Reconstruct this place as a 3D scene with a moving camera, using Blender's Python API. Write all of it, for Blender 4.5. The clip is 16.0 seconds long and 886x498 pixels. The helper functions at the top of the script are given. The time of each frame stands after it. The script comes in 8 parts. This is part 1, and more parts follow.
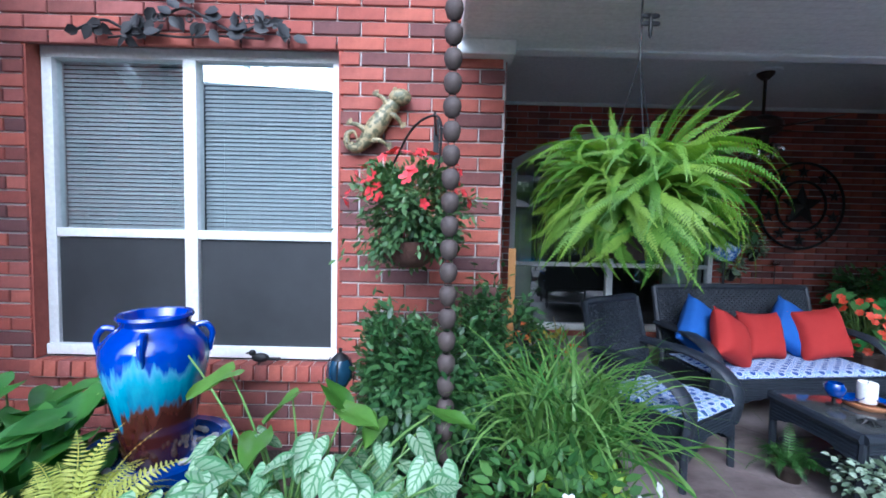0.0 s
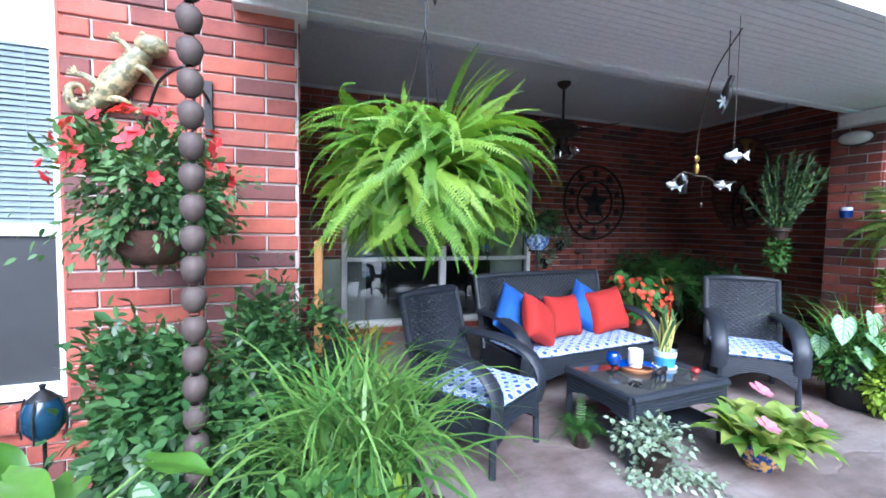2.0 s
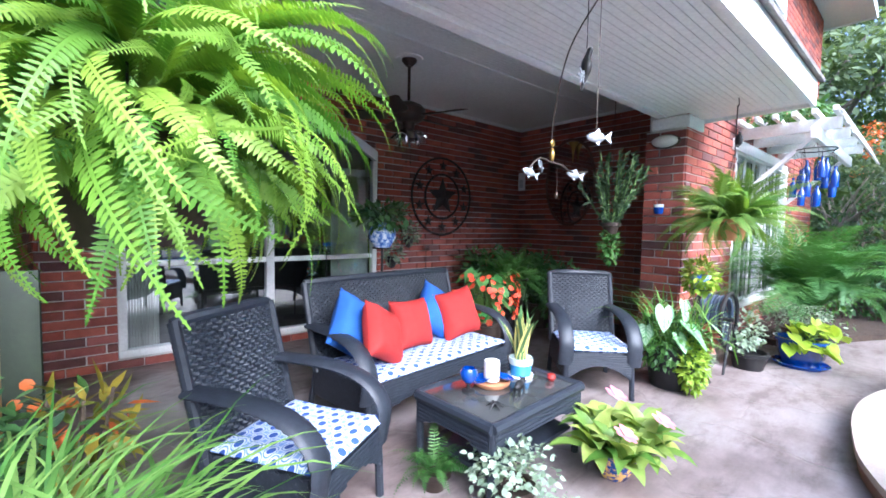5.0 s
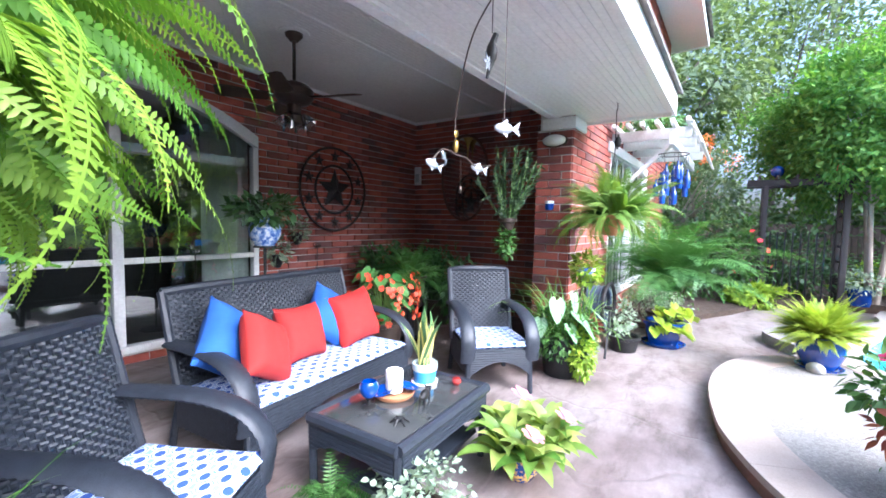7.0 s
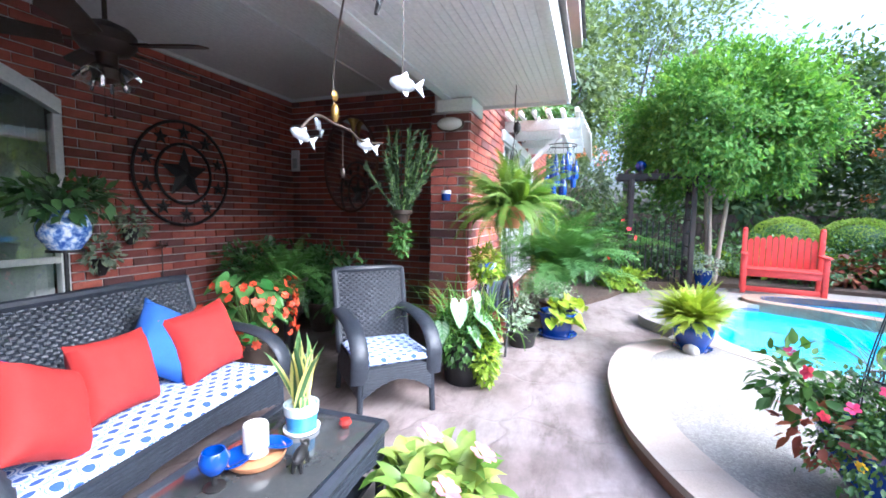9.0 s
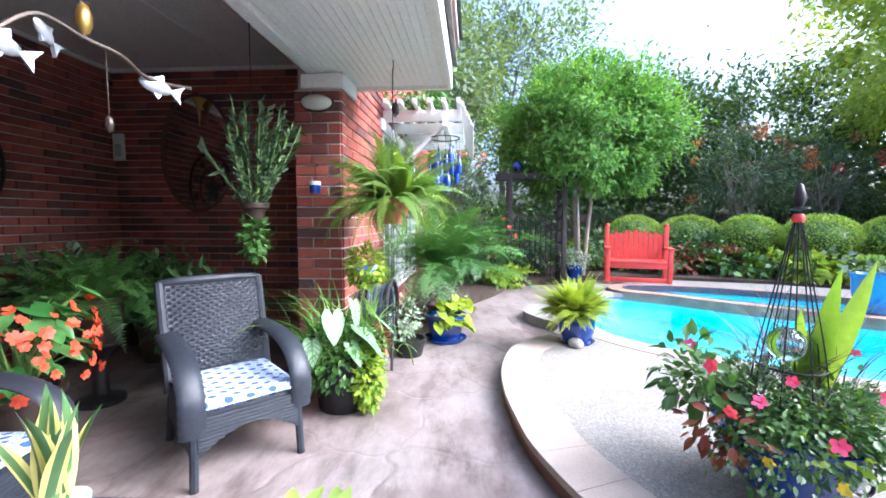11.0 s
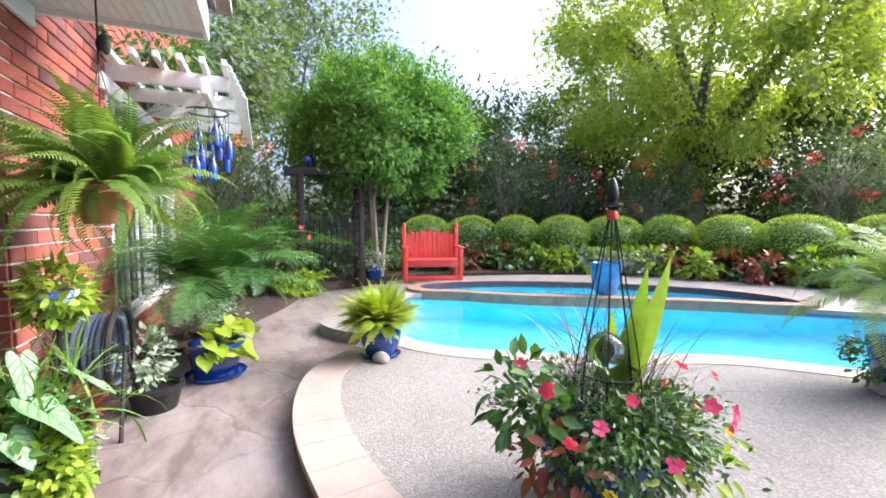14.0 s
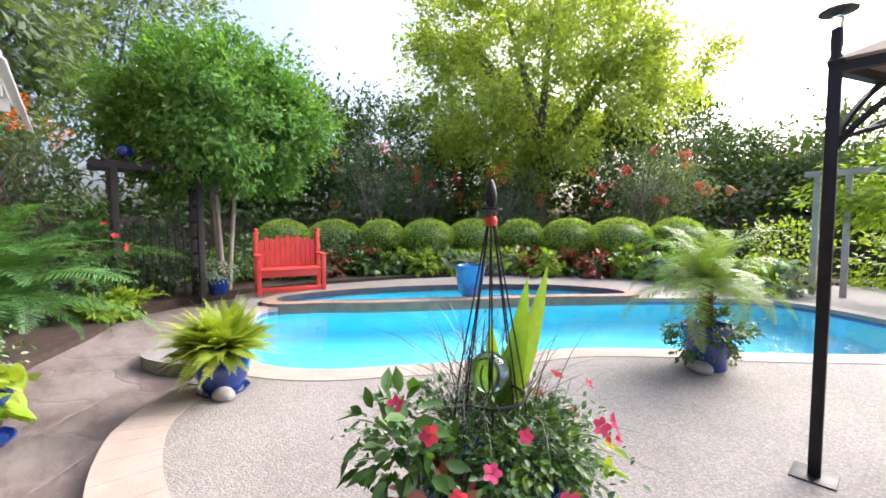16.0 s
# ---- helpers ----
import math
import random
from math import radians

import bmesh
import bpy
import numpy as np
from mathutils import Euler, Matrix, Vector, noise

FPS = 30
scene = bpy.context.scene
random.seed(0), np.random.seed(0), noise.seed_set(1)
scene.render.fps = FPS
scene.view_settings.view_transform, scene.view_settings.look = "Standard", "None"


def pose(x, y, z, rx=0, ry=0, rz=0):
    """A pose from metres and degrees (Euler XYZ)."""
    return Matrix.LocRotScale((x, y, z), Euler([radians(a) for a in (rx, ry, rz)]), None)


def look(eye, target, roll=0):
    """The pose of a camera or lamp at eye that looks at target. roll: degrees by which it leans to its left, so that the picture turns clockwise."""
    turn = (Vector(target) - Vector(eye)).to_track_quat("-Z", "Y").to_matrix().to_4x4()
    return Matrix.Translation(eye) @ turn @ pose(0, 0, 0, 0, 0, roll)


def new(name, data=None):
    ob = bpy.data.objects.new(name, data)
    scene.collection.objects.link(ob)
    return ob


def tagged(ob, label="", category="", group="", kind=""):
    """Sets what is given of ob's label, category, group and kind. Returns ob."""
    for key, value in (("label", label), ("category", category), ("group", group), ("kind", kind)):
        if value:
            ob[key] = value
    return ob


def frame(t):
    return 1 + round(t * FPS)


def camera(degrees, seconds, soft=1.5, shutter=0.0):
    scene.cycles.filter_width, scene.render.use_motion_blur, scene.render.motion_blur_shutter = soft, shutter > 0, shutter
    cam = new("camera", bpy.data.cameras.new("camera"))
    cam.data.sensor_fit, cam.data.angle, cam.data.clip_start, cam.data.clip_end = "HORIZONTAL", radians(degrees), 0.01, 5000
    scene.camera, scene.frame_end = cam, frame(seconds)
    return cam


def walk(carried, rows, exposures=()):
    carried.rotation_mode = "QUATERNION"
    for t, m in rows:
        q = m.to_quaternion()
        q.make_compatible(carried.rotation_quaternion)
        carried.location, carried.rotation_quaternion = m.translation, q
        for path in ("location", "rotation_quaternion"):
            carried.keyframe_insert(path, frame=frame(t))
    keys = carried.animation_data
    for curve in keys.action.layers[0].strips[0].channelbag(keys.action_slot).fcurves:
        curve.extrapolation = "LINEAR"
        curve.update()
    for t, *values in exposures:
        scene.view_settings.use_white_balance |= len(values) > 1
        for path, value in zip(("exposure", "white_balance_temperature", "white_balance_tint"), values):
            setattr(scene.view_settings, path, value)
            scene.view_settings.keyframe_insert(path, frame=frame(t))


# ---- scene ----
cam = camera(93.8, 16.0, soft=1.7)
PATH = [
    (0, (0.662, 0.775, 1.353), (0.669, 2.772, 1.237), 1.3),
    (0.5, (0.744, 0.818, 1.339), (0.937, 2.806, 1.227), 1.2),
    (1, (0.826, 0.881, 1.329), (1.200, 2.842, 1.216), 1.1),
    (1.5, (0.899, 0.927, 1.319), (1.433, 2.851, 1.208), 1.0),
    (2, (0.962, 0.970, 1.307), (1.644, 2.847, 1.198), 0.9),
    (2.5, (1.015, 1.083, 1.309), (1.854, 2.894, 1.184), 1.2),
    (3, (1.057, 1.181, 1.293), (2.036, 2.922, 1.175), 1.1),
    (3.5, (1.124, 1.237, 1.289), (2.187, 2.927, 1.175), 1.0),
    (4, (1.220, 1.327, 1.280), (2.351, 2.973, 1.168), 1.0),
    (6.5, (1.423, 1.582, 1.297), (2.980, 2.831, 1.172), 1.3),
    (7, (1.472, 1.630, 1.294), (3.105, 2.777, 1.165), 1.2),
    (7.5, (1.550, 1.685, 1.286), (3.249, 2.733, 1.156), 0.9),
    (8, (1.689, 1.763, 1.280), (3.448, 2.704, 1.144), 0.6),
    (8.5, (1.781, 1.811, 1.297), (3.599, 2.631, 1.143), 0.8),
    (9, (1.893, 1.885, 1.310), (3.768, 2.561, 1.144), 0.9),
    (11.5, (2.434, 1.954, 1.236), (4.429, 1.943, 1.094), -0.0),
    (12, (2.534, 1.966, 1.249), (4.520, 1.784, 1.102), 0.0),
    (12.5, (2.646, 1.958, 1.247), (4.609, 1.607, 1.101), 0.1),
    (13, (2.732, 1.943, 1.242), (4.660, 1.430, 1.100), 0.2),
    (13.5, (2.786, 1.927, 1.240), (4.670, 1.270, 1.102), 0.2),
    (14, (2.890, 1.855, 1.231), (4.720, 1.059, 1.093), 0.2),
    (14.5, (2.967, 1.795, 1.226), (4.733, 0.866, 1.092), 0.2),
    (15, (3.029, 1.748, 1.233), (4.716, 0.682, 1.100), -0.1),
    (15.5, (3.079, 1.733, 1.244), (4.668, 0.525, 1.116), -0.3),
    (16, (3.124, 1.716, 1.244), (4.608, 0.381, 1.122), -0.2),
]
EXPOSURES = [(0, 0.9, 4550, 7), (1.5, 1.55, 4700, 8), (3.5, 2.05, 4850, 10), (7, 2.55, 5050, 12), (9, 2.5, 5050, 11), (12.5, 2.2, 5450, 13), (16, 1.8, 5950, 14)]
walk(cam, [(t, look(eye, target, roll)) for t, eye, target, roll in PATH], EXPOSURES)

# ---- world, sun and light ----
world = bpy.data.worlds.new("sky_world")
scene.world = world
world.use_nodes = True
_n, _l = world.node_tree.nodes, world.node_tree.links
_sky = _n.new("ShaderNodeTexSky")
_sky.sky_type = "NISHITA"
_sky.sun_disc = False
_sky.sun_elevation, _sky.sun_rotation = radians(39), radians(-170)
_sky.dust_density, _sky.air_density, _sky.ozone_density = 8.0, 0.8, 1.0
_n["Background"].inputs["Strength"].default_value = 0.15
_l.new(_sky.outputs[0], _n["Background"].inputs["Color"])
sun_data = bpy.data.lights.new("sun", "SUN")
sun_data.energy, sun_data.angle, sun_data.color = 1.05, radians(60), (1.0, 0.99, 0.97)
sun_lamp = new("sun", sun_data)
sun_lamp.matrix_world = look((-0.8, -4.4, 3.6), (0, 0, 0))


# ---- small tools for meshes ----
class Shape:
    """Gathers vertices and faces of one mesh."""

    def __init__(self):
        self.v, self.f, self.m = [], [], []

    def add(self, verts, faces, at=None, slot=0):
        k = len(self.v)
        self.v += [tuple(at @ Vector(p)) for p in verts] if at is not None else [tuple(p) for p in verts]
        self.f += [tuple(i + k for i in f) for f in faces]
        self.m += [slot] * len(faces)
        return self

    def box(self, lo, hi, at=None, bevel=0.0, slot=0):
        (a, b, c), (d, e, f) = lo, hi
        if bevel:
            return self._round_box(lo, hi, bevel, at, slot)
        v = [(a, b, c), (d, b, c), (d, e, c), (a, e, c), (a, b, f), (d, b, f), (d, e, f), (a, e, f)]
        return self.add(v, [(0, 3, 2, 1), (4, 5, 6, 7), (0, 1, 5, 4), (1, 2, 6, 5), (2, 3, 7, 6), (3, 0, 4, 7)], at, slot)

    def _round_box(self, lo, hi, bevel, at, slot):
        bm = bmesh.new()
        mid = [(p + q) / 2 for p, q in zip(lo, hi)]
        size = [q - p for p, q in zip(lo, hi)]
        bmesh.ops.create_cube(bm, size=1.0, matrix=Matrix.LocRotScale(mid, None, size))
        bmesh.ops.bevel(bm, geom=bm.edges[:], offset=bevel, segments=2, affect="EDGES", profile=0.5)
        bm.verts.index_update()
        self.add([v.co[:] for v in bm.verts], [[v.index for v in f.verts] for f in bm.faces], at, slot)
        bm.free()
        return self

    def lathe(self, profile, n=24, at=None, slot=0, squash=1.0):
        v, f = [], []
        for r, z in profile:
            v += [(r * math.cos(2 * math.pi * i / n), squash * r * math.sin(2 * math.pi * i / n), z) for i in range(n)]
        for j in range(len(profile) - 1):
            for i in range(n):
                k = (i + 1) % n
                f.append((j * n + i, j * n + k, (j + 1) * n + k, (j + 1) * n + i))
        return self.add(v, f, at, slot)

    def tube(self, path, radius, n=8, at=None, slot=0, cap=True, flat=1.0):
        pts = [Vector(p) for p in path]
        rad = radius if hasattr(radius, "__len__") else [radius] * len(pts)
        v, f = [], []
        side = None
        for i, p in enumerate(pts):
            way = (pts[min(i + 1, len(pts) - 1)] - pts[max(i - 1, 0)]).normalized()
            if side is None:
                side = way.orthogonal().normalized()
            side = (side - way * side.dot(way))
            side = side.normalized() if side.length > 1e-6 else way.orthogonal().normalized()
            up = way.cross(side)
            for k in range(n):
                a = 2 * math.pi * k / n
                v.append(p + (side * math.cos(a) + up * math.sin(a) * flat) * rad[i])
        for j in range(len(pts) - 1):
            for k in range(n):
                q = (k + 1) % n
                f.append((j * n + k, j * n + q, (j + 1) * n + q, (j + 1) * n + k))
        if cap:
            f += [tuple(range(n))[::-1], tuple((len(pts) - 1) * n + k for k in range(n))]
        return self.add(v, f, at, slot)

    def ball(self, c, r, n=12, at=None, slot=0):
        rx, ry, rz = r if hasattr(r, "__len__") else (r, r, r)
        m = n // 2
        v, f = [], []
        for j in range(m + 1):
            th = math.pi * j / m
            for i in range(n):
                ph = 2 * math.pi * i / n
                v.append((c[0] + rx * math.sin(th) * math.cos(ph), c[1] + ry * math.sin(th) * math.sin(ph), c[2] + rz * math.cos(th)))
        for j in range(m):
            for i in range(n):
                k = (i + 1) % n
                f.append((j * n + i, (j + 1) * n + i, (j + 1) * n + k, j * n + k))
        return self.add(v, f, at, slot)

    def prism(self, poly, z0, z1, at=None, slot=0):
        """A flat outline, given counter-clockwise, raised from z0 to z1."""
        n = len(poly)
        v = [(x, y, z0) for x, y in poly] + [(x, y, z1) for x, y in poly]
        f = [tuple(range(n))[::-1], tuple(range(n, 2 * n))] + [(i, (i + 1) % n, n + (i + 1) % n, n + i) for i in range(n)]
        return self.add(v, f, at, slot)

    def strip(self, left, right, slot=0):
        """A band between two rows of points."""
        n = len(left)
        return self.add(list(left) + list(right), [(i, i + 1, n + i + 1, n + i) for i in range(n - 1)], None, slot)

    def mesh(self, name, smooth=True):
        me = bpy.data.meshes.new(name)
        me.from_pydata(self.v, [], self.f)
        if smooth:
            me.polygons.foreach_set("use_smooth", [True] * len(self.f))
            me.set_sharp_from_angle(angle=radians(38))
        return me


def part(name, shape, material, parent=None, label="", smooth=True, at=None):
    """One mesh object, under a thing or under a part, or a thing of its own."""
    me = shape if isinstance(shape, bpy.types.Mesh) else shape.mesh(name, smooth)
    if not me.materials:
        for mm in material if isinstance(material, (list, tuple)) else [material]:
            me.materials.append(mm)
        if isinstance(material, (list, tuple)) and isinstance(shape, Shape):
            me.polygons.foreach_set("material_index", shape.m)
    ob = new(name, me)
    if parent is not None:
        ob.parent = parent
    if at is not None:
        ob.matrix_basis = at
    if label:
        ob["label"] = label
    return ob


def thing(name, m, label, category, group="", kind=""):
    """An empty at a thing's base, to hold its parts."""
    ob = new(name)
    ob.empty_display_size = 0.1
    ob.matrix_basis = m
    return tagged(ob, label, category, group, kind)


def structure(name, shape, material, label="", smooth=False, category=""):
    ob = part(name, shape, material, None, smooth=smooth)
    return tagged(ob, label, category or name.split("_")[0], kind="structure")


def bezier(a, b, c, n=8):
    a, b, c = Vector(a), Vector(b), Vector(c)
    return [a * (1 - t) ** 2 + b * 2 * t * (1 - t) + c * t * t for t in [i / (n - 1) for i in range(n)]]


def spline(pts, per=6, closed=False):
    """A smooth line through points (Catmull-Rom)."""
    p = [Vector(q) for q in pts]
    n = len(p)
    out = []
    for i in range(n if closed else n - 1):
        a, b, c, d = (p[(i - 1) % n], p[i], p[(i + 1) % n], p[(i + 2) % n]) if closed else (p[max(i - 1, 0)], p[i], p[i + 1], p[min(i + 2, n - 1)])
        for k in range(per):
            t = k / per
            out.append(0.5 * (2 * b + (c - a) * t + (2 * a - 5 * b + 4 * c - d) * t * t + (3 * b - a - 3 * c + d) * t ** 3))
    if not closed:
        out.append(p[-1])
    return out


# ---- materials ----
def _base(name, rough=0.6, metal=0.0):
    m = bpy.data.materials.new(name)
    m.use_nodes = True
    n, l = m.node_tree.nodes, m.node_tree.links
    b = n["Principled BSDF"]
    b.inputs["Roughness"].default_value, b.inputs["Metallic"].default_value = rough, metal
    return m, n, l, b


def _noise(n, l, coord, scale, detail=4.0, rough=0.6):
    t = n.new("ShaderNodeTexNoise")
    t.inputs["Scale"].default_value, t.inputs["Detail"].default_value, t.inputs["Roughness"].default_value = scale, detail, rough
    l.new(coord, t.inputs["Vector"])
    return t.outputs["Fac"]


def _ramp(n, l, fac, stops):
    r = n.new("ShaderNodeValToRGB")
    e = r.color_ramp.elements
    while len(e) < len(stops):
        e.new(0.5)
    for el, (p, c) in zip(e, stops):
        el.position, el.color = p, (*c, 1)
    l.new(fac, r.inputs["Fac"])
    return r.outputs["Color"]


def _mix(n, l, a, b, fac, mode="MIX"):
    x = n.new("ShaderNodeMix")
    x.data_type, x.blend_type = "RGBA", mode
    for sock, val in ((x.inputs[6], a), (x.inputs[7], b), (x.inputs[0], fac)):
        if hasattr(val, "is_output"):
            l.new(val, sock)
        else:
            sock.default_value = (*val, 1) if hasattr(val, "__len__") else val
    return x.outputs[2]


def _bump(n, l, b, height, strength=0.3, dist=0.01):
    k = n.new("ShaderNodeBump")
    k.inputs["Strength"].default_value, k.inputs["Distance"].default_value = strength, dist
    l.new(height, k.inputs["Height"])
    l.new(k.outputs["Normal"], b.inputs["Normal"])


def surface(name, c1, c2, rough=0.6, scale=3.0, fine=60.0, bump=0.2, metal=0.0, dist=0.004, coat=0.0, spread=0.25):
    """Colour that drifts between two tones, with fine grain and relief."""
    m, n, l, b = _base(name, rough, metal)
    co = n.new("ShaderNodeTexCoord").outputs["Object"]
    big = _noise(n, l, co, scale, 5)
    col = _ramp(n, l, big, [(0.5 - spread, c1), (0.5 + spread, c2)])
    small = _noise(n, l, co, fine, 3)
    col = _mix(n, l, col, _ramp(n, l, small, [(0.3, (0.72, 0.72, 0.72)), (0.7, (1, 1, 1))]), 0.55, "MULTIPLY")
    l.new(col, b.inputs["Base Color"])
    if bump:
        _bump(n, l, b, small, bump, dist)
    if coat:
        b.inputs["Coat Weight"].default_value, b.inputs["Coat Roughness"].default_value = coat, 0.08
    return m


def leafy(name, c1, c2, rough=0.5, glow=0.35, per="island", vein=None):
    """A leaf: every blade differs a little, and light comes through it."""
    m, n, l, b = _base(name, rough)
    if per == "island":
        rnd = n.new("ShaderNodeNewGeometry").outputs["Random Per Island"]
    else:
        rnd = n.new("ShaderNodeObjectInfo").outputs["Random"]
    co = n.new("ShaderNodeTexCoord").outputs["Object"]
    col = _ramp(n, l, rnd, [(0.0, c1), (1.0, c2)])
    col = _mix(n, l, col, _ramp(n, l, _noise(n, l, co, 25, 3), [(0.3, (0.65, 0.7, 0.6)), (0.7, (1, 1, 1))]), 0.6, "MULTIPLY")
    if vein:
        col = vein(n, l, col)
    l.new(col, b.inputs["Base Color"])
    tr = n.new("ShaderNodeBsdfTranslucent")
    l.new(_mix(n, l, col, (1.0, 1.0, 0.35), 1.0, "MULTIPLY"), tr.inputs["Color"])
    mx = n.new("ShaderNodeMixShader")
    mx.inputs[0].default_value = glow
    l.new(b.outputs[0], mx.inputs[1])
    l.new(tr.outputs[0], mx.inputs[2])
    l.new(mx.outputs[0], n["Material Output"].inputs["Surface"])
    return m


def brick_skin(name, per):
    m, n, l, b = _base(name, 0.82)
    rnd = n.new("ShaderNodeNewGeometry").outputs["Random Per Island"] if per == "island" else n.new("ShaderNodeObjectInfo").outputs["Random"]
    co = n.new("ShaderNodeTexCoord").outputs["Object"]
    col = _ramp(n, l, rnd, [(0.0, (0.12, 0.055, 0.055)), (0.2, (0.19, 0.062, 0.05)), (0.45, (0.33, 0.08, 0.055)), (0.75, (0.42, 0.115, 0.072)), (1.0, (0.30, 0.095, 0.078))])
    big = _noise(n, l, co, 14, 4)
    col = _mix(n, l, col, _ramp(n, l, big, [(0.3, (0.6, 0.58, 0.6)), (0.7, (1.0, 1.0, 1.0))]), 0.8, "MULTIPLY")
    small = _noise(n, l, co, 110, 4, 0.7)
    col = _mix(n, l, col, (0.55, 0.42, 0.38), _ramp(n, l, small, [(0.62, (0, 0, 0)), (0.8, (0.5, 0.5, 0.5))]))
    l.new(col, b.inputs["Base Color"])
    _bump(n, l, b, small, 0.5, 0.004)
    return m


def glass_skin(name, tint=(1, 1, 1), rough=0.0):
    m, n, l, b = _base(name, rough)
    b.inputs["Base Color"].default_value = (*tint, 1)
    b.inputs["Transmission Weight"].default_value, b.inputs["IOR"].default_value = 1.0, 1.45
    return m


def coated_glass(name, ior):
    """Double glazing: clear straight through, with a strong mirror gloss."""
    m = bpy.data.materials.new(name)
    m.use_nodes = True
    n, l = m.node_tree.nodes, m.node_tree.links
    n.remove(n["Principled BSDF"])
    fr, clear, gloss, mx = n.new("ShaderNodeFresnel"), n.new("ShaderNodeBsdfTransparent"), n.new("ShaderNodeBsdfGlossy"), n.new("ShaderNodeMixShader")
    fr.inputs["IOR"].default_value = ior
    clear.inputs["Color"].default_value = (0.86, 0.92, 0.9, 1)
    gloss.inputs["Color"].default_value, gloss.inputs["Roughness"].default_value = (0.93, 0.98, 1.0, 1), 0.01
    l.new(fr.outputs[0], mx.inputs[0])
    l.new(clear.outputs[0], mx.inputs[1])
    l.new(gloss.outputs[0], mx.inputs[2])
    l.new(mx.outputs[0], n["Material Output"].inputs["Surface"])
    return m


BRICK, BRICKS = brick_skin("brick_single", "object"), brick_skin("brick_many", "island")
MORTAR = surface("mortar", (0.54, 0.52, 0.49), (0.66, 0.63, 0.6), 0.9, 4, 150, 0.4)
WHITE = surface("white_paint", (0.74, 0.75, 0.74), (0.82, 0.82, 0.8), 0.45, 2, 40, 0.05)
SOFFIT = surface("soffit_paint", (0.74, 0.735, 0.71), (0.81, 0.805, 0.785), 0.6, 1.2, 40, 0.06)
BLACK = surface("black_iron", (0.012, 0.012, 0.014), (0.03, 0.028, 0.027), 0.5, 9, 120, 0.25, 0.4)
BRONZE = surface("dark_bronze", (0.035, 0.025, 0.02), (0.07, 0.05, 0.038), 0.42, 8, 90, 0.15, 0.5)
RUST = surface("rusty_iron", (0.05, 0.03, 0.025), (0.16, 0.07, 0.045), 0.75, 12, 120, 0.4, 0.3)
WICKER = surface("charcoal_wicker", (0.010, 0.013, 0.02), (0.027, 0.033, 0.046), 0.5, 30, 160, 0.35)
SOIL = surface("mulch_soil", (0.035, 0.022, 0.015), (0.09, 0.06, 0.04), 0.95, 9, 70, 1.0, dist=0.03)
LAWN = surface("lawn_ground", (0.03, 0.06, 0.015), (0.09, 0.12, 0.04), 0.95, 2, 60, 0.8, dist=0.03)
BARK = surface("bark", (0.10, 0.085, 0.07), (0.24, 0.21, 0.18), 0.9, 7, 45, 0.9, dist=0.02)
PALE_BARK = surface("pale_bark", (0.28, 0.23, 0.18), (0.45, 0.38, 0.31), 0.8, 6, 45, 0.5, dist=0.01)
COBALT = surface("cobalt_glaze", (0.006, 0.03, 0.2), (0.012, 0.07, 0.36), 0.16, 4, 40, 0.05, coat=0.7)
TERRACOTTA = surface("terracotta", (0.42, 0.17, 0.07), (0.55, 0.26, 0.12), 0.8, 6, 70, 0.25)
# near-black tone stands in for the lack of light indoors
DARK_ROOM = surface("darkened_interior", (0.05, 0.05, 0.05), (0.09, 0.085, 0.08), 0.9, 1, 30, 0.0)
RED_PAINT = surface("coral_red_paint", (0.6, 0.045, 0.035), (0.75, 0.075, 0.06), 0.55, 5, 40, 0.15)
STONE = surface("river_stone", (0.3, 0.29, 0.27), (0.48, 0.46, 0.43), 0.8, 9, 60, 0.3)
GLASS = coated_glass("window_glass", 2.9)
BLUE_GLASS = glass_skin("blue_glass", (0.02, 0.06, 0.8), 0.05)
CLEAR = glass_skin("clear_glass", (0.95, 0.97, 0.97), 0.08)

# ---- large structure ----
WALL_Y, BACK_Y, CEIL, SOFF = 3.07, 5.886, 2.86, 2.33


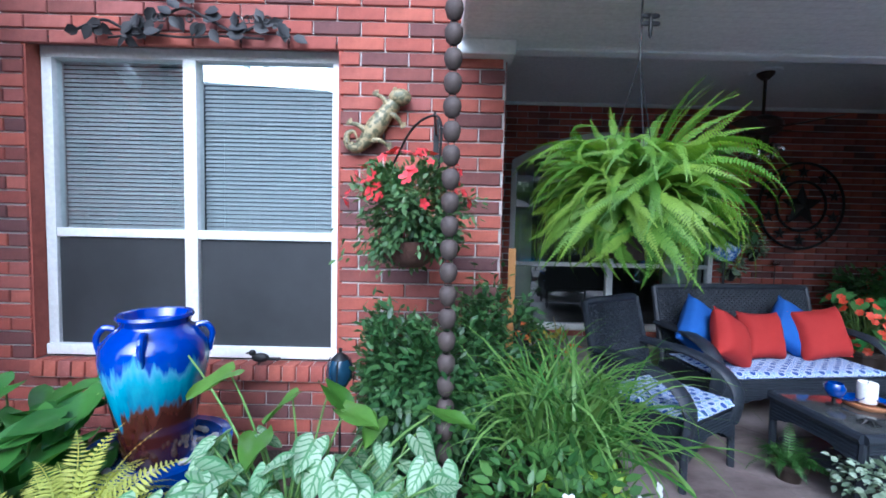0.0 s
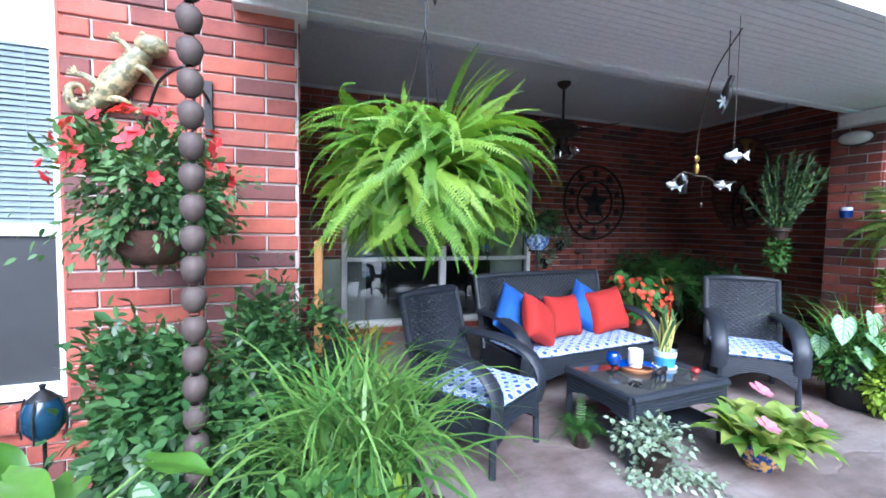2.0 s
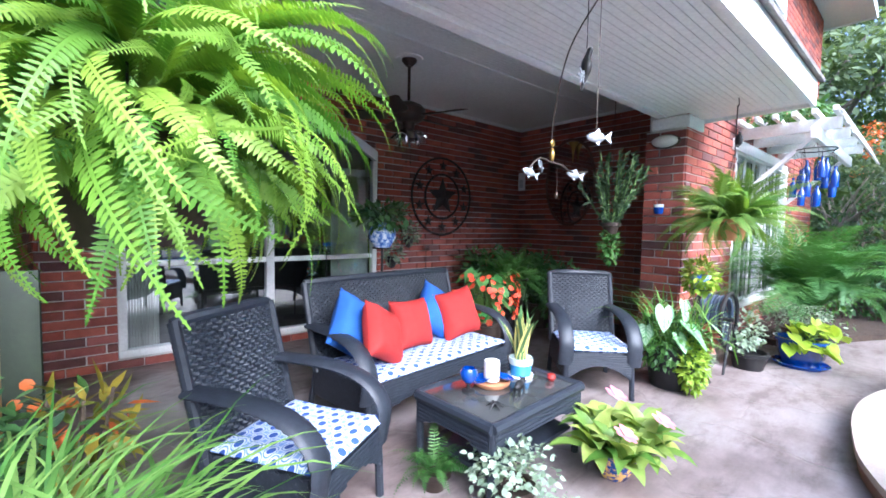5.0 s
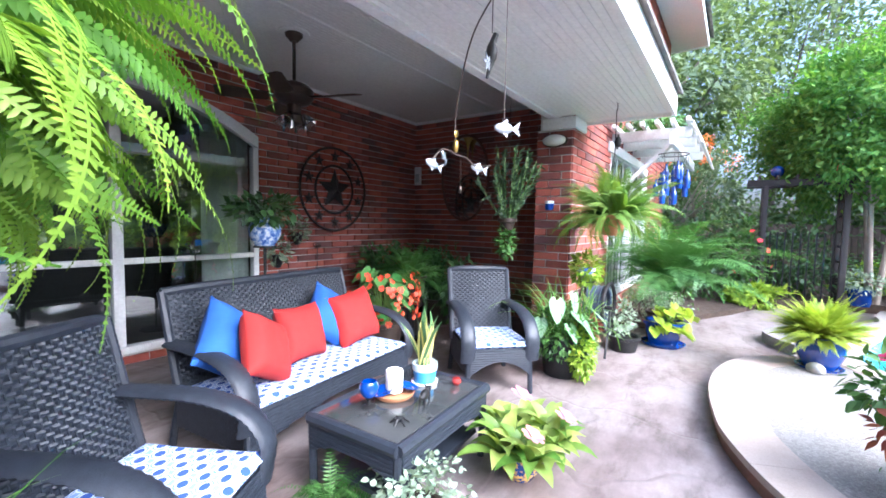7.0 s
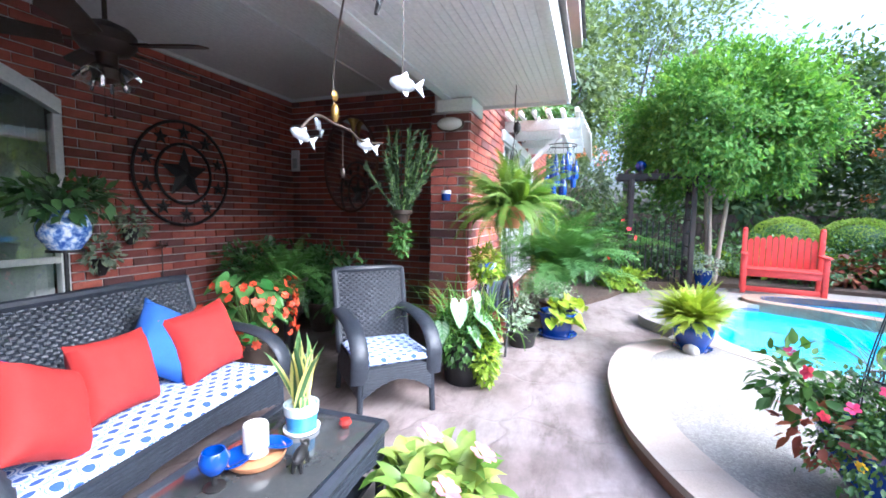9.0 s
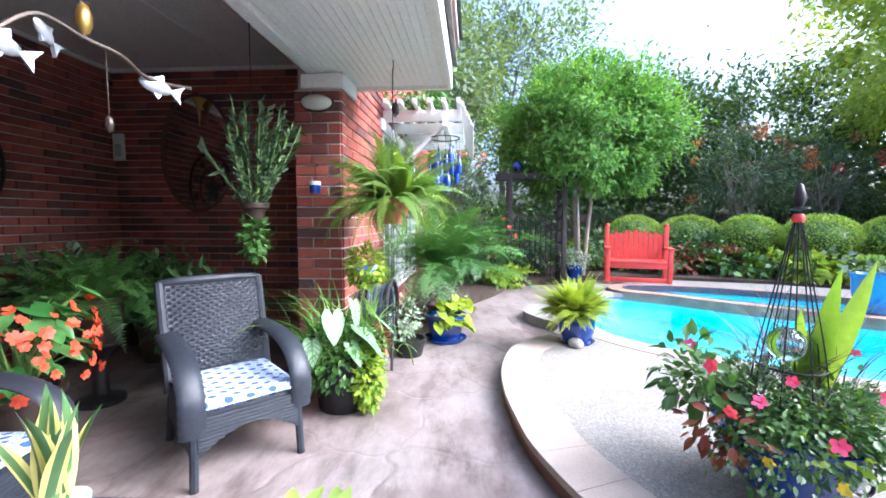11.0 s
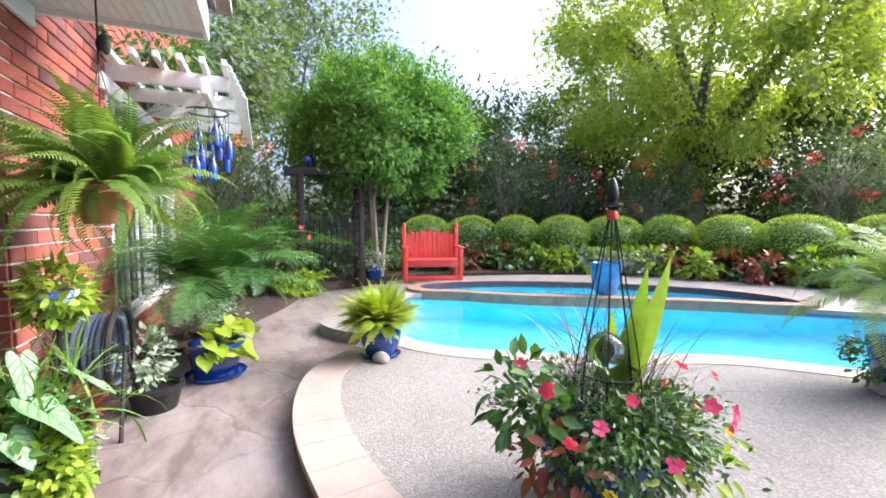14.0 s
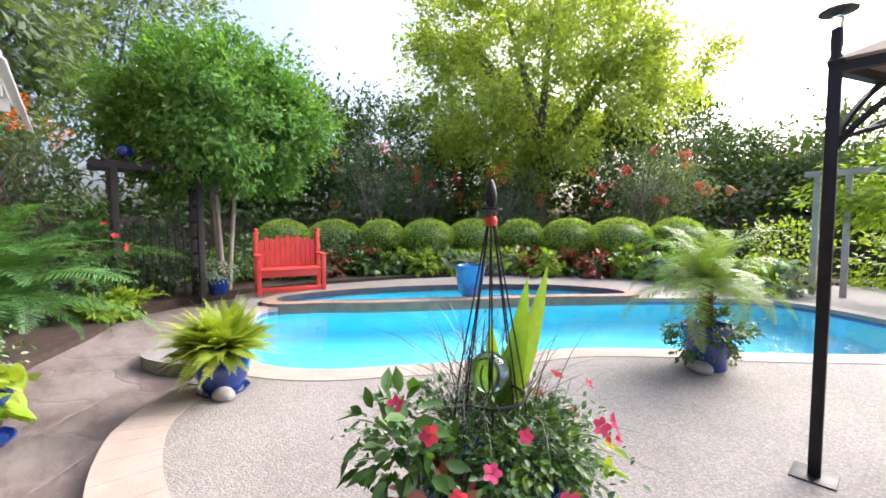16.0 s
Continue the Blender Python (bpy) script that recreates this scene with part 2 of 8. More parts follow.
def patio_skin():
    """Stamped concrete: blotchy pinkish tan, with worn joints that wander."""
    m, n, l, b = _base("stamped_concrete", 0.5)
    co = n.new("ShaderNodeTexCoord").outputs["Object"]
    big = _noise(n, l, co, 1.1, 6, 0.65)
    col = _ramp(n, l, big, [(0.3, (0.12, 0.092, 0.085)), (0.42, (0.195, 0.16, 0.152)), (0.56, (0.275, 0.24, 0.232)), (0.75, (0.20, 0.184, 0.186))])
    mid = _noise(n, l, co, 7, 5, 0.7)
    col = _mix(n, l, col, _ramp(n, l, mid, [(0.3, (0.7, 0.66, 0.64)), (0.65, (1, 1, 1))]), 0.75, "MULTIPLY")
    mp = n.new("ShaderNodeMapping")
    mp.inputs["Scale"].default_value, mp.inputs["Rotation"].default_value = (0.9, 2.4, 1.0), (0, 0, radians(-24))
    l.new(co, mp.inputs["Vector"])
    stain = _noise(n, l, mp.outputs[0], 1.9, 7, 0.72)
    col = _mix(n, l, col, _ramp(n, l, stain, [(0.36, (0.5, 0.44, 0.42)), (0.47, (0.86, 0.83, 0.82)), (0.6, (1.1, 1.08, 1.08))]), 0.9, "MULTIPLY")
    v = n.new("ShaderNodeTexVoronoi")
    v.feature = "DISTANCE_TO_EDGE"
    v.inputs["Scale"].default_value = 1.55
    warp = n.new("ShaderNodeVectorMath")
    warp.operation = "MULTIPLY_ADD"
    nz = n.new("ShaderNodeTexNoise")
    nz.inputs["Scale"].default_value = 2.5
    l.new(co, nz.inputs["Vector"])
    l.new(nz.outputs["Color"], warp.inputs[0])
    warp.inputs[1].default_value = (0.35, 0.35, 0)
    l.new(co, warp.inputs[2])
    l.new(warp.outputs[0], v.inputs["Vector"])
    joint = _ramp(n, l, v.outputs["Distance"], [(0.0, (0, 0, 0)), (0.035, (1, 1, 1))])
    col = _mix(n, l, col, (0.12, 0.09, 0.08), _ramp(n, l, v.outputs["Distance"], [(0.0, (0.22, 0.22, 0.22)), (0.03, (0, 0, 0))]))
    l.new(col, b.inputs["Base Color"])
    rough = _ramp(n, l, mid, [(0.3, (0.35, 0.35, 0.35)), (0.7, (0.65, 0.65, 0.65))])
    l.new(rough, b.inputs["Roughness"])
    tot = _mix(n, l, joint, mid, 0.4)
    _bump(n, l, b, tot, 0.4, 0.014)
    return m


def pebble_skin():
    """Exposed aggregate: small pale pebbles in cement."""
    m, n, l, b = _base("exposed_aggregate", 0.8)
    co = n.new("ShaderNodeTexCoord").outputs["Object"]
    v = n.new("ShaderNodeTexVoronoi")
    v.inputs["Scale"].default_value = 105
    l.new(co, v.inputs["Vector"])
    col = _ramp(n, l, v.outputs["Color"], [(0.0, (0.17, 0.155, 0.14)), (0.5, (0.255, 0.237, 0.218)), (1.0, (0.37, 0.345, 0.32))])
    col = _mix(n, l, col, (0.20, 0.19, 0.175), _ramp(n, l, v.outputs["Distance"], [(0.35, (0, 0, 0)), (0.75, (0.5, 0.5, 0.5))]))
    col = _mix(n, l, col, _ramp(n, l, _noise(n, l, co, 1.2, 5), [(0.3, (0.78, 0.77, 0.75)), (0.7, (1, 1, 1))]), 0.9, "MULTIPLY")
    l.new(col, b.inputs["Base Color"])
    _bump(n, l, b, v.outputs["Distance"], 0.5, -0.006)
    return m


def water_skin():
    m, n, l, b = _base("pool_water", 0.03)
    b.inputs["Base Color"].default_value = (0.75, 0.95, 1.0, 1)
    b.inputs["Transmission Weight"].default_value, b.inputs["IOR"].default_value = 1.0, 1.33
    co = n.new("ShaderNodeTexCoord").outputs["Object"]
    _bump(n, l, b, _noise(n, l, co, 3.5, 3), 0.12, 0.05)
    return m


PATIO = patio_skin()
PEBBLE = pebble_skin()
WATER = water_skin()
KERB = surface("coping_stone", (0.30, 0.24, 0.20), (0.41, 0.345, 0.295), 0.7, 4, 90, 0.3)
RISER = surface("brown_riser", (0.16, 0.085, 0.06), (0.27, 0.15, 0.10), 0.8, 6, 70, 0.4)
PLASTER = surface("pool_plaster", (0.16, 0.72, 0.90), (0.22, 0.80, 0.95), 0.6, 1.0, 30, 0.05)
TILE_BLUE = surface("pool_tile", (0.03, 0.07, 0.22), (0.08, 0.15, 0.36), 0.2, 22, 60, 0.1, coat=0.4)
ROCK = surface("spa_stone", (0.20, 0.12, 0.085), (0.36, 0.24, 0.17), 0.75, 5, 60, 0.5, dist=0.012)
SHINGLE = surface("roof_shingle", (0.10, 0.09, 0.085), (0.2, 0.185, 0.17), 0.9, 8, 60, 0.6)


def beadboard(x0, x1, y0, y1, z, pitch, along):
    """A ceiling of narrow boards with grooves, seen from below."""
    s = Shape()
    lo, hi = (y0, y1) if along == "x" else (x0, x1)
    g = 0.004
    k = lo
    while k < hi - 1e-4:
        e = min(k + pitch - g, hi)
        if along == "x":
            s.box((x0, k, z), (x1, e, z + 0.02))
        else:
            s.box((k, y0, z), (e, y1, z + 0.02))
        k += pitch
    s.box((x0, y0, z + 0.007), (x1, y1, z + 0.05))
    return s


# ceiling of the porch and the lower eave in front of it
structure("ceiling", beadboard(0.99, 6.72, 3.17, BACK_Y, CEIL, 0.042, "x"), SOFFIT, "white beadboard porch ceiling")
structure("eave_soffit", beadboard(0.76, 5.78, 2.15, 3.15, SOFF, 0.048, "x"), SOFFIT, "white beadboard eave soffit", category="ceiling")
s = Shape()
s.box((0.76, 3.15, SOFF - 0.004), (6.72, 3.19, CEIL + 0.05))
s.box((0.76, 3.10, SOFF - 0.012), (5.45, 3.155, SOFF + 0.002))
structure("trim_beam", s, WHITE, "white painted beam edge", category="trim")
s = Shape()
s.box((0.74, 2.12, SOFF - 0.03), (5.80, 2.148, SOFF + 0.17))
s.box((5.78, 2.148, SOFF - 0.03), (5.806, 2.95, SOFF + 0.17))
s.box((0.74, 2.148, SOFF - 0.01), (0.76, WALL_Y, SOFF + 0.17))
structure("trim_fascia", s, WHITE, "white painted fascia board", category="trim")
s = Shape()
s.add([(0.74, 2.08, SOFF + 0.16), (5.84, 2.08, SOFF + 0.16), (5.84, 3.3, SOFF + 0.62), (0.74, 3.3, SOFF + 0.62), (0.74, 2.08, SOFF + 0.19), (5.84, 2.08, SOFF + 0.19), (5.84, 3.3, SOFF + 0.65), (0.74, 3.3, SOFF + 0.65)], [(0, 3, 2, 1), (4, 5, 6, 7), (0, 1, 5, 4), (1, 2, 6, 5), (2, 3, 7, 6), (3, 0, 4, 7)])
structure("roof_eave", s, SHINGLE, "grey shingle eave roof", category="roof")
s = Shape()
for z in (CEIL - 0.035,):
    s.box((1.0, BACK_Y - 0.03, z), (6.72, BACK_Y - 0.012, CEIL - 0.002))
    s.box((6.685, 3.2, z), (6.705, BACK_Y - 0.031, CEIL - 0.002))
s.box((1.0, 4.40, CEIL - 0.012), (6.68, 4.43, CEIL - 0.001))
structure("trim_ceiling", s, WHITE, "thin white ceiling trim", category="trim")
# caps on the piers
s = Shape()
s.box((0.72, 2.99, SOFF - 0.08), (1.03, 3.149, SOFF - 0.002), bevel=0.008)
structure("trim_cap_1", s, WHITE, "white box cap over the brick pier", category="trim")
s = Shape()
s.box((5.40, 2.90, SOFF - 0.12), (5.76, 3.23, SOFF - 0.014), bevel=0.008)
structure("trim_cap_2", s, WHITE, "white box cap over the brick pier", category="trim")

# ground, patio, raised pool deck
s = Shape()
s.add([(-400, -400, -1.45), (400, -400, -1.45), (400, 400, -1.45), (-400, 400, -1.45)], [(0, 1, 2, 3)])
structure("ground", s, LAWN, "grass ground reaching the horizon")

KERB_OUT = spline([(2.55, -9.0), (2.5, -4.0), (2.52, -1.2), (2.72, 0.25), (3.2, 0.95), (3.8, 1.38), (4.3, 1.6), (4.65, 1.67), (5.05, 1.71), (5.41, 1.70), (5.75, 1.64), (6.0, 1.55), (6.25, 1.37), (6.45, 1.16)], 5)
KERB_IN = []
for i, p in enumerate(KERB_OUT):
    d = (KERB_OUT[min(i + 1, len(KERB_OUT) - 1)] - KERB_OUT[max(i - 1, 0)]).normalized()
    KERB_IN.append(p + Vector((d.y, -d.x)) * 0.26)
DECK_Z = 0.117
EDGE_2 = spline([(6.45, 1.16), (6.72, 1.02), (6.9, 1.02), (7.15, 1.2), (7.48, 1.31), (7.8, 1.2), (8.15, 0.98), (8.6, 0.5), (9.1, 0.05), (9.6, -0.02)], 5)
POOL = spline([(8.75, -0.2), (8.2, 0.15), (7.41, 0.45), (6.66, 0.63), (6.13, 0.34), (5.78, -0.16), (5.49, -0.63), (5.11, -1.54), (4.50, -2.19), (3.96, -2.62), (3.18, -3.4), (2.7, -4.1), (2.72, -4.8), (3.2, -5.2), (4.2, -5.75), (5.0, -5.3), (5.77, -4.5), (6.46, -3.72), (7.2, -2.6), (7.84, -1.63), (8.4, -1.0)], 5, True)
SPA = spline([(8.95, -0.45), (9.3, -0.7), (9.15, -1.85), (8.42, -3.25), (7.35, -4.42), (6.5, -4.8), (6.0, -4.68), (6.15, -4.35), (6.75, -3.62), (7.45, -2.5), (8.08, -1.55), (8.6, -0.95)], 5, True)


def flat_with_holes(outer, holes, z):
    """A level sheet inside an outline, with openings."""
    from mathutils.geometry import delaunay_2d_cdt
    rings = [outer] + holes
    pts, edges = [], []
    for r in rings:
        k = len(pts)
        pts += [Vector((p[0], p[1])) for p in r]
        edges += [(k + i, k + (i + 1) % len(r)) for i in range(len(r))]

    def inside(q, ring):
        c = False
        for i in range(len(ring)):
            a, b = ring[i], ring[i - 1]
            if (a[1] > q[1]) != (b[1] > q[1]) and q[0] < (b[0] - a[0]) * (q[1] - a[1]) / (b[1] - a[1]) + a[0]:
                c = not c
        return c

    v, _, f, *_ = delaunay_2d_cdt(pts, edges, [], 0, 1e-5)
    keep = []
    for t in f:
        c = sum((v[i] for i in t), Vector((0, 0))) / len(t)
        if inside(c, outer) and not any(inside(c, h) for h in holes):
            keep.append(tuple(t))
    return [(p.x, p.y, z) for p in v], keep


def grow(ring, d):
    n = len(ring)
    out = []
    for i in range(n):
        w = (ring[(i + 1) % n] - ring[i - 1]).normalized()
        out.append(ring[i] + Vector((w.y, -w.x)) * d)
    return out


def area(ring):
    return sum(ring[i - 1][0] * ring[i][1] - ring[i][0] * ring[i - 1][1] for i in range(len(ring))) / 2


if area(POOL) < 0:
    POOL.reverse()
if area(SPA) < 0:
    SPA.reverse()
POOL_RIM, SPA_RIM = grow(POOL, 0.24), grow(SPA, 0.26)

s = Shape()
ring = [(-6, -9.5), (13, -9.5), (13, 6.6), (-6, 6.6)]
v, f = flat_with_holes([Vector(p) for p in ring], [POOL, SPA], 0.0)
s.add(v, f)
for x0, y0, x1, y1 in ((-6, -9.5, 13, -9.5), (13, -9.5, 13, 6.6), (13, 6.6, -6, 6.6), (-6, 6.6, -6, -9.5)):
    s.add([(x0, y0, 0), (x1, y1, 0), (x1, y1, -1.5), (x0, y0, -1.5)], [(0, 3, 2, 1)])
structure("floor_patio", s, PATIO, "worn stamped concrete patio in pinkish tan", category="patio")

deck_ring = KERB_IN + EDGE_2[1:] + [Vector(p) for p in ((10.2, -0.2), (10.4, -1.5), (10.0, -3.2), (9.0, -5.2), (7.5, -6.6), (5.0, -7.6), (2.85, -9.0))]
s = Shape()
v, f = flat_with_holes(deck_ring, [POOL_RIM, SPA_RIM], DECK_Z)
s.add(v, f)
n = len(deck_ring)
for i in range(n):
    a, b = deck_ring[i], deck_ring[(i + 1) % n]
    s.add([(a.x, a.y, DECK_Z), (b.x, b.y, DECK_Z), (b.x, b.y, 0.001), (a.x, a.y, 0.001)], [(0, 1, 2, 3)])
structure("pavement_deck", s, PEBBLE, "pale exposed aggregate pool deck", category="pool deck")


def ring_band(inner, outer, z0, z1, closed=True):
    s = Shape()
    n = len(inner)
    v = [(p[0], p[1], z1) for p in inner] + [(p[0], p[1], z1) for p in outer] + [(p[0], p[1], z0) for p in inner] + [(p[0], p[1], z0) for p in outer]
    f = []
    for i in range(n if closed else n - 1):
        k = (i + 1) % n
        f += [(i, k, n + k, n + i), (i, 2 * n + i, 2 * n + k, k), (n + i, n + k, 3 * n + k, 3 * n + i)]
    if not closed:
        f += [(0, n, 3 * n, 2 * n), (n - 1, 3 * n - 1, 4 * n - 1, 2 * n - 1)]
    return s.add(v, f)


kerb = structure("kerb", ring_band(KERB_OUT, KERB_IN, 0.002, DECK_Z - 0.035, False), RISER, "curved brown stone kerb of the deck")
for a in range(0, len(KERB_OUT) - 1, 3):
    b = min(a + 3, len(KERB_OUT) - 1)
    def edge(row, other, k0, k1):
        out = []
        for k in range(k0, k1 + 1):
            p = row[k].copy()
            if k == k0:
                p = p.lerp(row[k + 1], 0.012)
            if k == k1:
                p = p.lerp(row[k - 1], 0.012)
            out.append(p)
        return out
    o, i_ = edge(KERB_OUT, None, a, b), edge(KERB_IN, None, a, b)
    o = [p + (p - q).normalized() * 0.018 for p, q in zip(o, i_)]
    part("kerb_stone", ring_band(o, i_, DECK_Z - 0.035, DECK_Z + 0.004, False), KERB, kerb, "pale tan coping stone" if a == 0 else "", smooth=False)
coping = structure("trim_coping", ring_band(POOL, POOL_RIM, DECK_Z - 0.05, DECK_Z + 0.006), KERB, "rounded tan stone pool coping", category="coping")
# pool shell and water
s = Shape()
n = len(POOL)
s.add([(p.x, p.y, DECK_Z - 0.05) for p in POOL] + [(p.x, p.y, -0.13) for p in POOL], [(i, n + i, n + (i + 1) % n, (i + 1) % n) for i in range(n)])
structure("pool_tile_band", s, TILE_BLUE, "dark blue tile band at the waterline", category="tiles")
s = Shape()
v, f = flat_with_holes(POOL, [], -1.2)
s.add(v, f)
s.add([(p.x, p.y, -0.13) for p in POOL] + [(p.x, p.y, -1.2) for p in POOL], [(i, n + i, n + (i + 1) % n, (i + 1) % n) for i in range(n)])
structure("pool_shell", s, PLASTER, "pale blue plastered pool basin", category="pool")
s = Shape()
v, f = flat_with_holes(POOL, [], 0.06)
s.add(v, f)
water = structure("water_pool", s, WATER, "calm turquoise swimming pool water", category="water", smooth=True)
water.visible_shadow = False
# spa beyond, with a stone weir towards the pool
s = Shape()
n = len(SPA)
v, f = flat_with_holes(SPA, [], -0.75)
s.add(v, f)
s.add([(p.x, p.y, 0.0) for p in SPA] + [(p.x, p.y, -0.75) for p in SPA], [(i, n + i, n + (i + 1) % n, (i + 1) % n) for i in range(n)])
structure("spa_shell", s, PLASTER, "pale blue plastered spa basin", category="pool")
s = Shape()
s.add([(p.x, p.y, 0.17) for p in SPA] + [(p.x, p.y, 0.0) for p in SPA], [(i, n + i, n + (i + 1) % n, (i + 1) % n) for i in range(n)])
structure("spa_tile_band", s, TILE_BLUE, "dark blue mosaic tile band of the spa", category="tiles")
structure("spa_rim", ring_band(SPA, grow(SPA, 0.22), -0.1, 0.165), ROCK, "brown flagstone rim of the spa", category="coping")
s = Shape()
v, f = flat_with_holes(SPA, [], 0.09)
s.add(v, f)
water = structure("water_spa", s, WATER, "still blue water in the spa", category="water", smooth=True)
water.visible_shadow = False

# garden bed in front of the house window
BED = [(-6, 1.25), (0.35, 1.3), (1.1, 1.75), (1.55, 2.3), (1.62, 2.7), (1.2, 3.05), (-6, 3.06)]
s = Shape().prism(BED, 0.001, 0.06)
structure("garden_bed", s, SOIL, "dark mulched bed along the house", category="bed")
BORDER = [(10.0, 1.2), (12.9, 1.2), (12.9, -9.4), (2.9, -9.4), (5.0, -7.75), (7.6, -6.8), (9.2, -5.35), (10.25, -3.3), (10.7, -1.6), (10.6, 0.0)]
structure("border_bed", Shape().prism(BORDER, 0.001, 0.14), SOIL, "dark mulched flower border", category="bed")
structure("side_bed", Shape().prism([(7.2, 2.92), (7.2, 2.3), (8.2, 2.0), (9.0, 1.6), (9.9, 1.25), (12.9, 1.25), (12.9, 2.92)], 0.001, 0.07), SOIL, "dark mulched bed along the house", category="bed")


def arch_top(x, x0, x1, z0, rise):
    m, h = (x0 + x1) / 2, (x1 - x0) / 2
    return z0 + rise * (1 - ((x - m) / h) ** 2)


def window(name, x0, x1, z0, z1, y, rails, mullions, label, rise=0.0, frame_w=0.06, grille=(), grow_out=0.0):
    """Frame, bars and panes in a wall that faces -y."""
    w = thing(name, pose(x0, y, z0), label, "window", kind="structure")
    dx, dz = x1 - x0, z1 - z0
    s = Shape()
    if rise:
        n = 20
        for k in range(n):
            a, b = dx * k / n, dx * (k + 1) / n
            za, zb = arch_top(a, 0, dx, dz, rise), arch_top(b, 0, dx, dz, rise)
            s.add([(a, -0.03, za - frame_w), (b, -0.03, zb - frame_w), (b, -0.03, zb + grow_out), (a, -0.03, za + grow_out), (a, 0.05, za - frame_w), (b, 0.05, zb - frame_w), (b, 0.05, zb + grow_out), (a, 0.05, za + grow_out)], [(0, 1, 2, 3), (0, 4, 5, 1), (3, 2, 6, 7)])
    else:
        s.box((0, -0.03, dz - frame_w), (dx, 0.05, dz))
    part("head", s, WHITE, w, smooth=False)
    part("jamb", Shape().box((0, -0.03, 0.001), (frame_w, 0.05, dz - frame_w), bevel=0.004), WHITE, w)
    part("jamb", Shape().box((dx - frame_w, -0.03, 0.001), (dx, 0.05, dz - frame_w), bevel=0.004), WHITE, w)
    part("sill", Shape().box((0, -0.05, 0), (dx, 0.05, frame_w), bevel=0.004), WHITE, w)
    for mx, mw in mullions:
        top = arch_top(mx - x0, 0, dx, dz, rise) if rise else dz
        part("mullion", Shape().box((mx - x0 - mw / 2, -0.033, frame_w), (mx - x0 + mw / 2, 0.047, top - frame_w), bevel=0.004), WHITE, w)
    for rz, rw in rails:
        part("rail", Shape().box((frame_w, -0.028, rz - z0 - rw / 2), (dx - frame_w, 0.04, rz - z0 + rw / 2), bevel=0.004), WHITE, w)
    for gx0, gz0, gx1, gz1, gw in grille:
        part("glazing_bar", Shape().box((gx0 - x0, -0.024, gz0 - z0), (gx1 - x0, -0.004, gz1 - z0)), WHITE, w)
    cuts = [x0 + frame_w] + [m for m, _ in mullions] + [x1 - frame_w]
    lev = [z0 + frame_w] + [r for r, _ in rails] + [z1 - frame_w]
    for i in range(len(cuts) - 1):
        for j in range(len(lev) - 1):
            a, b, c, d = cuts[i] - x0, cuts[i + 1] - x0, lev[j] - z0, lev[j + 1] - z0
            s = Shape()
            last = rise and j == len(lev) - 2
            k = 8
            top = [(a + (b - a) * q / k, arch_top(a + (b - a) * q / k, 0, dx, dz, rise) - 0.02 if last else d) for q in range(k + 1)]
            poly = [(a, c), (b, c)] + top[::-1]
            s.add([(x, 0.004, z) for x, z in poly], [tuple(range(len(poly)))])
            g = part("pane", s, GLASS, w, smooth=False)
            g.visible_shadow = False
    return w


window("window_1", -1.60, 0.09, 0.56, 2.30, 3.18, [(1.265, 0.05)], [(-0.77, 0.075)], "white double window with lowered blinds")
W2 = (1.5, 4.02, 0.1, 2.11)
window("window_2", W2[0], W2[1], W2[2], W2[3], BACK_Y + 0.02, [(0.9, 0.05)], [(2.75, 0.08)], "white arched porch window with a pale curtain", rise=0.36, grow_out=0.055)
bars = [(6.92 + 0.36 * k, 0.42, 6.945 + 0.36 * k, 2.2, 0.02) for k in range(1, 7)] + [(6.9, z, 9.4, z + 0.025, 0.02) for z in (0.95, 1.5)]
window("window_3", 6.86, 9.45, 0.36, 2.25, 2.96, [], [(8.15, 0.07)], "white gridded window of the house wing", frame_w=0.09, grille=bars)
window("window_4", 7.15, 8.75, 3.55, 5.0, 2.96, [(4.3, 0.05)], [], "white upstairs window of the house wing")

# box rooms behind the glass, their gloom put into the wall colour
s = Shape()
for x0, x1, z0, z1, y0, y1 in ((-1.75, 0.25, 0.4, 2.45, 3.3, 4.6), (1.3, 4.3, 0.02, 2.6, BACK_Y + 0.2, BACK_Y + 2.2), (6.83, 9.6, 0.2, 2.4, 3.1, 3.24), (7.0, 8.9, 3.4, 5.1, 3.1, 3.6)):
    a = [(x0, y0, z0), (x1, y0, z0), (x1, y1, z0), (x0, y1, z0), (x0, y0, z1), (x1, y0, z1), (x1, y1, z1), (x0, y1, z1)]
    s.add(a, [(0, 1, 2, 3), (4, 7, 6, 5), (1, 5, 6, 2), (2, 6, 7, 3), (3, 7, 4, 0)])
structure("wall_interior", s, DARK_ROOM, "box rooms behind the windows, coloured dark to look unlit", category="wall")

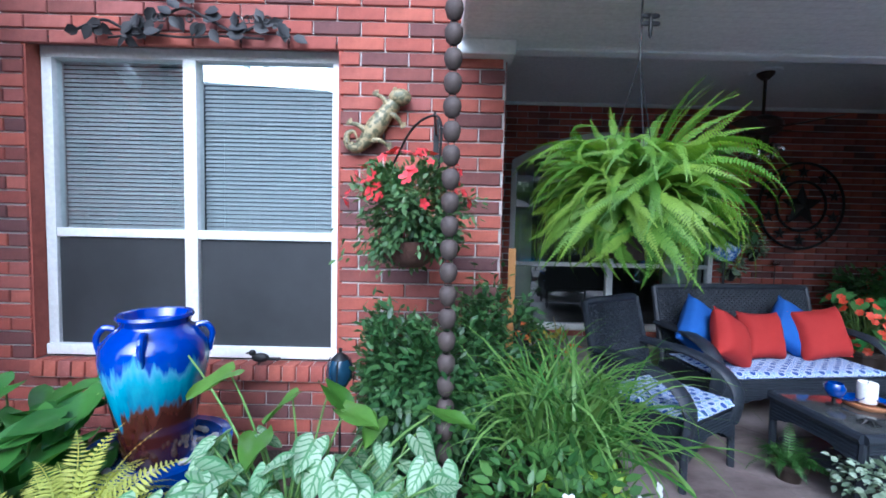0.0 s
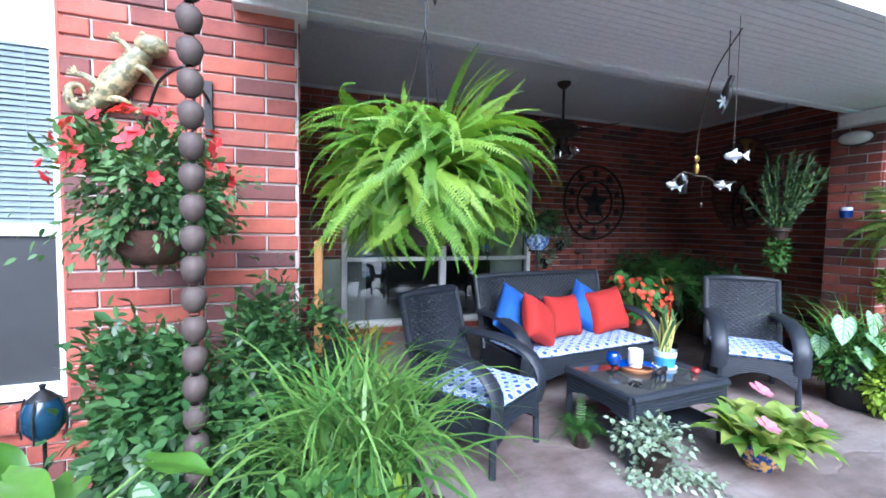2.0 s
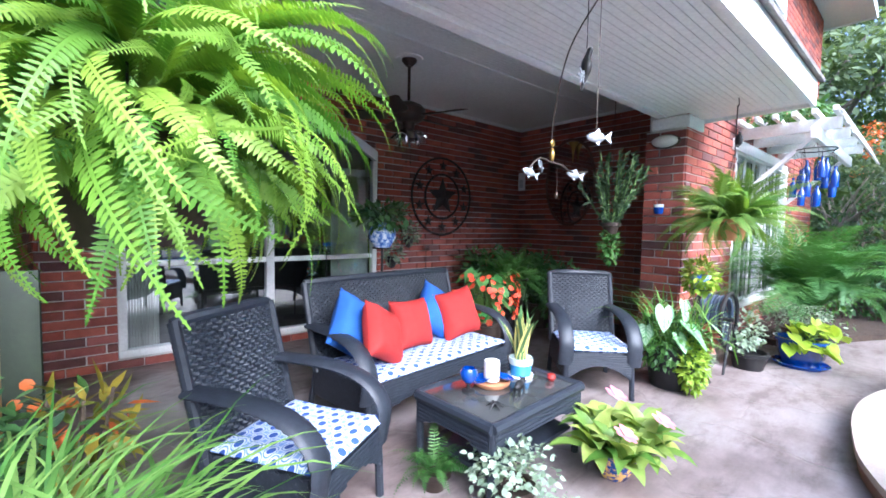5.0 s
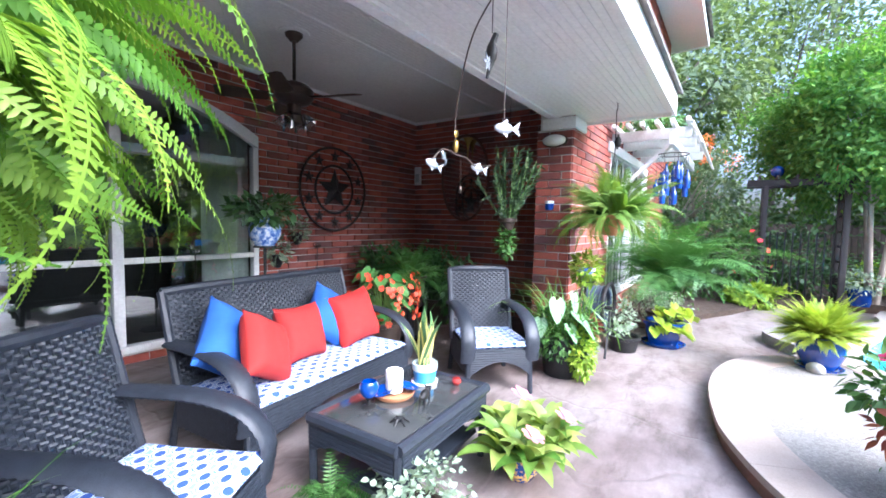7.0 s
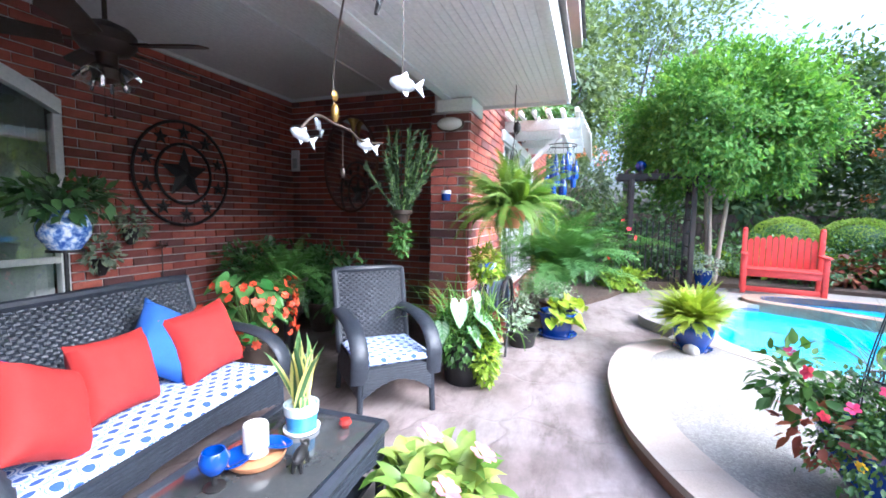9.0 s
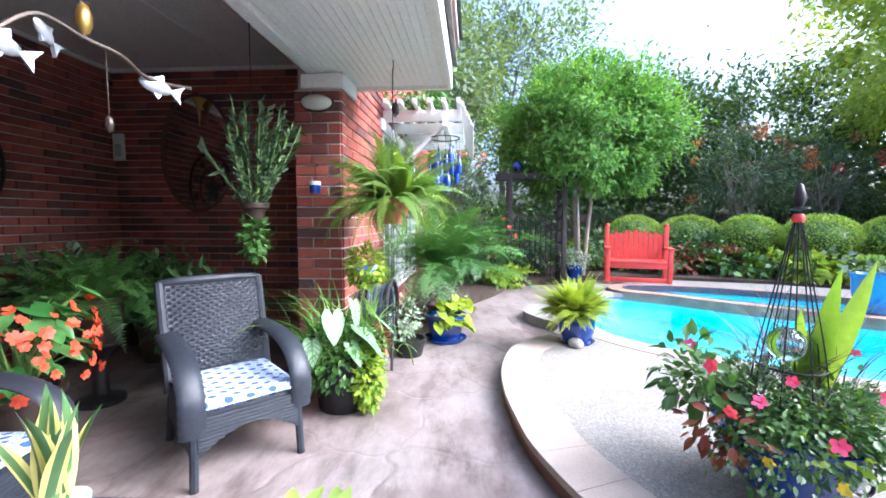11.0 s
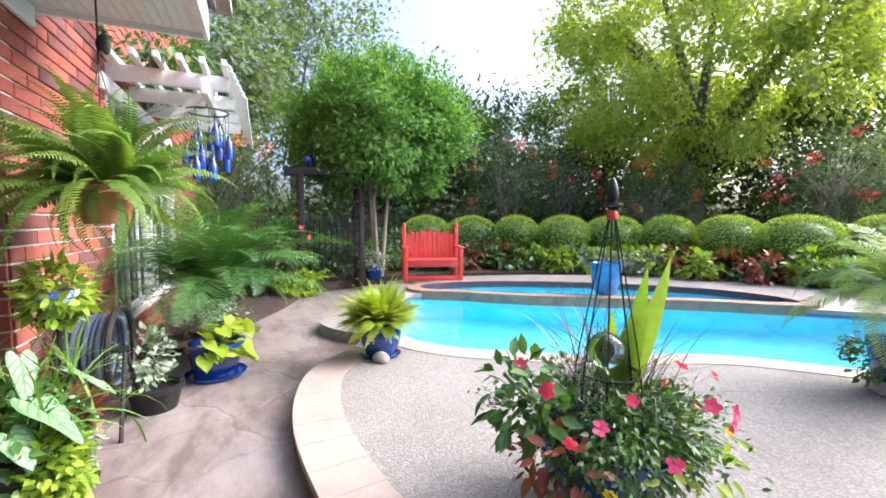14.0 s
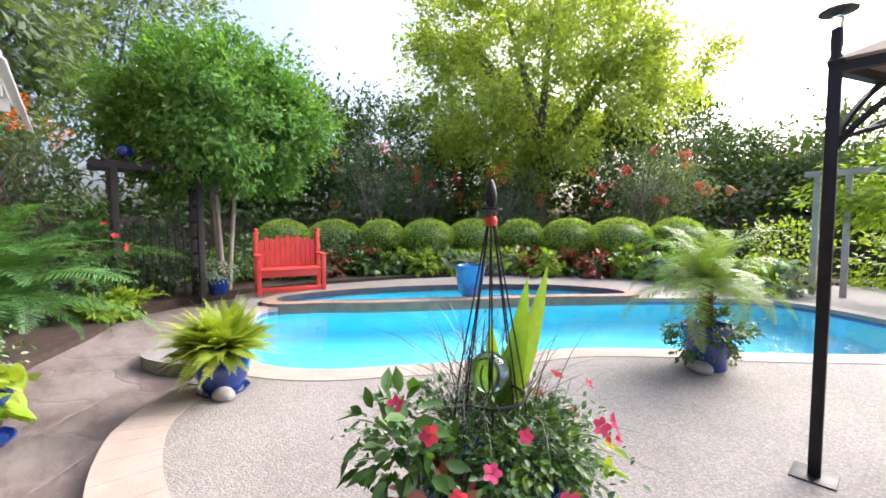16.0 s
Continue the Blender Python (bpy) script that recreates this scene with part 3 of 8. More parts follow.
# blinds in the upper half of window 1
CURTAIN = surface("pale_curtain", (0.52, 0.55, 0.52), (0.66, 0.68, 0.64), 0.9, 3, 40, 0.2)
BLIND = surface("blind_slat_paint", (0.72, 0.74, 0.74), (0.8, 0.81, 0.8), 0.5, 2, 30, 0.02)
for bx0, bx1 in ((-1.55, -0.81), (-0.73, 0.03)):
    blind = thing("window_blind", pose((bx0 + bx1) / 2, 3.235, 1.28), "white horizontal slat blind, lowered behind the glass", "blind", "window blinds")
    w = (bx1 - bx0) / 2
    part("headrail", Shape().box((-w, -0.015, 0.955), (w, 0.02, 0.985)), BLIND, blind)
    slat = Shape().box((-w, -0.012, -0.0008), (w, 0.012, 0.0008), pose(0, 0, 0, 62)).mesh("slat")
    slat.materials.append(BLIND)
    for k in range(38):
        part("slat", slat, BLIND, blind, at=pose(0, 0, 0.02 + k * 0.0247))
    for q in (-0.7, 0.7):
        part("cord", Shape().tube([(q * w, -0.014, 0), (q * w, -0.014, 0.96)], 0.0015, 4), BLIND, blind)
# insect screens in the lower half
SCREEN = surface("insect_screen", (0.02, 0.022, 0.024), (0.035, 0.037, 0.04), 0.6, 4, 200, 0.1)
for bx0, bx1 in ((-1.54, -0.815), (-0.725, 0.025)):
    sc = part("window_screen", Shape().box((bx0, 3.170, 0.62), (bx1, 3.174, 1.235)), SCREEN, None)
    tagged(sc, "dark insect screen in the lower sash", "screen", "insect screens")


def curtain(x0, x1, y, z0, z1):
    s = Shape()
    n = 60
    left, right = [], []
    for i in range(n + 1):
        x = x0 + (x1 - x0) * i / n
        yy = y + 0.025 * math.sin(i * 1.25) + 0.01 * math.sin(i * 0.6)
        left.append((x, yy, z0))
        right.append((x, yy, z1))
    s.strip(left, right)
    return s


tagged(part("curtain", curtain(3.5, 3.98, BACK_Y + 0.16, 0.12, 2.35), CURTAIN), "pale grey-green gathered curtain at the porch window", "curtain")
tagged(part("curtain", curtain(1.55, 1.8, BACK_Y + 0.16, 0.12, 2.35), CURTAIN), "pale grey-green gathered curtain at the porch window", "curtain")

# ---- porch furniture ----
def weave_panel(w, h, pitch=0.022, bend=0.0, lean=0.0):
    """Woven strands: upright canes and level strands that pass over and under; from z 0 to h, facing -y."""
    s = Shape()
    nx, nz = max(4, 2 * int(w / pitch * 0.8)), max(3, int(h / pitch))
    def at(x, z, off):
        return (x, lean * z + bend * (x / (w / 2)) ** 2 + off, z)
    for i in range(0, nx + 1, 2):
        x = -w / 2 + w * i / nx
        s.tube([at(x, 0, 0), at(x, h / 2, 0), at(x, h, 0)], 0.004, 4, cap=False)
    for j in range(nz + 1):
        z = h * j / nz
        pts = [at(-w / 2 + w * i / nx, z, 0.006 * (1 if (i // 2 + j) % 2 else -1) * (i % 2 == 0)) for i in range(nx + 1)]
        s.tube(pts, pitch * 0.42, 4, cap=False, flat=0.5)
    # solid core so that no light comes through
    n = 12
    core = Shape()
    for off in (0.002, 0.008):
        core.strip([at(-w / 2 + w * k / n, 0, off) for k in range(n + 1)], [at(-w / 2 + w * k / n, h, off) for k in range(n + 1)])
    return core, s


def wrapped(path, r, step=0.011):
    """A post or arm bound with cane: a tube with ridges."""
    pts = [Vector(p) for p in path]
    out, rad = [], []
    for a, b in zip(pts, pts[1:]):
        n = max(2, int((b - a).length / step))
        for k in range(n):
            out.append(a.lerp(b, k / n))
            rad.append(r * (1.0 if k % 2 else 0.92))
    out.append(pts[-1])
    rad.append(r)
    return out, rad


def band(path, half, thick, step=0.014):
    """A broad woven strap along a path that keeps one x: an oval tube with ridges."""
    pts = []
    for a, b in zip(path, path[1:]):
        k = max(1, int((Vector(b) - Vector(a)).length / step))
        pts += [Vector(a).lerp(Vector(b), j / k) for j in range(k)]
    pts.append(Vector(path[-1]))
    v, f, n = [], [], 12
    for i, p in enumerate(pts):
        way = (pts[min(i + 1, len(pts) - 1)] - pts[max(i - 1, 0)]).normalized()
        up = way.cross(Vector((1, 0, 0))).normalized()
        q = 1.0 if i % 2 else 0.9
        for k in range(n):
            a = 2 * math.pi * k / n
            v.append(p + Vector((half * q * math.cos(a), 0, 0)) + up * thick * q * math.sin(a))
    for j in range(len(pts) - 1):
        for k in range(n):
            e = (k + 1) % n
            f.append((j * n + k, j * n + e, (j + 1) * n + e, (j + 1) * n + k))
    f += [tuple(range(n))[::-1], tuple((len(pts) - 1) * n + k for k in range(n))]
    return Shape().add(v, f)


def arched_apron(w, z0, z1, rise, y, lean=0.0):
    s = Shape()
    n = 16
    for side in (-0.008, 0.008):
        lo, hi = [], []
        for k in range(n + 1):
            x = -w / 2 + w * k / n
            lo.append((x, y + side, z0 + rise * (1 - (2 * k / n - 1) ** 2)))
            hi.append((x, y + side, z1))
        s.strip(lo, hi)
    nz = int((z1 - z0) / 0.018)
    for j in range(nz + 1):
        z = z0 + (z1 - z0) * j / nz
        c = 0.0
        if z < z0 + rise:
            c = w / 2 * math.sqrt(max(0, 1 - (z - z0) / rise))
        for a, b in ((-w / 2, -c), (c, w / 2)) if c > 0 else ((-w / 2, w / 2),):
            if b - a > 0.03:
                s.tube([(a, y - 0.009, z), ((a + b) / 2, y - 0.011, z), (b, y - 0.009, z)], 0.007, 4, cap=False, flat=0.6)
    return s


def wicker_seat(name, m, w, d, label, category, group="", back=0.88):
    """A wicker armchair or settee; it faces -y. w is the whole width."""
    t = thing(name, m, label, category, group)
    iw = w - 0.14
    seat_z = 0.355
    part("seat", Shape().box((-iw / 2, -d / 2 + 0.01, seat_z - 0.045), (iw / 2, d / 2 - 0.02, seat_z), bevel=0.012), WICKER, t)
    part("apron", arched_apron(iw, seat_z - 0.2, seat_z - 0.02, 0.1, -d / 2), WICKER, t)
    core, strands = weave_panel(iw + 0.06, back - seat_z, 0.0175, 0.035, 0.26)
    bk = part("backrest", core, WICKER, t, at=pose(0, d / 2 - 0.09, seat_z))
    part("weave", strands, WICKER, bk)["kind"] = "stuff"
    pts = [(x, d / 2 - 0.085 + 0.26 * (back - seat_z) + 0.035 * (2 * x / iw) ** 2, back + 0.012 * (1 - (2 * x / iw) ** 4)) for x in [(-0.5 + k / 12) * (iw + 0.07) for k in range(13)]]
    p, r = wrapped(pts, 0.026)
    part("top_rail", Shape().tube(p, r, 8), WICKER, t)
    for sx in (-1, 1):
        x = sx * (w / 2 - 0.05)
        p, r = wrapped([(sx * (iw / 2 + 0.03), d / 2 - 0.07, seat_z - 0.05), (sx * (iw / 2 + 0.035), d / 2 - 0.05 + 0.26 * (back - seat_z), back)], 0.024)
        part("back_post", Shape().tube(p, r, 8), WICKER, t)
        arm = spline([(x, d / 2 + 0.02, 0.60), (x, 0.05, 0.60), (x, -d / 2 + 0.18, 0.58), (x, -d / 2 + 0.06, 0.53), (x, -d / 2 - 0.01, 0.44), (x, -d / 2 - 0.012, 0.35), (x, -d / 2 + 0.005, 0.26)], 4)
        part("arm", band(arm, 0.06, 0.022), WICKER, t)
        core, strands = weave_panel(d - 0.06, 0.2, 0.02)
        sd = part("side_panel", core, WICKER, t, at=pose(x, 0.0, 0.155, 0, 0, 90))
        part("weave", strands, WICKER, sd)["kind"] = "stuff"
        for yy, out in ((-d / 2 + 0.015, -0.01), (d / 2 - 0.03, 0.07)):
            p, r = wrapped([(sx * (w / 2 - 0.06), yy, 0.30), (sx * (w / 2 - 0.055), yy + out * 0.6, 0.14), (sx * (w / 2 - 0.05), yy + out, 0.0)], 0.021)
            part("leg", Shape().tube(p, r, 8), WICKER, t)
    return t


def cushion_skin():
    """White cotton with a printed grid of blue ovals inside fine links."""
    m, n, l, b = _base("blue_oval_print", 0.9)
    co = n.new("ShaderNodeTexCoord").outputs["Object"]
    mp = n.new("ShaderNodeMapping")
    mp.inputs["Scale"].default_value = (13.5, 17.5, 0.0)
    mp.inputs["Rotation"].default_value = (0, 0, radians(45))
    l.new(co, mp.inputs["Vector"])
    v = n.new("ShaderNodeTexVoronoi")
    v.voronoi_dimensions = "2D"
    v.inputs["Scale"].default_value, v.inputs["Randomness"].default_value = 1.0, 0.12
    l.new(mp.outputs[0], v.inputs["Vector"])
    col = _ramp(n, l, v.outputs["Distance"], [(0.0, (0.03, 0.075, 0.3)), (0.27, (0.03, 0.075, 0.3)), (0.3, (0.60, 0.66, 0.78)), (0.385, (0.60, 0.66, 0.78)), (0.405, (0.1, 0.2, 0.5)), (0.45, (0.12, 0.22, 0.52)), (0.475, (0.60, 0.66, 0.78)), (0.53, (0.60, 0.66, 0.78)), (0.56, (0.22, 0.33, 0.62))])
    fine = _noise(n, l, co, 220, 2)
    col = _mix(n, l, col, _ramp(n, l, fine, [(0.3, (0.8, 0.8, 0.8)), (0.7, (1, 1, 1))]), 0.6, "MULTIPLY")
    l.new(col, b.inputs["Base Color"])
    _bump(n, l, b, _noise(n, l, co, 9, 3), 0.35, 0.02)
    return m


PRINT = cushion_skin()
RED_CLOTH = surface("red_cloth", (0.34, 0.014, 0.011), (0.41, 0.024, 0.018), 0.85, 6, 260, 0.35)
BLUE_CLOTH = surface("blue_cloth", (0.02, 0.085, 0.36), (0.035, 0.13, 0.46), 0.85, 6, 260, 0.35)
PIPING = surface("white_piping", (0.7, 0.73, 0.78), (0.78, 0.8, 0.83), 0.9, 6, 100, 0.1)


def pad(w, d, h, puff=0.012, n=18, scallop=0.0):
    """A soft slab with rounded edges and shallow dents, on z 0."""
    s = Shape()
    top, v, f = [], [], []
    for j in range(n + 1):
        for i in range(n + 1):
            u, q = 2 * i / n - 1, 2 * j / n - 1
            e = min(1.0, (1 - max(abs(u), abs(q))) * 7) ** 0.5
            x, y = u * w / 2, q * d / 2
            if scallop:
                y -= scallop * (abs(math.sin(u * 9)) if q < -0.99 else 0)
            z = h * (0.55 + 0.45 * e) + puff * noise.noise((x * 6, y * 6, w)) * e
            v.append((x, y, z))
            top.append((x, y, h * (0.45 - 0.45 * e)))
    m = n + 1
    for j in range(n):
        for i in range(n):
            a = j * m + i
            f.append((a, a + 1, a + m + 1, a + m))
            b = m * m + a
            f.append((b, b + m, b + m + 1, b + 1))
    rim = [i for i in range(m)] + [j * m + n for j in range(1, m)] + [n * m + i for i in range(n - 1, -1, -1)] + [j * m for j in range(n - 1, 0, -1)]
    for k in range(len(rim)):
        a, b = rim[k], rim[(k + 1) % len(rim)]
        f.append((a, m * m + a, m * m + b, b))
    return s.add(v + top, f)


def seat_cushion(m, w, d, label, group):
    t = part("seat_cushion", pad(w, d, 0.05), PRINT, None)
    t.matrix_basis = m
    return tagged(t, label, "cushion", group)


def throw_pillow(m, size, material, label, group, seed):
    n = 14
    s = Shape()
    vs = [[], []]
    for j in range(n + 1):
        for i in range(n + 1):
            u, q = 2 * i / n - 1, 2 * j / n - 1
            pull = 1 - 0.09 * (1 - u * u) * (abs(q) ** 3) - 0.0
            pull2 = 1 - 0.09 * (1 - q * q) * (abs(u) ** 3)
            x, z = u * pull2 * size / 2, q * pull * size / 2
            th = 0.088 * size / 0.4 * ((1 - u ** 4) * (1 - q ** 4)) ** 0.55
            wr = 0.006 * noise.noise((x * 14, z * 14, seed))
            vs[0].append((x, -th - wr - 0.003, z))
            vs[1].append((x, th + wr + 0.003, z))
    m1 = n + 1
    f = []
    for j in range(n):
        for i in range(n):
            a = j * m1 + i
            f += [(a, a + 1, a + m1 + 1, a + m1), (m1 * m1 + a, m1 * m1 + a + m1, m1 * m1 + a + m1 + 1, m1 * m1 + a + 1)]
    rim = [i for i in range(m1)] + [j * m1 + n for j in range(1, m1)] + [n * m1 + i for i in range(n - 1, -1, -1)] + [j * m1 for j in range(n - 1, 0, -1)]
    for k in range(len(rim)):
        a, b = rim[k], rim[(k + 1) % len(rim)]
        f.append((a, m1 * m1 + a, m1 * m1 + b, b))
    s.add(vs[0] + vs[1], f)
    t = part("throw_pillow", s, material)
    t.matrix_basis = m
    return tagged(t, label, "pillow", group)


A_CHAIR, B_CHAIR = pose(2.0, 3.21, 0, 0, 0, 31), pose(4.43, 3.23, 0, 0, 0, -44)
SOFA = pose(3.16, 3.86, 0, 0, 0, 6)
wicker_seat("wicker_armchair", A_CHAIR, 0.60, 0.58, "charcoal wicker armchair with rolled arms", "chair", "wicker armchairs")
wicker_seat("wicker_armchair", B_CHAIR, 0.60, 0.58, "charcoal wicker armchair with rolled arms", "chair", "wicker armchairs")
wicker_seat("wicker_settee", SOFA, 1.46, 0.62, "charcoal wicker settee with woven back", "sofa")
seat_cushion(A_CHAIR @ pose(0, -0.05, 0.352), 0.50, 0.52, "blue and white printed seat cushion on an armchair", "seat cushions")
seat_cushion(B_CHAIR @ pose(0, -0.05, 0.352), 0.50, 0.52, "blue and white printed seat cushion on an armchair", "seat cushions")
seat_cushion(SOFA @ pose(0, -0.06, 0.352), 1.32, 0.54, "long blue and white printed cushion on the settee", "seat cushions")
for x, y, z, lean, spin, turn, size, mt, lab, seed in (
    (-0.50, 0.08, 0.60, -20, 38, 14, 0.40, BLUE_CLOTH, "blue cloth throw pillow on the settee", 1),
    (-0.43, -0.12, 0.585, -22, 30, 28, 0.36, RED_CLOTH, "red cloth throw pillow tilted on the settee", 2),
    (-0.06, 0.02, 0.57, -18, 2, 4, 0.36, RED_CLOTH, "red cloth throw pillow on the settee", 3),
    (0.28, 0.10, 0.60, -20, 36, -4, 0.38, BLUE_CLOTH, "blue cloth throw pillow on the settee", 4),
    (0.42, 0.0, 0.585, -20, -7, -6, 0.39, RED_CLOTH, "red cloth throw pillow on the settee", 5),
):
    throw_pillow(SOFA @ pose(x, y, z, lean, 0, turn) @ pose(0, 0, 0, 0, spin, 0), size, mt, lab, "throw pillows", seed)

# low table with a glass top and a shelf
TABLE = pose(3.05, 2.95, 0, 0, 0, 3)
table = thing("coffee_table", TABLE, "charcoal wicker coffee table with a glass top", "table")
tw, td = 0.78, 0.52
for x0, y0, x1, y1 in ((-tw / 2, -td / 2, tw / 2, -td / 2), (tw / 2, -td / 2, tw / 2, td / 2), (tw / 2, td / 2, -tw / 2, td / 2), (-tw / 2, td / 2, -tw / 2, -td / 2)):
    p, r = wrapped([(x0, y0, 0.385), (x1, y1, 0.385)], 0.028)
    part("rim", Shape().tube(p, r, 8), WICKER, table)
    mid, ang, ln = ((x0 + x1) / 2, (y0 + y1) / 2), math.degrees(math.atan2(y1 - y0, x1 - x0)), math.hypot(x1 - x0, y1 - y0)
    part("apron", arched_apron(ln - 0.04, 0.24, 0.38, 0.06, 0), WICKER, table, at=pose(mid[0], mid[1], 0, 0, 0, ang))
for sx in (-1, 1):
    for sy in (-1, 1):
        p, r = wrapped([(sx * (tw / 2 - 0.01), sy * (td / 2 - 0.01), 0.37), (sx * (tw / 2 - 0.015), sy * (td / 2 - 0.015), 0.0)], 0.02)
        part("leg", Shape().tube(p, r, 8), WICKER, table)
part("panel", Shape().box((-tw / 2 + 0.02, -td / 2 + 0.02, 0.375), (tw / 2 - 0.02, td / 2 - 0.02, 0.392)), WICKER, table)
TABLE_GLASS = surface("smoked_glass_top", (0.035, 0.038, 0.04), (0.07, 0.07, 0.068), 0.12, 3, 60, 0.03, coat=0.5)
part("glass_top", Shape().box((-tw / 2 + 0.025, -td / 2 + 0.025, 0.394), (tw / 2 - 0.025, td / 2 - 0.025, 0.402), bevel=0.003), TABLE_GLASS, table, "smoky glass table top")
part("shelf", Shape().box((-tw / 2 + 0.03, -td / 2 + 0.04, 0.13), (tw / 2 - 0.03, td / 2 - 0.04, 0.15)), WICKER, table)
TOP = 0.402
WAX = surface("white_wax", (0.78, 0.76, 0.7), (0.84, 0.82, 0.76), 0.5, 6, 60, 0.05)
candle = thing("pillar_candle", pose(3.03, 3.01, TOP + 0.026), "white pillar candle on a terracotta saucer", "candle")
part("wax", Shape().lathe([(0.0, 0), (0.042, 0), (0.044, 0.004), (0.044, 0.105), (0.041, 0.112), (0.034, 0.108), (0.0, 0.103)], 28), WAX, candle)
part("wick", Shape().tube([(0, 0, 0.103), (0.002, 0, 0.112), (0.004, 0, 0.119)], 0.0015, 5), BLACK, candle)
tray = part("saucer", Shape().lathe([(0.0, 0), (0.085, 0), (0.1, 0.012), (0.105, 0.028), (0.099, 0.028), (0.092, 0.014), (0.0, 0.012)], 32), TERRACOTTA)
tray.matrix_basis = pose(3.03, 3.01, TOP)
tagged(tray, "terracotta saucer under the candle", "saucer")
for k, (a, b) in enumerate(((-30, 0), (160, 0))):
    plate = part("glass_shard_dish", Shape().lathe([(0.0, 0), (0.04, 0.002), (0.06, 0.016), (0.056, 0.018), (0.038, 0.006), (0.0, 0.004)], 20), COBALT)
    plate.matrix_basis = pose(3.03 + 0.068 * math.cos(radians(a)), 3.01 + 0.068 * math.sin(radians(a)), TOP + 0.022, 0, 0, a) @ pose(0, 0, 0.008, 0, 14, 0)
    tagged(plate, "cobalt blue ceramic dish beside the candle", "dish", "blue dishes")
votive = thing("votive_holder", pose(2.86, 3.02, TOP), "cobalt blue glass votive on a dark foot", "candle holder")
part("foot", Shape().lathe([(0.0, 0), (0.035, 0), (0.035, 0.006), (0.01, 0.012), (0.008, 0.04), (0.02, 0.046), (0.0, 0.05)], 20), BLACK, votive)
part("bowl", Shape().lathe([(0.0, 0.05), (0.03, 0.056), (0.046, 0.08), (0.048, 0.105), (0.036, 0.128), (0.032, 0.128), (0.042, 0.104), (0.04, 0.082), (0.026, 0.062), (0.0, 0.058)], 24), COBALT, votive, "cobalt blue glass bowl")


def pig(m):
    s = Shape().ball((0, 0, 0.048), (0.055, 0.022, 0.025), 14)
    s.ball((0.055, 0, 0.055), (0.022, 0.016, 0.018), 12)
    s.tube([(0.07, 0, 0.052), (0.084, 0, 0.05)], 0.008, 8)
    for x in (-0.032, 0.034):
        for y in (-0.012, 0.012):
            s.tube([(x, y, 0.04), (x * 1.1, y * 1.2, 0.0)], [0.009, 0.006], 6)
    for y in (-0.01, 0.01):
        s.tube([(0.05, y, 0.068), (0.046, y * 1.6, 0.082)], [0.006, 0.002], 5)
    s.tube([(-0.054, 0, 0.055), (-0.066, 0.004, 0.064), (-0.07, -0.004, 0.056)], 0.003, 5)
    ob = part("pig_figurine", s, BLACK)
    ob.matrix_basis = m
    tagged(ob, "small black cast iron pig figurine", "figurine")


pig(pose(3.05, 2.83, TOP, 0, 0, 20))
crab = thing("crab_figurine", pose(2.83, 2.80, TOP), "small black iron crab figurine on the table", "figurine")
part("body", Shape().ball((0, 0, 0.017), (0.02, 0.014, 0.012), 10), BLACK, crab)
for k in range(6):
    a = k * math.pi / 3 + 0.2
    part("leg", Shape().tube([(0, 0, 0.014), (0.022 * math.cos(a), 0.022 * math.sin(a), 0.02), (0.045 * math.cos(a), 0.045 * math.sin(a), 0.003)], [0.009, 0.007, 0.003], 6), BLACK, crab)
ob = part("red_float", Shape().lathe([(0.0, 0), (0.018, 0.003), (0.028, 0.02), (0.022, 0.038), (0.008, 0.044), (0.0, 0.044)], 16), surface("dark_red_glaze", (0.2, 0.012, 0.01), (0.35, 0.03, 0.02), 0.25, 10, 60, 0.05, coat=0.5))
ob.matrix_basis = pose(3.35, 2.84, TOP)
tagged(ob, "small dark red ceramic ball on the table", "ornament")

# ceiling fan
fan = thing("ceiling_fan", pose(3.67, 4.75, CEIL) @ Matrix.Diagonal((1, 1, 1.2, 1)), "dark bronze ceiling fan with glass light shades", "fan")
part("canopy", Shape().lathe([(0.0, -0.002), (0.075, -0.002), (0.07, -0.03), (0.03, -0.065), (0.0, -0.065)], 20), BRONZE, fan)
part("ceiling_plate", Shape().lathe([(0.0, -0.001), (0.13, -0.001), (0.125, -0.012), (0.0, -0.014)], 24), WHITE, fan)
part("downrod", Shape().tube([(0, 0, -0.05), (0, 0, -0.36)], 0.014, 10), BRONZE, fan)
part("motor_housing", Shape().lathe([(0.0, -0.33), (0.05, -0.34), (0.13, -0.37), (0.16, -0.40), (0.16, -0.45), (0.12, -0.49), (0.06, -0.50), (0.055, -0.56), (0.08, -0.58), (0.07, -0.63), (0.0, -0.65)], 28), BRONZE, fan)
for k in range(5):
    a = 72 * k + 2
    bl = part("blade", Shape().prism([(0.2, -0.06), (0.56, -0.085), (0.6, -0.06), (0.6, 0.06), (0.56, 0.085), (0.2, 0.06)], -0.004, 0.004), BRONZE, fan, at=pose(0, 0, -0.455, 0, 0, a) @ pose(0, 0, 0, 12))
    part("bracket", Shape().box((0.12, -0.02, -0.456), (0.27, 0.02, -0.447), pose(0, 0, 0, 0, 0, a)), BRONZE, fan)
for k in range(4):
    a = radians(90 * k + 30)
    sh = part("shade", Shape().lathe([(0.018, 0), (0.03, -0.02), (0.048, -0.06), (0.062, -0.1), (0.058, -0.1), (0.044, -0.06), (0.026, -0.022), (0.014, -0.004)], 18), CLEAR, fan, "ribbed clear glass shade")
    sh.matrix_basis = pose(0.075 * math.cos(a), 0.075 * math.sin(a), -0.57, 0, 0, math.degrees(a)) @ pose(0, 0, 0, 0, -40, 0)
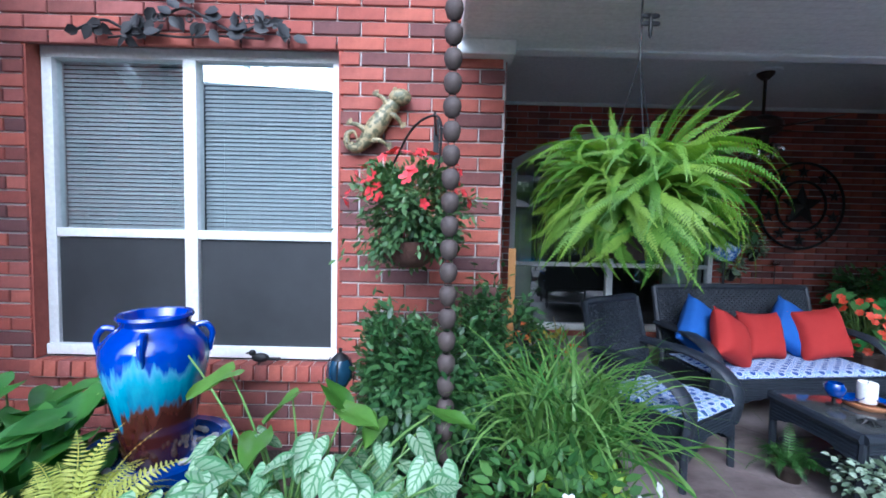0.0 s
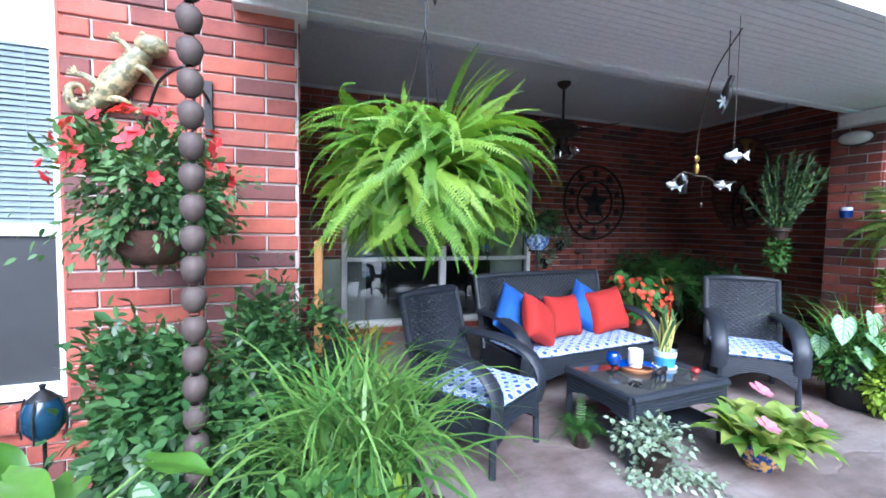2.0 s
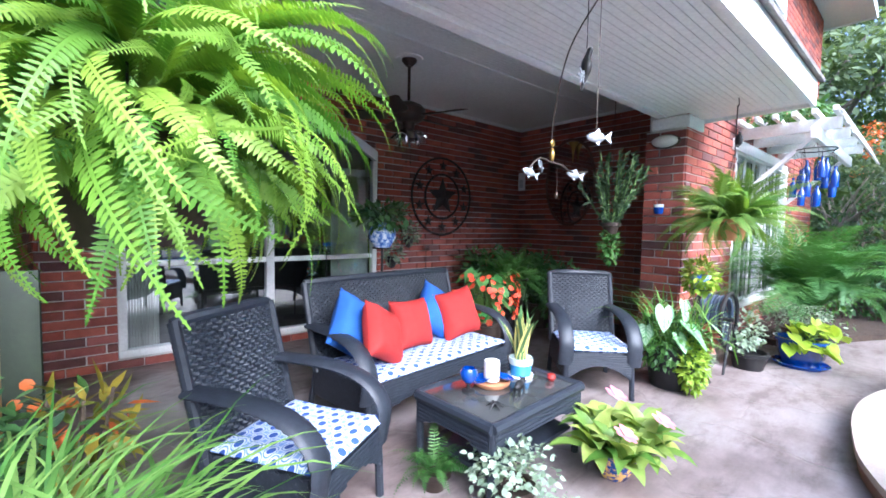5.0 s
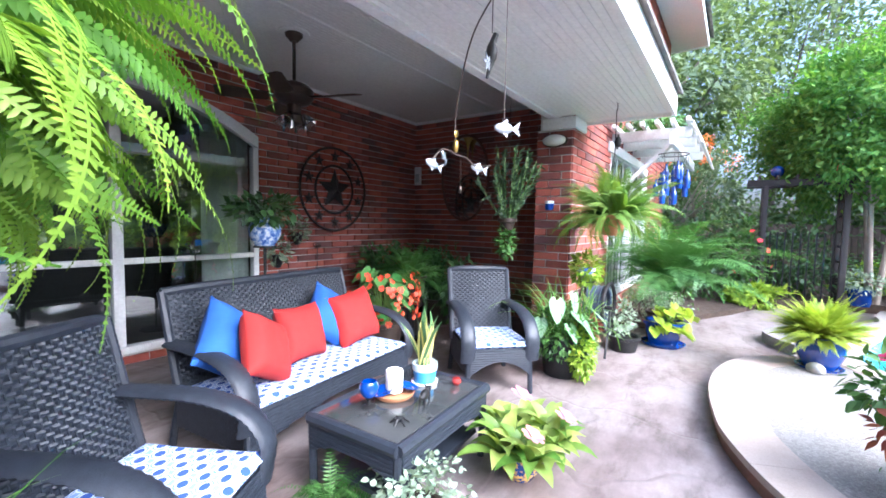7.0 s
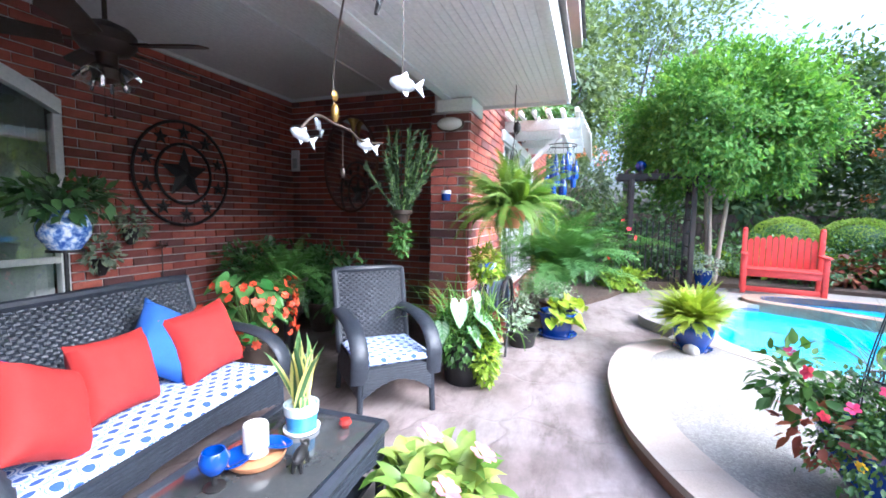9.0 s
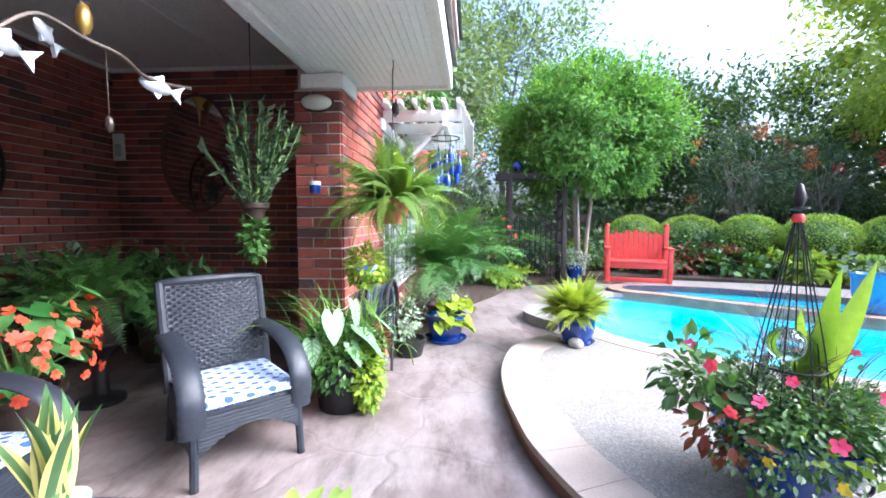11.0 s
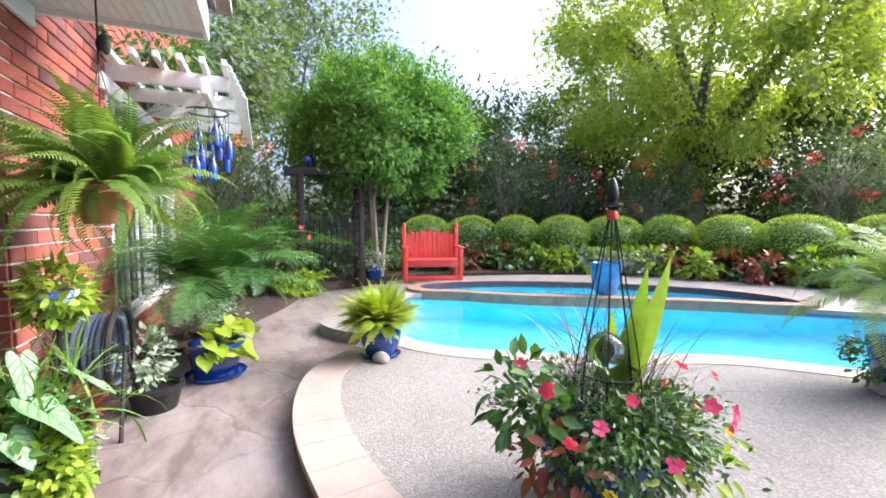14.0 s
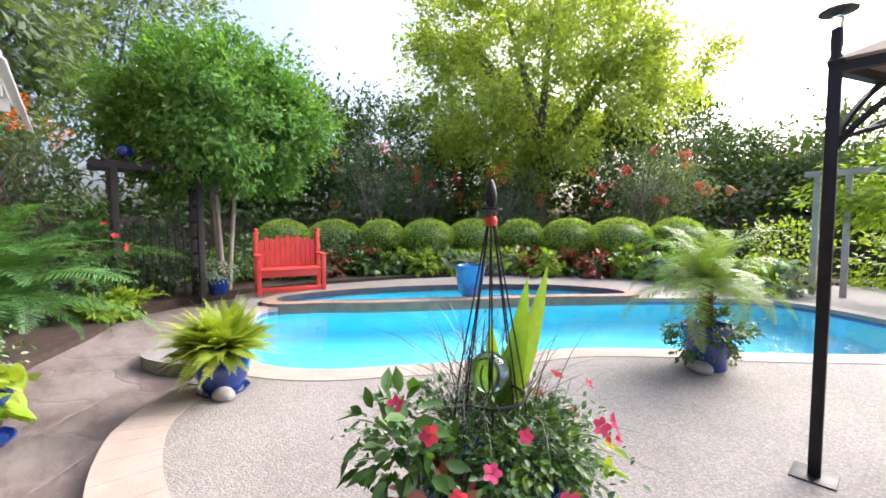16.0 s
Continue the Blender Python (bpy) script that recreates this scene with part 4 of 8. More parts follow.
for dx in (-0.02, 0.03):
    part("pull_chain", Shape().tube([(dx, 0, -0.64), (dx, 0, -0.80)], 0.002, 5).ball((dx, 0, -0.81), 0.01, 8), BRONZE, fan)


# star wall art
def star_poly(r, q, turn=90):
    return [((r if k % 2 == 0 else q) * math.cos(radians(turn + 36 * k)), (r if k % 2 == 0 else q) * math.sin(radians(turn + 36 * k))) for k in range(10)]


def star_mesh(r, q, depth):
    s = Shape()
    p = star_poly(r, q)
    v = [(x, 0, z) for x, z in p] + [(0, -depth, 0)]
    return s.add(v, [(k, (k + 1) % 10, 10) for k in range(10)] + [tuple(range(10))[::-1]])


art = thing("star_wall_art", pose(5.03, BACK_Y - 0.05, 1.68), "dark rusty metal star in two rings on the brick wall", "wall art")
part("star", star_mesh(0.27, 0.115, 0.05), BLACK, art, smooth=False)
for rr in (0.30, 0.52):
    part("ring", Shape().tube([(rr * math.cos(a), 0, rr * math.sin(a)) for a in [2 * math.pi * k / 48 for k in range(49)]], 0.016, 6), BLACK, art)
small = star_mesh(0.085, 0.036, 0.02).mesh("small_star", False)
small.materials.append(BLACK)
for k in range(10):
    a = radians(36 * k + 18)
    part("small_star", small, RUST, art, at=pose(0.415 * math.cos(a), -0.004, 0.415 * math.sin(a)))
    part("spoke", Shape().tube([(0.30 * math.cos(a), 0, 0.30 * math.sin(a)), (0.52 * math.cos(a), 0, 0.52 * math.sin(a))], 0.005, 5), RUST, art)

# things on the shaded porch wall
WOODFRAME = surface("reddish_wood", (0.07, 0.025, 0.02), (0.13, 0.05, 0.035), 0.6, 9, 60, 0.3)
mirror = thing("oval_mirror", pose(6.69, 4.93, 1.95), "dark framed oval mirror on the porch wall", "mirror")
n = 40
ring = [(0.0, 0.40 * math.cos(2 * math.pi * k / n), 0.62 * math.sin(2 * math.pi * k / n)) for k in range(n + 1)]
part("frame", Shape().tube(ring, 0.018, 8), WOODFRAME, mirror)
mm, mn, ml, mb = _base("mirror_silver", 0.05, 1.0)
mb.inputs["Base Color"].default_value = (0.5, 0.5, 0.5, 1)
part("glass", Shape().add([(0.005, 0.38 * math.cos(2 * math.pi * k / n), 0.6 * math.sin(2 * math.pi * k / n)) for k in range(n)], [tuple(range(n))]), mm, mirror, smooth=False)
BRASS = surface("old_brass", (0.35, 0.22, 0.05), (0.5, 0.33, 0.1), 0.35, 8, 80, 0.1, 0.8)
horn = part("wall_horn", Shape().lathe([(0.004, 0), (0.01, 0.12), (0.03, 0.22), (0.075, 0.29), (0.071, 0.29), (0.026, 0.22), (0.0, 0.12)], 20), BRASS)
horn.matrix_basis = pose(6.63, 4.85, 2.22)
tagged(horn, "brass horn shaped wall ornament", "ornament")
th = thing("wall_thermometer", pose(6.55, 5.70, 1.86), "white boxed thermometer hanging by the corner", "thermometer")
part("case", Shape().box((-0.015, -0.06, 0), (0.015, 0.06, 0.28), bevel=0.006), WHITE, th)
part("gauge", Shape().box((-0.02, -0.035, 0.04), (-0.0155, 0.035, 0.17)), surface("gauge_face", (0.35, 0.4, 0.42), (0.5, 0.55, 0.55), 0.3, 9, 60, 0), th)
part("hanger", Shape().tube([(0, 0, 0.28), (0, 0, 0.34), (0.12, 0.08, 0.36)], 0.004, 6), BLACK, th)
MILK = surface("frosted_glass", (0.62, 0.62, 0.6), (0.72, 0.72, 0.7), 0.25, 9, 120, 0.2)
lamp = thing("bulkhead_lamp", pose(5.408, 3.10, 2.10), "oval frosted glass wall lamp on the brick pier", "wall lamp")
part("base", Shape().ball((0.004, 0, 0), (0.03, 0.13, 0.065), 18), BRONZE, lamp)
part("globe", Shape().ball((-0.025, 0.0, 0), (0.075, 0.115, 0.055), 20), MILK, lamp, "ribbed frosted glass globe")
cup = thing("hanging_cup", pose(5.35, 3.11, 1.43), "blue and white enamel cup hanging on the pier", "cup")
part("body", Shape().lathe([(0.0, 0), (0.034, 0.0), (0.042, 0.02), (0.042, 0.07), (0.039, 0.07), (0.036, 0.01), (0.0, 0.006)], 20), COBALT, cup)
part("rim", Shape().lathe([(0.0425, 0.062), (0.043, 0.09), (0.039, 0.09), (0.0388, 0.064)], 20), PIPING, cup, "white rim")
part("hook", Shape().tube(spline([(0.04, 0, 0.08), (0.02, 0, 0.17), (0.045, 0, 0.22), (0.068, 0, 0.2)], 5), 0.003, 6), BLACK, cup)


# fish mobiles under the eave
SILVER = surface("pale_tin", (0.26, 0.28, 0.31), (0.45, 0.47, 0.5), 0.4, 10, 90, 0.2, 0.6)


def fish(size, parent, at):
    s = Shape().ball((0, 0, 0), (0.07 * size, 0.02 * size, 0.036 * size), 16)
    s.prism([(0.055 * size, 0.0), (0.115 * size, -0.045 * size), (0.1 * size, 0.0), (0.115 * size, 0.045 * size)], -0.004, 0.004, pose(0, 0, 0, 90))
    s.prism([(-0.02 * size, 0.03 * size), (0.03 * size, 0.03 * size), (0.02 * size, 0.06 * size)], -0.003, 0.003, pose(0, 0, 0, 90))
    s.prism([(-0.01 * size, -0.03 * size), (0.02 * size, -0.058 * size), (0.03 * size, -0.03 * size)], -0.003, 0.003, pose(0, 0, 0, 90))
    return part("fish", s, SILVER, parent, at=at)


mob = thing("fish_mobile", pose(2.97, 2.40, 1.67), "tin fish hanging on a cord below the eave", "mobile", "fish mobiles")
fish(0.6, mob, pose(0, 0, 0, 0, 0, -35))
part("cord", Shape().tube([(0, 0, 0.03), (0, 0, SOFF - 1.67)], 0.0015, 5), BRONZE, mob)
mob = thing("fish_mobile", pose(3.2, 2.78, 1.60), "tin fish mobile on a bent wire arm", "mobile", "fish mobiles")
part("wire", Shape().tube(spline([(-0.14, 0.04, -0.01), (-0.08, 0.02, 0.045), (0, 0, 0.03), (0.07, -0.02, 0.02), (0.14, -0.03, -0.01), (0.25, -0.06, 0.0)], 5), 0.005, 6), BRONZE, mob)
part("cord", Shape().tube(spline([(0, 0, 0.03), (0.0, 0.0, 0.25), (-0.06, -0.12, 0.55), (-0.1, -0.3, SOFF - 1.60)], 5), 0.004, 5), BRONZE, mob)
part("finial", Shape().ball((0, 0, 0.07), (0.016, 0.016, 0.035), 10).ball((0.002, 0, 0.13), (0.02, 0.008, 0.02), 8), BRASS, mob)
fish(0.55, mob, pose(-0.14, 0.04, -0.03, 0, 20, -20))
fish(0.55, mob, pose(0.16, -0.03, -0.02, 0, 12, -30))
fish(0.4, mob, pose(-0.06, 0.03, 0.02, 0, 40, 10))
part("drop", Shape().tube([(0.05, 0, 0.02), (0.05, 0, -0.12)], 0.0015, 5).ball((0.05, 0, -0.14), (0.01, 0.01, 0.02), 8), BRONZE, mob)
crow = thing("bird_mobile", pose(3.07, 2.52, 2.0), "black bird and tin flower hanging below the eave", "mobile")
part("bird", Shape().ball((0, 0, 0.02), (0.02, 0.026, 0.05), 12).tube([(0, 0, 0.05), (0.015, -0.01, 0.10)], [0.016, 0.012], 8).tube([(0, 0, -0.02), (-0.02, 0.01, -0.09)], [0.014, 0.006], 6), BLACK, crow)
s = Shape()
for k in range(6):
    a = k * math.pi / 3
    s.prism([(0, 0), (0.02, -0.008), (0.045, 0), (0.02, 0.008)], -0.002, 0.002, pose(-0.03, 0, -0.03) @ pose(0, 0, 0, 90, math.degrees(a), 0))
part("tin_flower", s, SILVER, crow)
part("cord", Shape().tube([(0, 0, 0.1), (0, 0, SOFF - 2.0)], 0.0025, 5), BLACK, crow)

# ---- plants: tools ----
def np_mesh(name, v, f, smooth=True):
    """A mesh from arrays; f has rows of one length."""
    me = bpy.data.meshes.new(name)
    v, f = np.asarray(v, np.float32), np.asarray(f, np.int32)
    k = f.shape[1]
    me.vertices.add(len(v))
    me.vertices.foreach_set("co", v.ravel())
    me.loops.add(f.size)
    me.loops.foreach_set("vertex_index", f.ravel())
    me.polygons.add(len(f))
    me.polygons.foreach_set("loop_start", np.arange(0, f.size, k, dtype=np.int32))
    me.update(calc_edges=True)
    if smooth:
        me.polygons.foreach_set("use_smooth", np.ones(len(f), bool))
    return me


LEAF_V = np.array([(0, 0, 0), (0.36, 0.22, 0.08), (0.42, 0.55, 0.07), (0, 1, -0.1), (-0.42, 0.55, 0.07), (-0.36, 0.22, 0.08)])
LEAF_F = np.array([(0, 1, 2, 3), (0, 3, 4, 5)])
CHIP_V = np.array([(0, 0, 0), (0.5, 0.5, 0.1), (0, 1, -0.05), (-0.5, 0.5, 0.1)])
CHIP_F = np.array([(0, 1, 2), (0, 2, 3)])


def unit(a):
    return a / np.maximum(np.linalg.norm(a, axis=-1, keepdims=True), 1e-9)


def leaf_arrays(pos, along, up, length, width, template=(LEAF_V, LEAF_F)):
    """Many leaves: base, way of the midrib, rough upper side, sizes."""
    tv, tf = template
    along = unit(along)
    side = unit(np.cross(along, up))
    nrm = np.cross(side, along)
    length, width = np.broadcast_to(length, len(pos)), np.broadcast_to(width, len(pos))
    v = pos[:, None] + tv[None, :, 0:1] * side[:, None] * width[:, None, None] + tv[None, :, 1:2] * along[:, None] * length[:, None, None] + tv[None, :, 2:3] * nrm[:, None] * width[:, None, None]
    f = tf[None] + (np.arange(len(pos)) * len(tv))[:, None, None]
    return v.reshape(-1, 3), f.reshape(-1, tf.shape[1])


def ball_leaves(rng, n, centre, radius, size, jitter=0.35, outward=0.7, shell=0.45, lumps=0, lump_r=0.3, template=(LEAF_V, LEAF_F), slim=0.55, droop=0.2):
    """Leaves in an uneven crown: clumps within an ellipsoid, thinner inside."""
    c, r = np.array(centre, float), np.array(radius, float) * np.ones(3)
    if lumps:
        d = unit(rng.normal(size=(lumps, 3)))
        lc = d * (shell + (1 - shell) * rng.random((lumps, 1)) ** 0.6) * (1 + 0.12 * rng.normal(size=(lumps, 1)))
        pick = rng.integers(0, lumps, n)
        q = lc[pick] + rng.normal(size=(n, 3)) * lump_r * (0.6 + 0.8 * rng.random((lumps, 1)))[pick] * 0.6
    else:
        d = unit(rng.normal(size=(n, 3)))
        q = d * (shell + (1 - shell) * rng.random((n, 1)) ** 0.5)
    pos = c + q * r
    out = unit(q)
    along = unit(out * outward + rng.normal(size=(n, 3)) * jitter + np.array([0, 0, -droop]))
    up = unit(out * 0.6 + np.array([0, 0, 0.8]) + rng.normal(size=(n, 3)) * 0.35)
    ln = size * rng.uniform(0.65, 1.3, n)
    return leaf_arrays(pos, along, up, ln, ln * slim, template)


def frond_mesh(name, length, droop, pairs, pinna, rng, lift=0.3, curl=0.0, slim=0.26, taper=0.75, sweep=0.25):
    """One fern or palm frond along +y: an arching rib with leaflets in pairs."""
    t = np.linspace(0, 1, pairs)
    ang = lift - droop * t ** 1.3
    step = length / pairs
    y = np.concatenate([[0], np.cumsum(np.cos(ang) * step)[:-1]])
    z = np.concatenate([[0], np.cumsum(np.sin(ang) * step)[:-1]])
    x = curl * t ** 2 * length
    rib = np.stack([x, y, z], 1)
    way = unit(np.gradient(rib, axis=0))
    side0 = np.array([1.0, 0, 0])
    V, F, k = [], [], 0
    for sgn in (-1, 1):
        size = pinna * np.sin(np.clip(t * 0.93 + 0.07, 0, 1) * math.pi) ** 0.5 * (1 - taper * t ** 3) * rng.uniform(0.85, 1.12, pairs)
        along = unit(sgn * side0 + way * sweep + rng.normal(size=(pairs, 3)) * 0.06 + np.array([0, 0, -0.12]))
        up = np.cross(np.array([sgn * 1.0, 0, 0]), way) * sgn
        v, f = leaf_arrays(rib, along, up, size, np.maximum(size * slim, step * 0.5), (LEAF_V, LEAF_F))
        V.append(v)
        F.append(f + k)
        k += len(v)
    # the rib as a thin flat strip
    w = 0.004 * (1 - 0.7 * t)[:, None]
    a, b = rib + side0 * w, rib - side0 * w
    V += [a, b]
    F.append(np.array([(k + i, k + i + 1, k + pairs + i + 1, k + pairs + i) for i in range(pairs - 1)]))
    return np_mesh(name, np.concatenate(V), np.concatenate(F))


def blades(rng, n, length, width, lift=(55, 88), droop=(0.8, 2.2), spread=0.05, seg=9):
    """Arching grass blades from one root."""
    V, F, k = [], [], 0
    for _ in range(n):
        az, el = rng.uniform(0, 2 * math.pi), radians(rng.uniform(*lift))
        ln, dr = length * rng.uniform(0.55, 1.15), rng.uniform(*droop)
        t = np.linspace(0, 1, seg)
        ang = el - dr * t ** 1.5
        h = np.concatenate([[0], np.cumsum(np.cos(ang))[:-1]]) * ln / seg
        z = np.concatenate([[0], np.cumsum(np.sin(ang))[:-1]]) * ln / seg
        o = rng.normal(size=2) * spread
        c, s = math.cos(az), math.sin(az)
        rib = np.stack([o[0] + h * c, o[1] + h * s, z], 1)
        w = (width * rng.uniform(0.7, 1.2) * (1 - t ** 2.2) * (0.45 + 0.55 * np.minimum(1, t * 5)))[:, None] / 2
        side = np.array([-s, c, 0]) + np.array([0, 0, rng.uniform(-0.3, 0.3)])
        V += [rib + side * w, rib - side * w]
        F.append(np.array([(k + i, k + i + 1, k + seg + i + 1, k + seg + i) for i in range(seg - 1)]))
        k += 2 * seg
    return np.concatenate(V), np.concatenate(F)


def heart_mesh(name, length, width, cup=0.12, wave=0.03, seed=0, arrow=0.25):
    """A large heart or arrow shaped leaf along +y; its stalk meets it at the origin."""
    rng = np.random.default_rng(seed)
    rows, cols = 11, 6
    v, f = [], []
    for j in range(rows + 1):
        t = j / rows
        y = -arrow * length + (1 + arrow) * length * t
        half = width / 2 * (max(0.0, math.sin(math.pi * min(1, 0.12 + t * 0.88) ** 0.75)) ** 0.8)
        if t == 1:
            half = 0.002
        for i in range(cols + 1):
            u = 2 * i / cols - 1
            notch = arrow * length * 0.9 * max(0.0, 1 - abs(u) * 2.2) * max(0.0, 1 - t * 5)
            z = cup * width * (u * u) - 0.22 * length * t * t + wave * length * math.sin(u * 5 + t * 7 + seed) * abs(u)
            v.append((u * half, y + notch, z))
    for j in range(rows):
        for i in range(cols):
            a = j * (cols + 1) + i
            f.append((a, a + 1, a + cols + 2, a + cols + 1))
    me = np_mesh(name, v, f)
    uv = me.uv_layers.new(name="UVMap")
    idx = np.zeros(len(me.loops), np.int32)
    me.loops.foreach_get("vertex_index", idx)
    uvs = np.stack([(idx % (cols + 1)) / cols, (idx // (cols + 1)) / rows], 1)
    uv.data.foreach_set("uv", uvs.astype(np.float32).ravel())
    return me


def vein_pattern(pale, dark, edge=0.85):
    """Pale blade with dark veins and rim."""
    def go(n, l, col):
        uv = n.new("ShaderNodeUVMap").outputs["UV"]
        sep = n.new("ShaderNodeSeparateXYZ")
        l.new(uv, sep.inputs[0])
        def m(op, a, b=None):
            k = n.new("ShaderNodeMath")
            k.operation = op
            for s, q in zip(k.inputs, (a, b)):
                if q is None:
                    continue
                if hasattr(q, "is_output"):
                    l.new(q, s)
                else:
                    s.default_value = q
            return k.outputs[0]
        u = m("ABSOLUTE", m("SUBTRACT", m("MULTIPLY", sep.outputs[0], 2.0), 1.0))
        rays = m("ABSOLUTE", m("SUBTRACT", m("FRACT", m("SUBTRACT", m("MULTIPLY", sep.outputs[1], 6.0), m("MULTIPLY", u, 1.6))), 0.5))
        vein = m("MAXIMUM", m("LESS_THAN", rays, 0.14), m("LESS_THAN", u, 0.09))
        rim = m("GREATER_THAN", m("ADD", u, m("MULTIPLY", rays, 0.12)), 0.86)
        return _mix(n, l, col, dark, m("MULTIPLY", m("MAXIMUM", vein, rim), edge))
    return go


# leaf colours
FERN_GREEN = leafy("boston_fern_leaf", (0.10, 0.235, 0.02), (0.31, 0.46, 0.05), 0.5, 0.42, "object")
FERN_GOLD = leafy("golden_fern_leaf", (0.08, 0.18, 0.03), (0.23, 0.35, 0.06), 0.5, 0.4, "object")
FERN_YELLOW = leafy("yellow_fern_leaf", (0.38, 0.42, 0.06), (0.55, 0.56, 0.12), 0.55, 0.35, "object")
FERN_DARK = leafy("shade_fern_leaf", (0.03, 0.10, 0.015), (0.09, 0.20, 0.04), 0.5, 0.3, "object")
GRASS_LEAF = leafy("grassy_leaf", (0.07, 0.19, 0.03), (0.27, 0.43, 0.11), 0.4, 0.4)
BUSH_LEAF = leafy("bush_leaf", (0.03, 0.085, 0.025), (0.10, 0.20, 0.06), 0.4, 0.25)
GREEN_LEAF = leafy("garden_leaf", (0.04, 0.11, 0.025), (0.12, 0.24, 0.05), 0.42, 0.3)
LIME_LEAF = leafy("lime_leaf", (0.22, 0.37, 0.025), (0.42, 0.54, 0.06), 0.45, 0.4)
GREY_LEAF = leafy("silver_leaf", (0.22, 0.30, 0.22), (0.42, 0.50, 0.38), 0.6, 0.25)
TREE_LIGHT = leafy("young_tree_leaf", (0.09, 0.24, 0.05), (0.24, 0.43, 0.09), 0.7, 0.5)
TREE_BIG = leafy("big_tree_leaf", (0.34, 0.46, 0.08), (0.64, 0.70, 0.20), 0.7, 0.6)
TREE_DARK = leafy("far_tree_leaf", (0.05, 0.11, 0.035), (0.15, 0.22, 0.08), 0.75, 0.4)
TREE_GREY = leafy("olive_tree_leaf", (0.10, 0.155, 0.09), (0.23, 0.30, 0.175), 0.75, 0.45)
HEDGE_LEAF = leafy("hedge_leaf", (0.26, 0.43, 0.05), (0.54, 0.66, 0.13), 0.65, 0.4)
EAR_LEAF = leafy("elephant_ear_leaf", (0.07, 0.18, 0.02), (0.20, 0.36, 0.06), 0.35, 0.4, "object")
HOSTA_LEAF = leafy("broad_dark_leaf", (0.03, 0.11, 0.02), (0.09, 0.22, 0.04), 0.35, 0.3, "object")
CALADIUM = leafy("white_caladium_leaf", (0.28, 0.44, 0.25), (0.50, 0.62, 0.44), 0.45, 0.3, "object", vein_pattern(None, (0.10, 0.26, 0.09)))
COLEUS = leafy("copper_leaf", (0.16, 0.03, 0.025), (0.36, 0.12, 0.06), 0.5, 0.3)
RED_PETAL = leafy("red_petal", (0.75, 0.02, 0.045), (0.88, 0.09, 0.10), 0.5, 0.3)
PINK_PETAL = leafy("pink_petal", (0.72, 0.03, 0.16), (0.85, 0.09, 0.25), 0.5, 0.3)
PALE_PETAL = leafy("pale_petal", (0.66, 0.16, 0.30), (0.78, 0.36, 0.45), 0.5, 0.3)
WHITE_PETAL = leafy("white_petal", (0.75, 0.72, 0.78), (0.85, 0.82, 0.85), 0.5, 0.3)
YELLOW_PETAL = leafy("yellow_petal", (0.80, 0.55, 0.02), (0.90, 0.70, 0.05), 0.5, 0.3)
ORANGE_PETAL = leafy("orange_petal", (0.80, 0.16, 0.03), (0.88, 0.26, 0.08), 0.5, 0.3)
STALK = surface("green_stalk", (0.10, 0.20, 0.04), (0.2, 0.32, 0.08), 0.5, 9, 60, 0.1)
WOODY = surface("woody_stem", (0.07, 0.05, 0.035), (0.15, 0.11, 0.075), 0.85, 12, 70, 0.4)


def stuff(ob):
    ob["kind"] = "stuff"
    return ob


def foliage(name, arrays, material, parent=None, label="", at=None):
    return part(name, np_mesh(name, *arrays), material, parent, label, at=at)


def pot_profile(r_top, r_base, h, lip=0.015):
    return [(0.0, 0.0), (r_base, 0.0), (r_base * 1.03, 0.01), ((r_base + r_top) / 2 * 1.03, h * 0.5), (r_top, h - 0.035), (r_top + lip, h - 0.03), (r_top + lip, h), (r_top - 0.01, h), (r_top - 0.02, h - 0.04), (0.0, h - 0.045)]


def bowl_profile(r, h):
    return [(0.0, 0.0), (r * 0.55, 0.0), (r * 0.62, h * 0.08), (r * 0.9, h * 0.45), (r, h * 0.8), (r * 1.04, h * 0.9), (r * 1.04, h), (r * 0.96, h), (r * 0.92, h * 0.82), (0.0, h * 0.78)]


_fronds = {}


def frond_set(key, k, material, **kw):
    if key not in _fronds:
        rng = np.random.default_rng(len(_fronds) + 11)
        got = []
        for i in range(k):
            a = dict(kw)
            a["length"] = kw["length"] * rng.uniform(0.85, 1.15)
            a["droop"] = kw["droop"] * rng.uniform(0.75, 1.3)
            a["curl"] = rng.uniform(-0.22, 0.22)
            me = frond_mesh("frond", rng=rng, **a)
            me.materials.append(material)
            got.append(me)
        _fronds[key] = got
    return _fronds[key]


def fronds(parent, key, material, n, base, el=(-5, 75), size=(0.7, 1.1), seed=0, k=6, base_r=0.05, name="frond", wild=9, roll=25, **kw):
    rng = random.Random(seed)
    ms = frond_set(key, k, material, **kw)
    for i in range(n):
        az = 360 * i * 0.618 + rng.uniform(-12, 12)
        t = (i + 0.5) / n
        e = el[0] + (el[1] - el[0]) * t + rng.uniform(-wild, wild)
        s = rng.uniform(*size)
        a = radians(az)
        ob = new(name, ms[rng.randrange(len(ms))])
        ob.parent = parent
        ob.matrix_basis = pose(base[0] - base_r * math.sin(a), base[1] + base_r * math.cos(a), base[2], 0, 0, az) @ pose(0, 0, 0, e, 0, 0) @ pose(0, 0, 0, 0, rng.uniform(-roll, roll), 0) @ Matrix.Diagonal((s, s, s, 1))


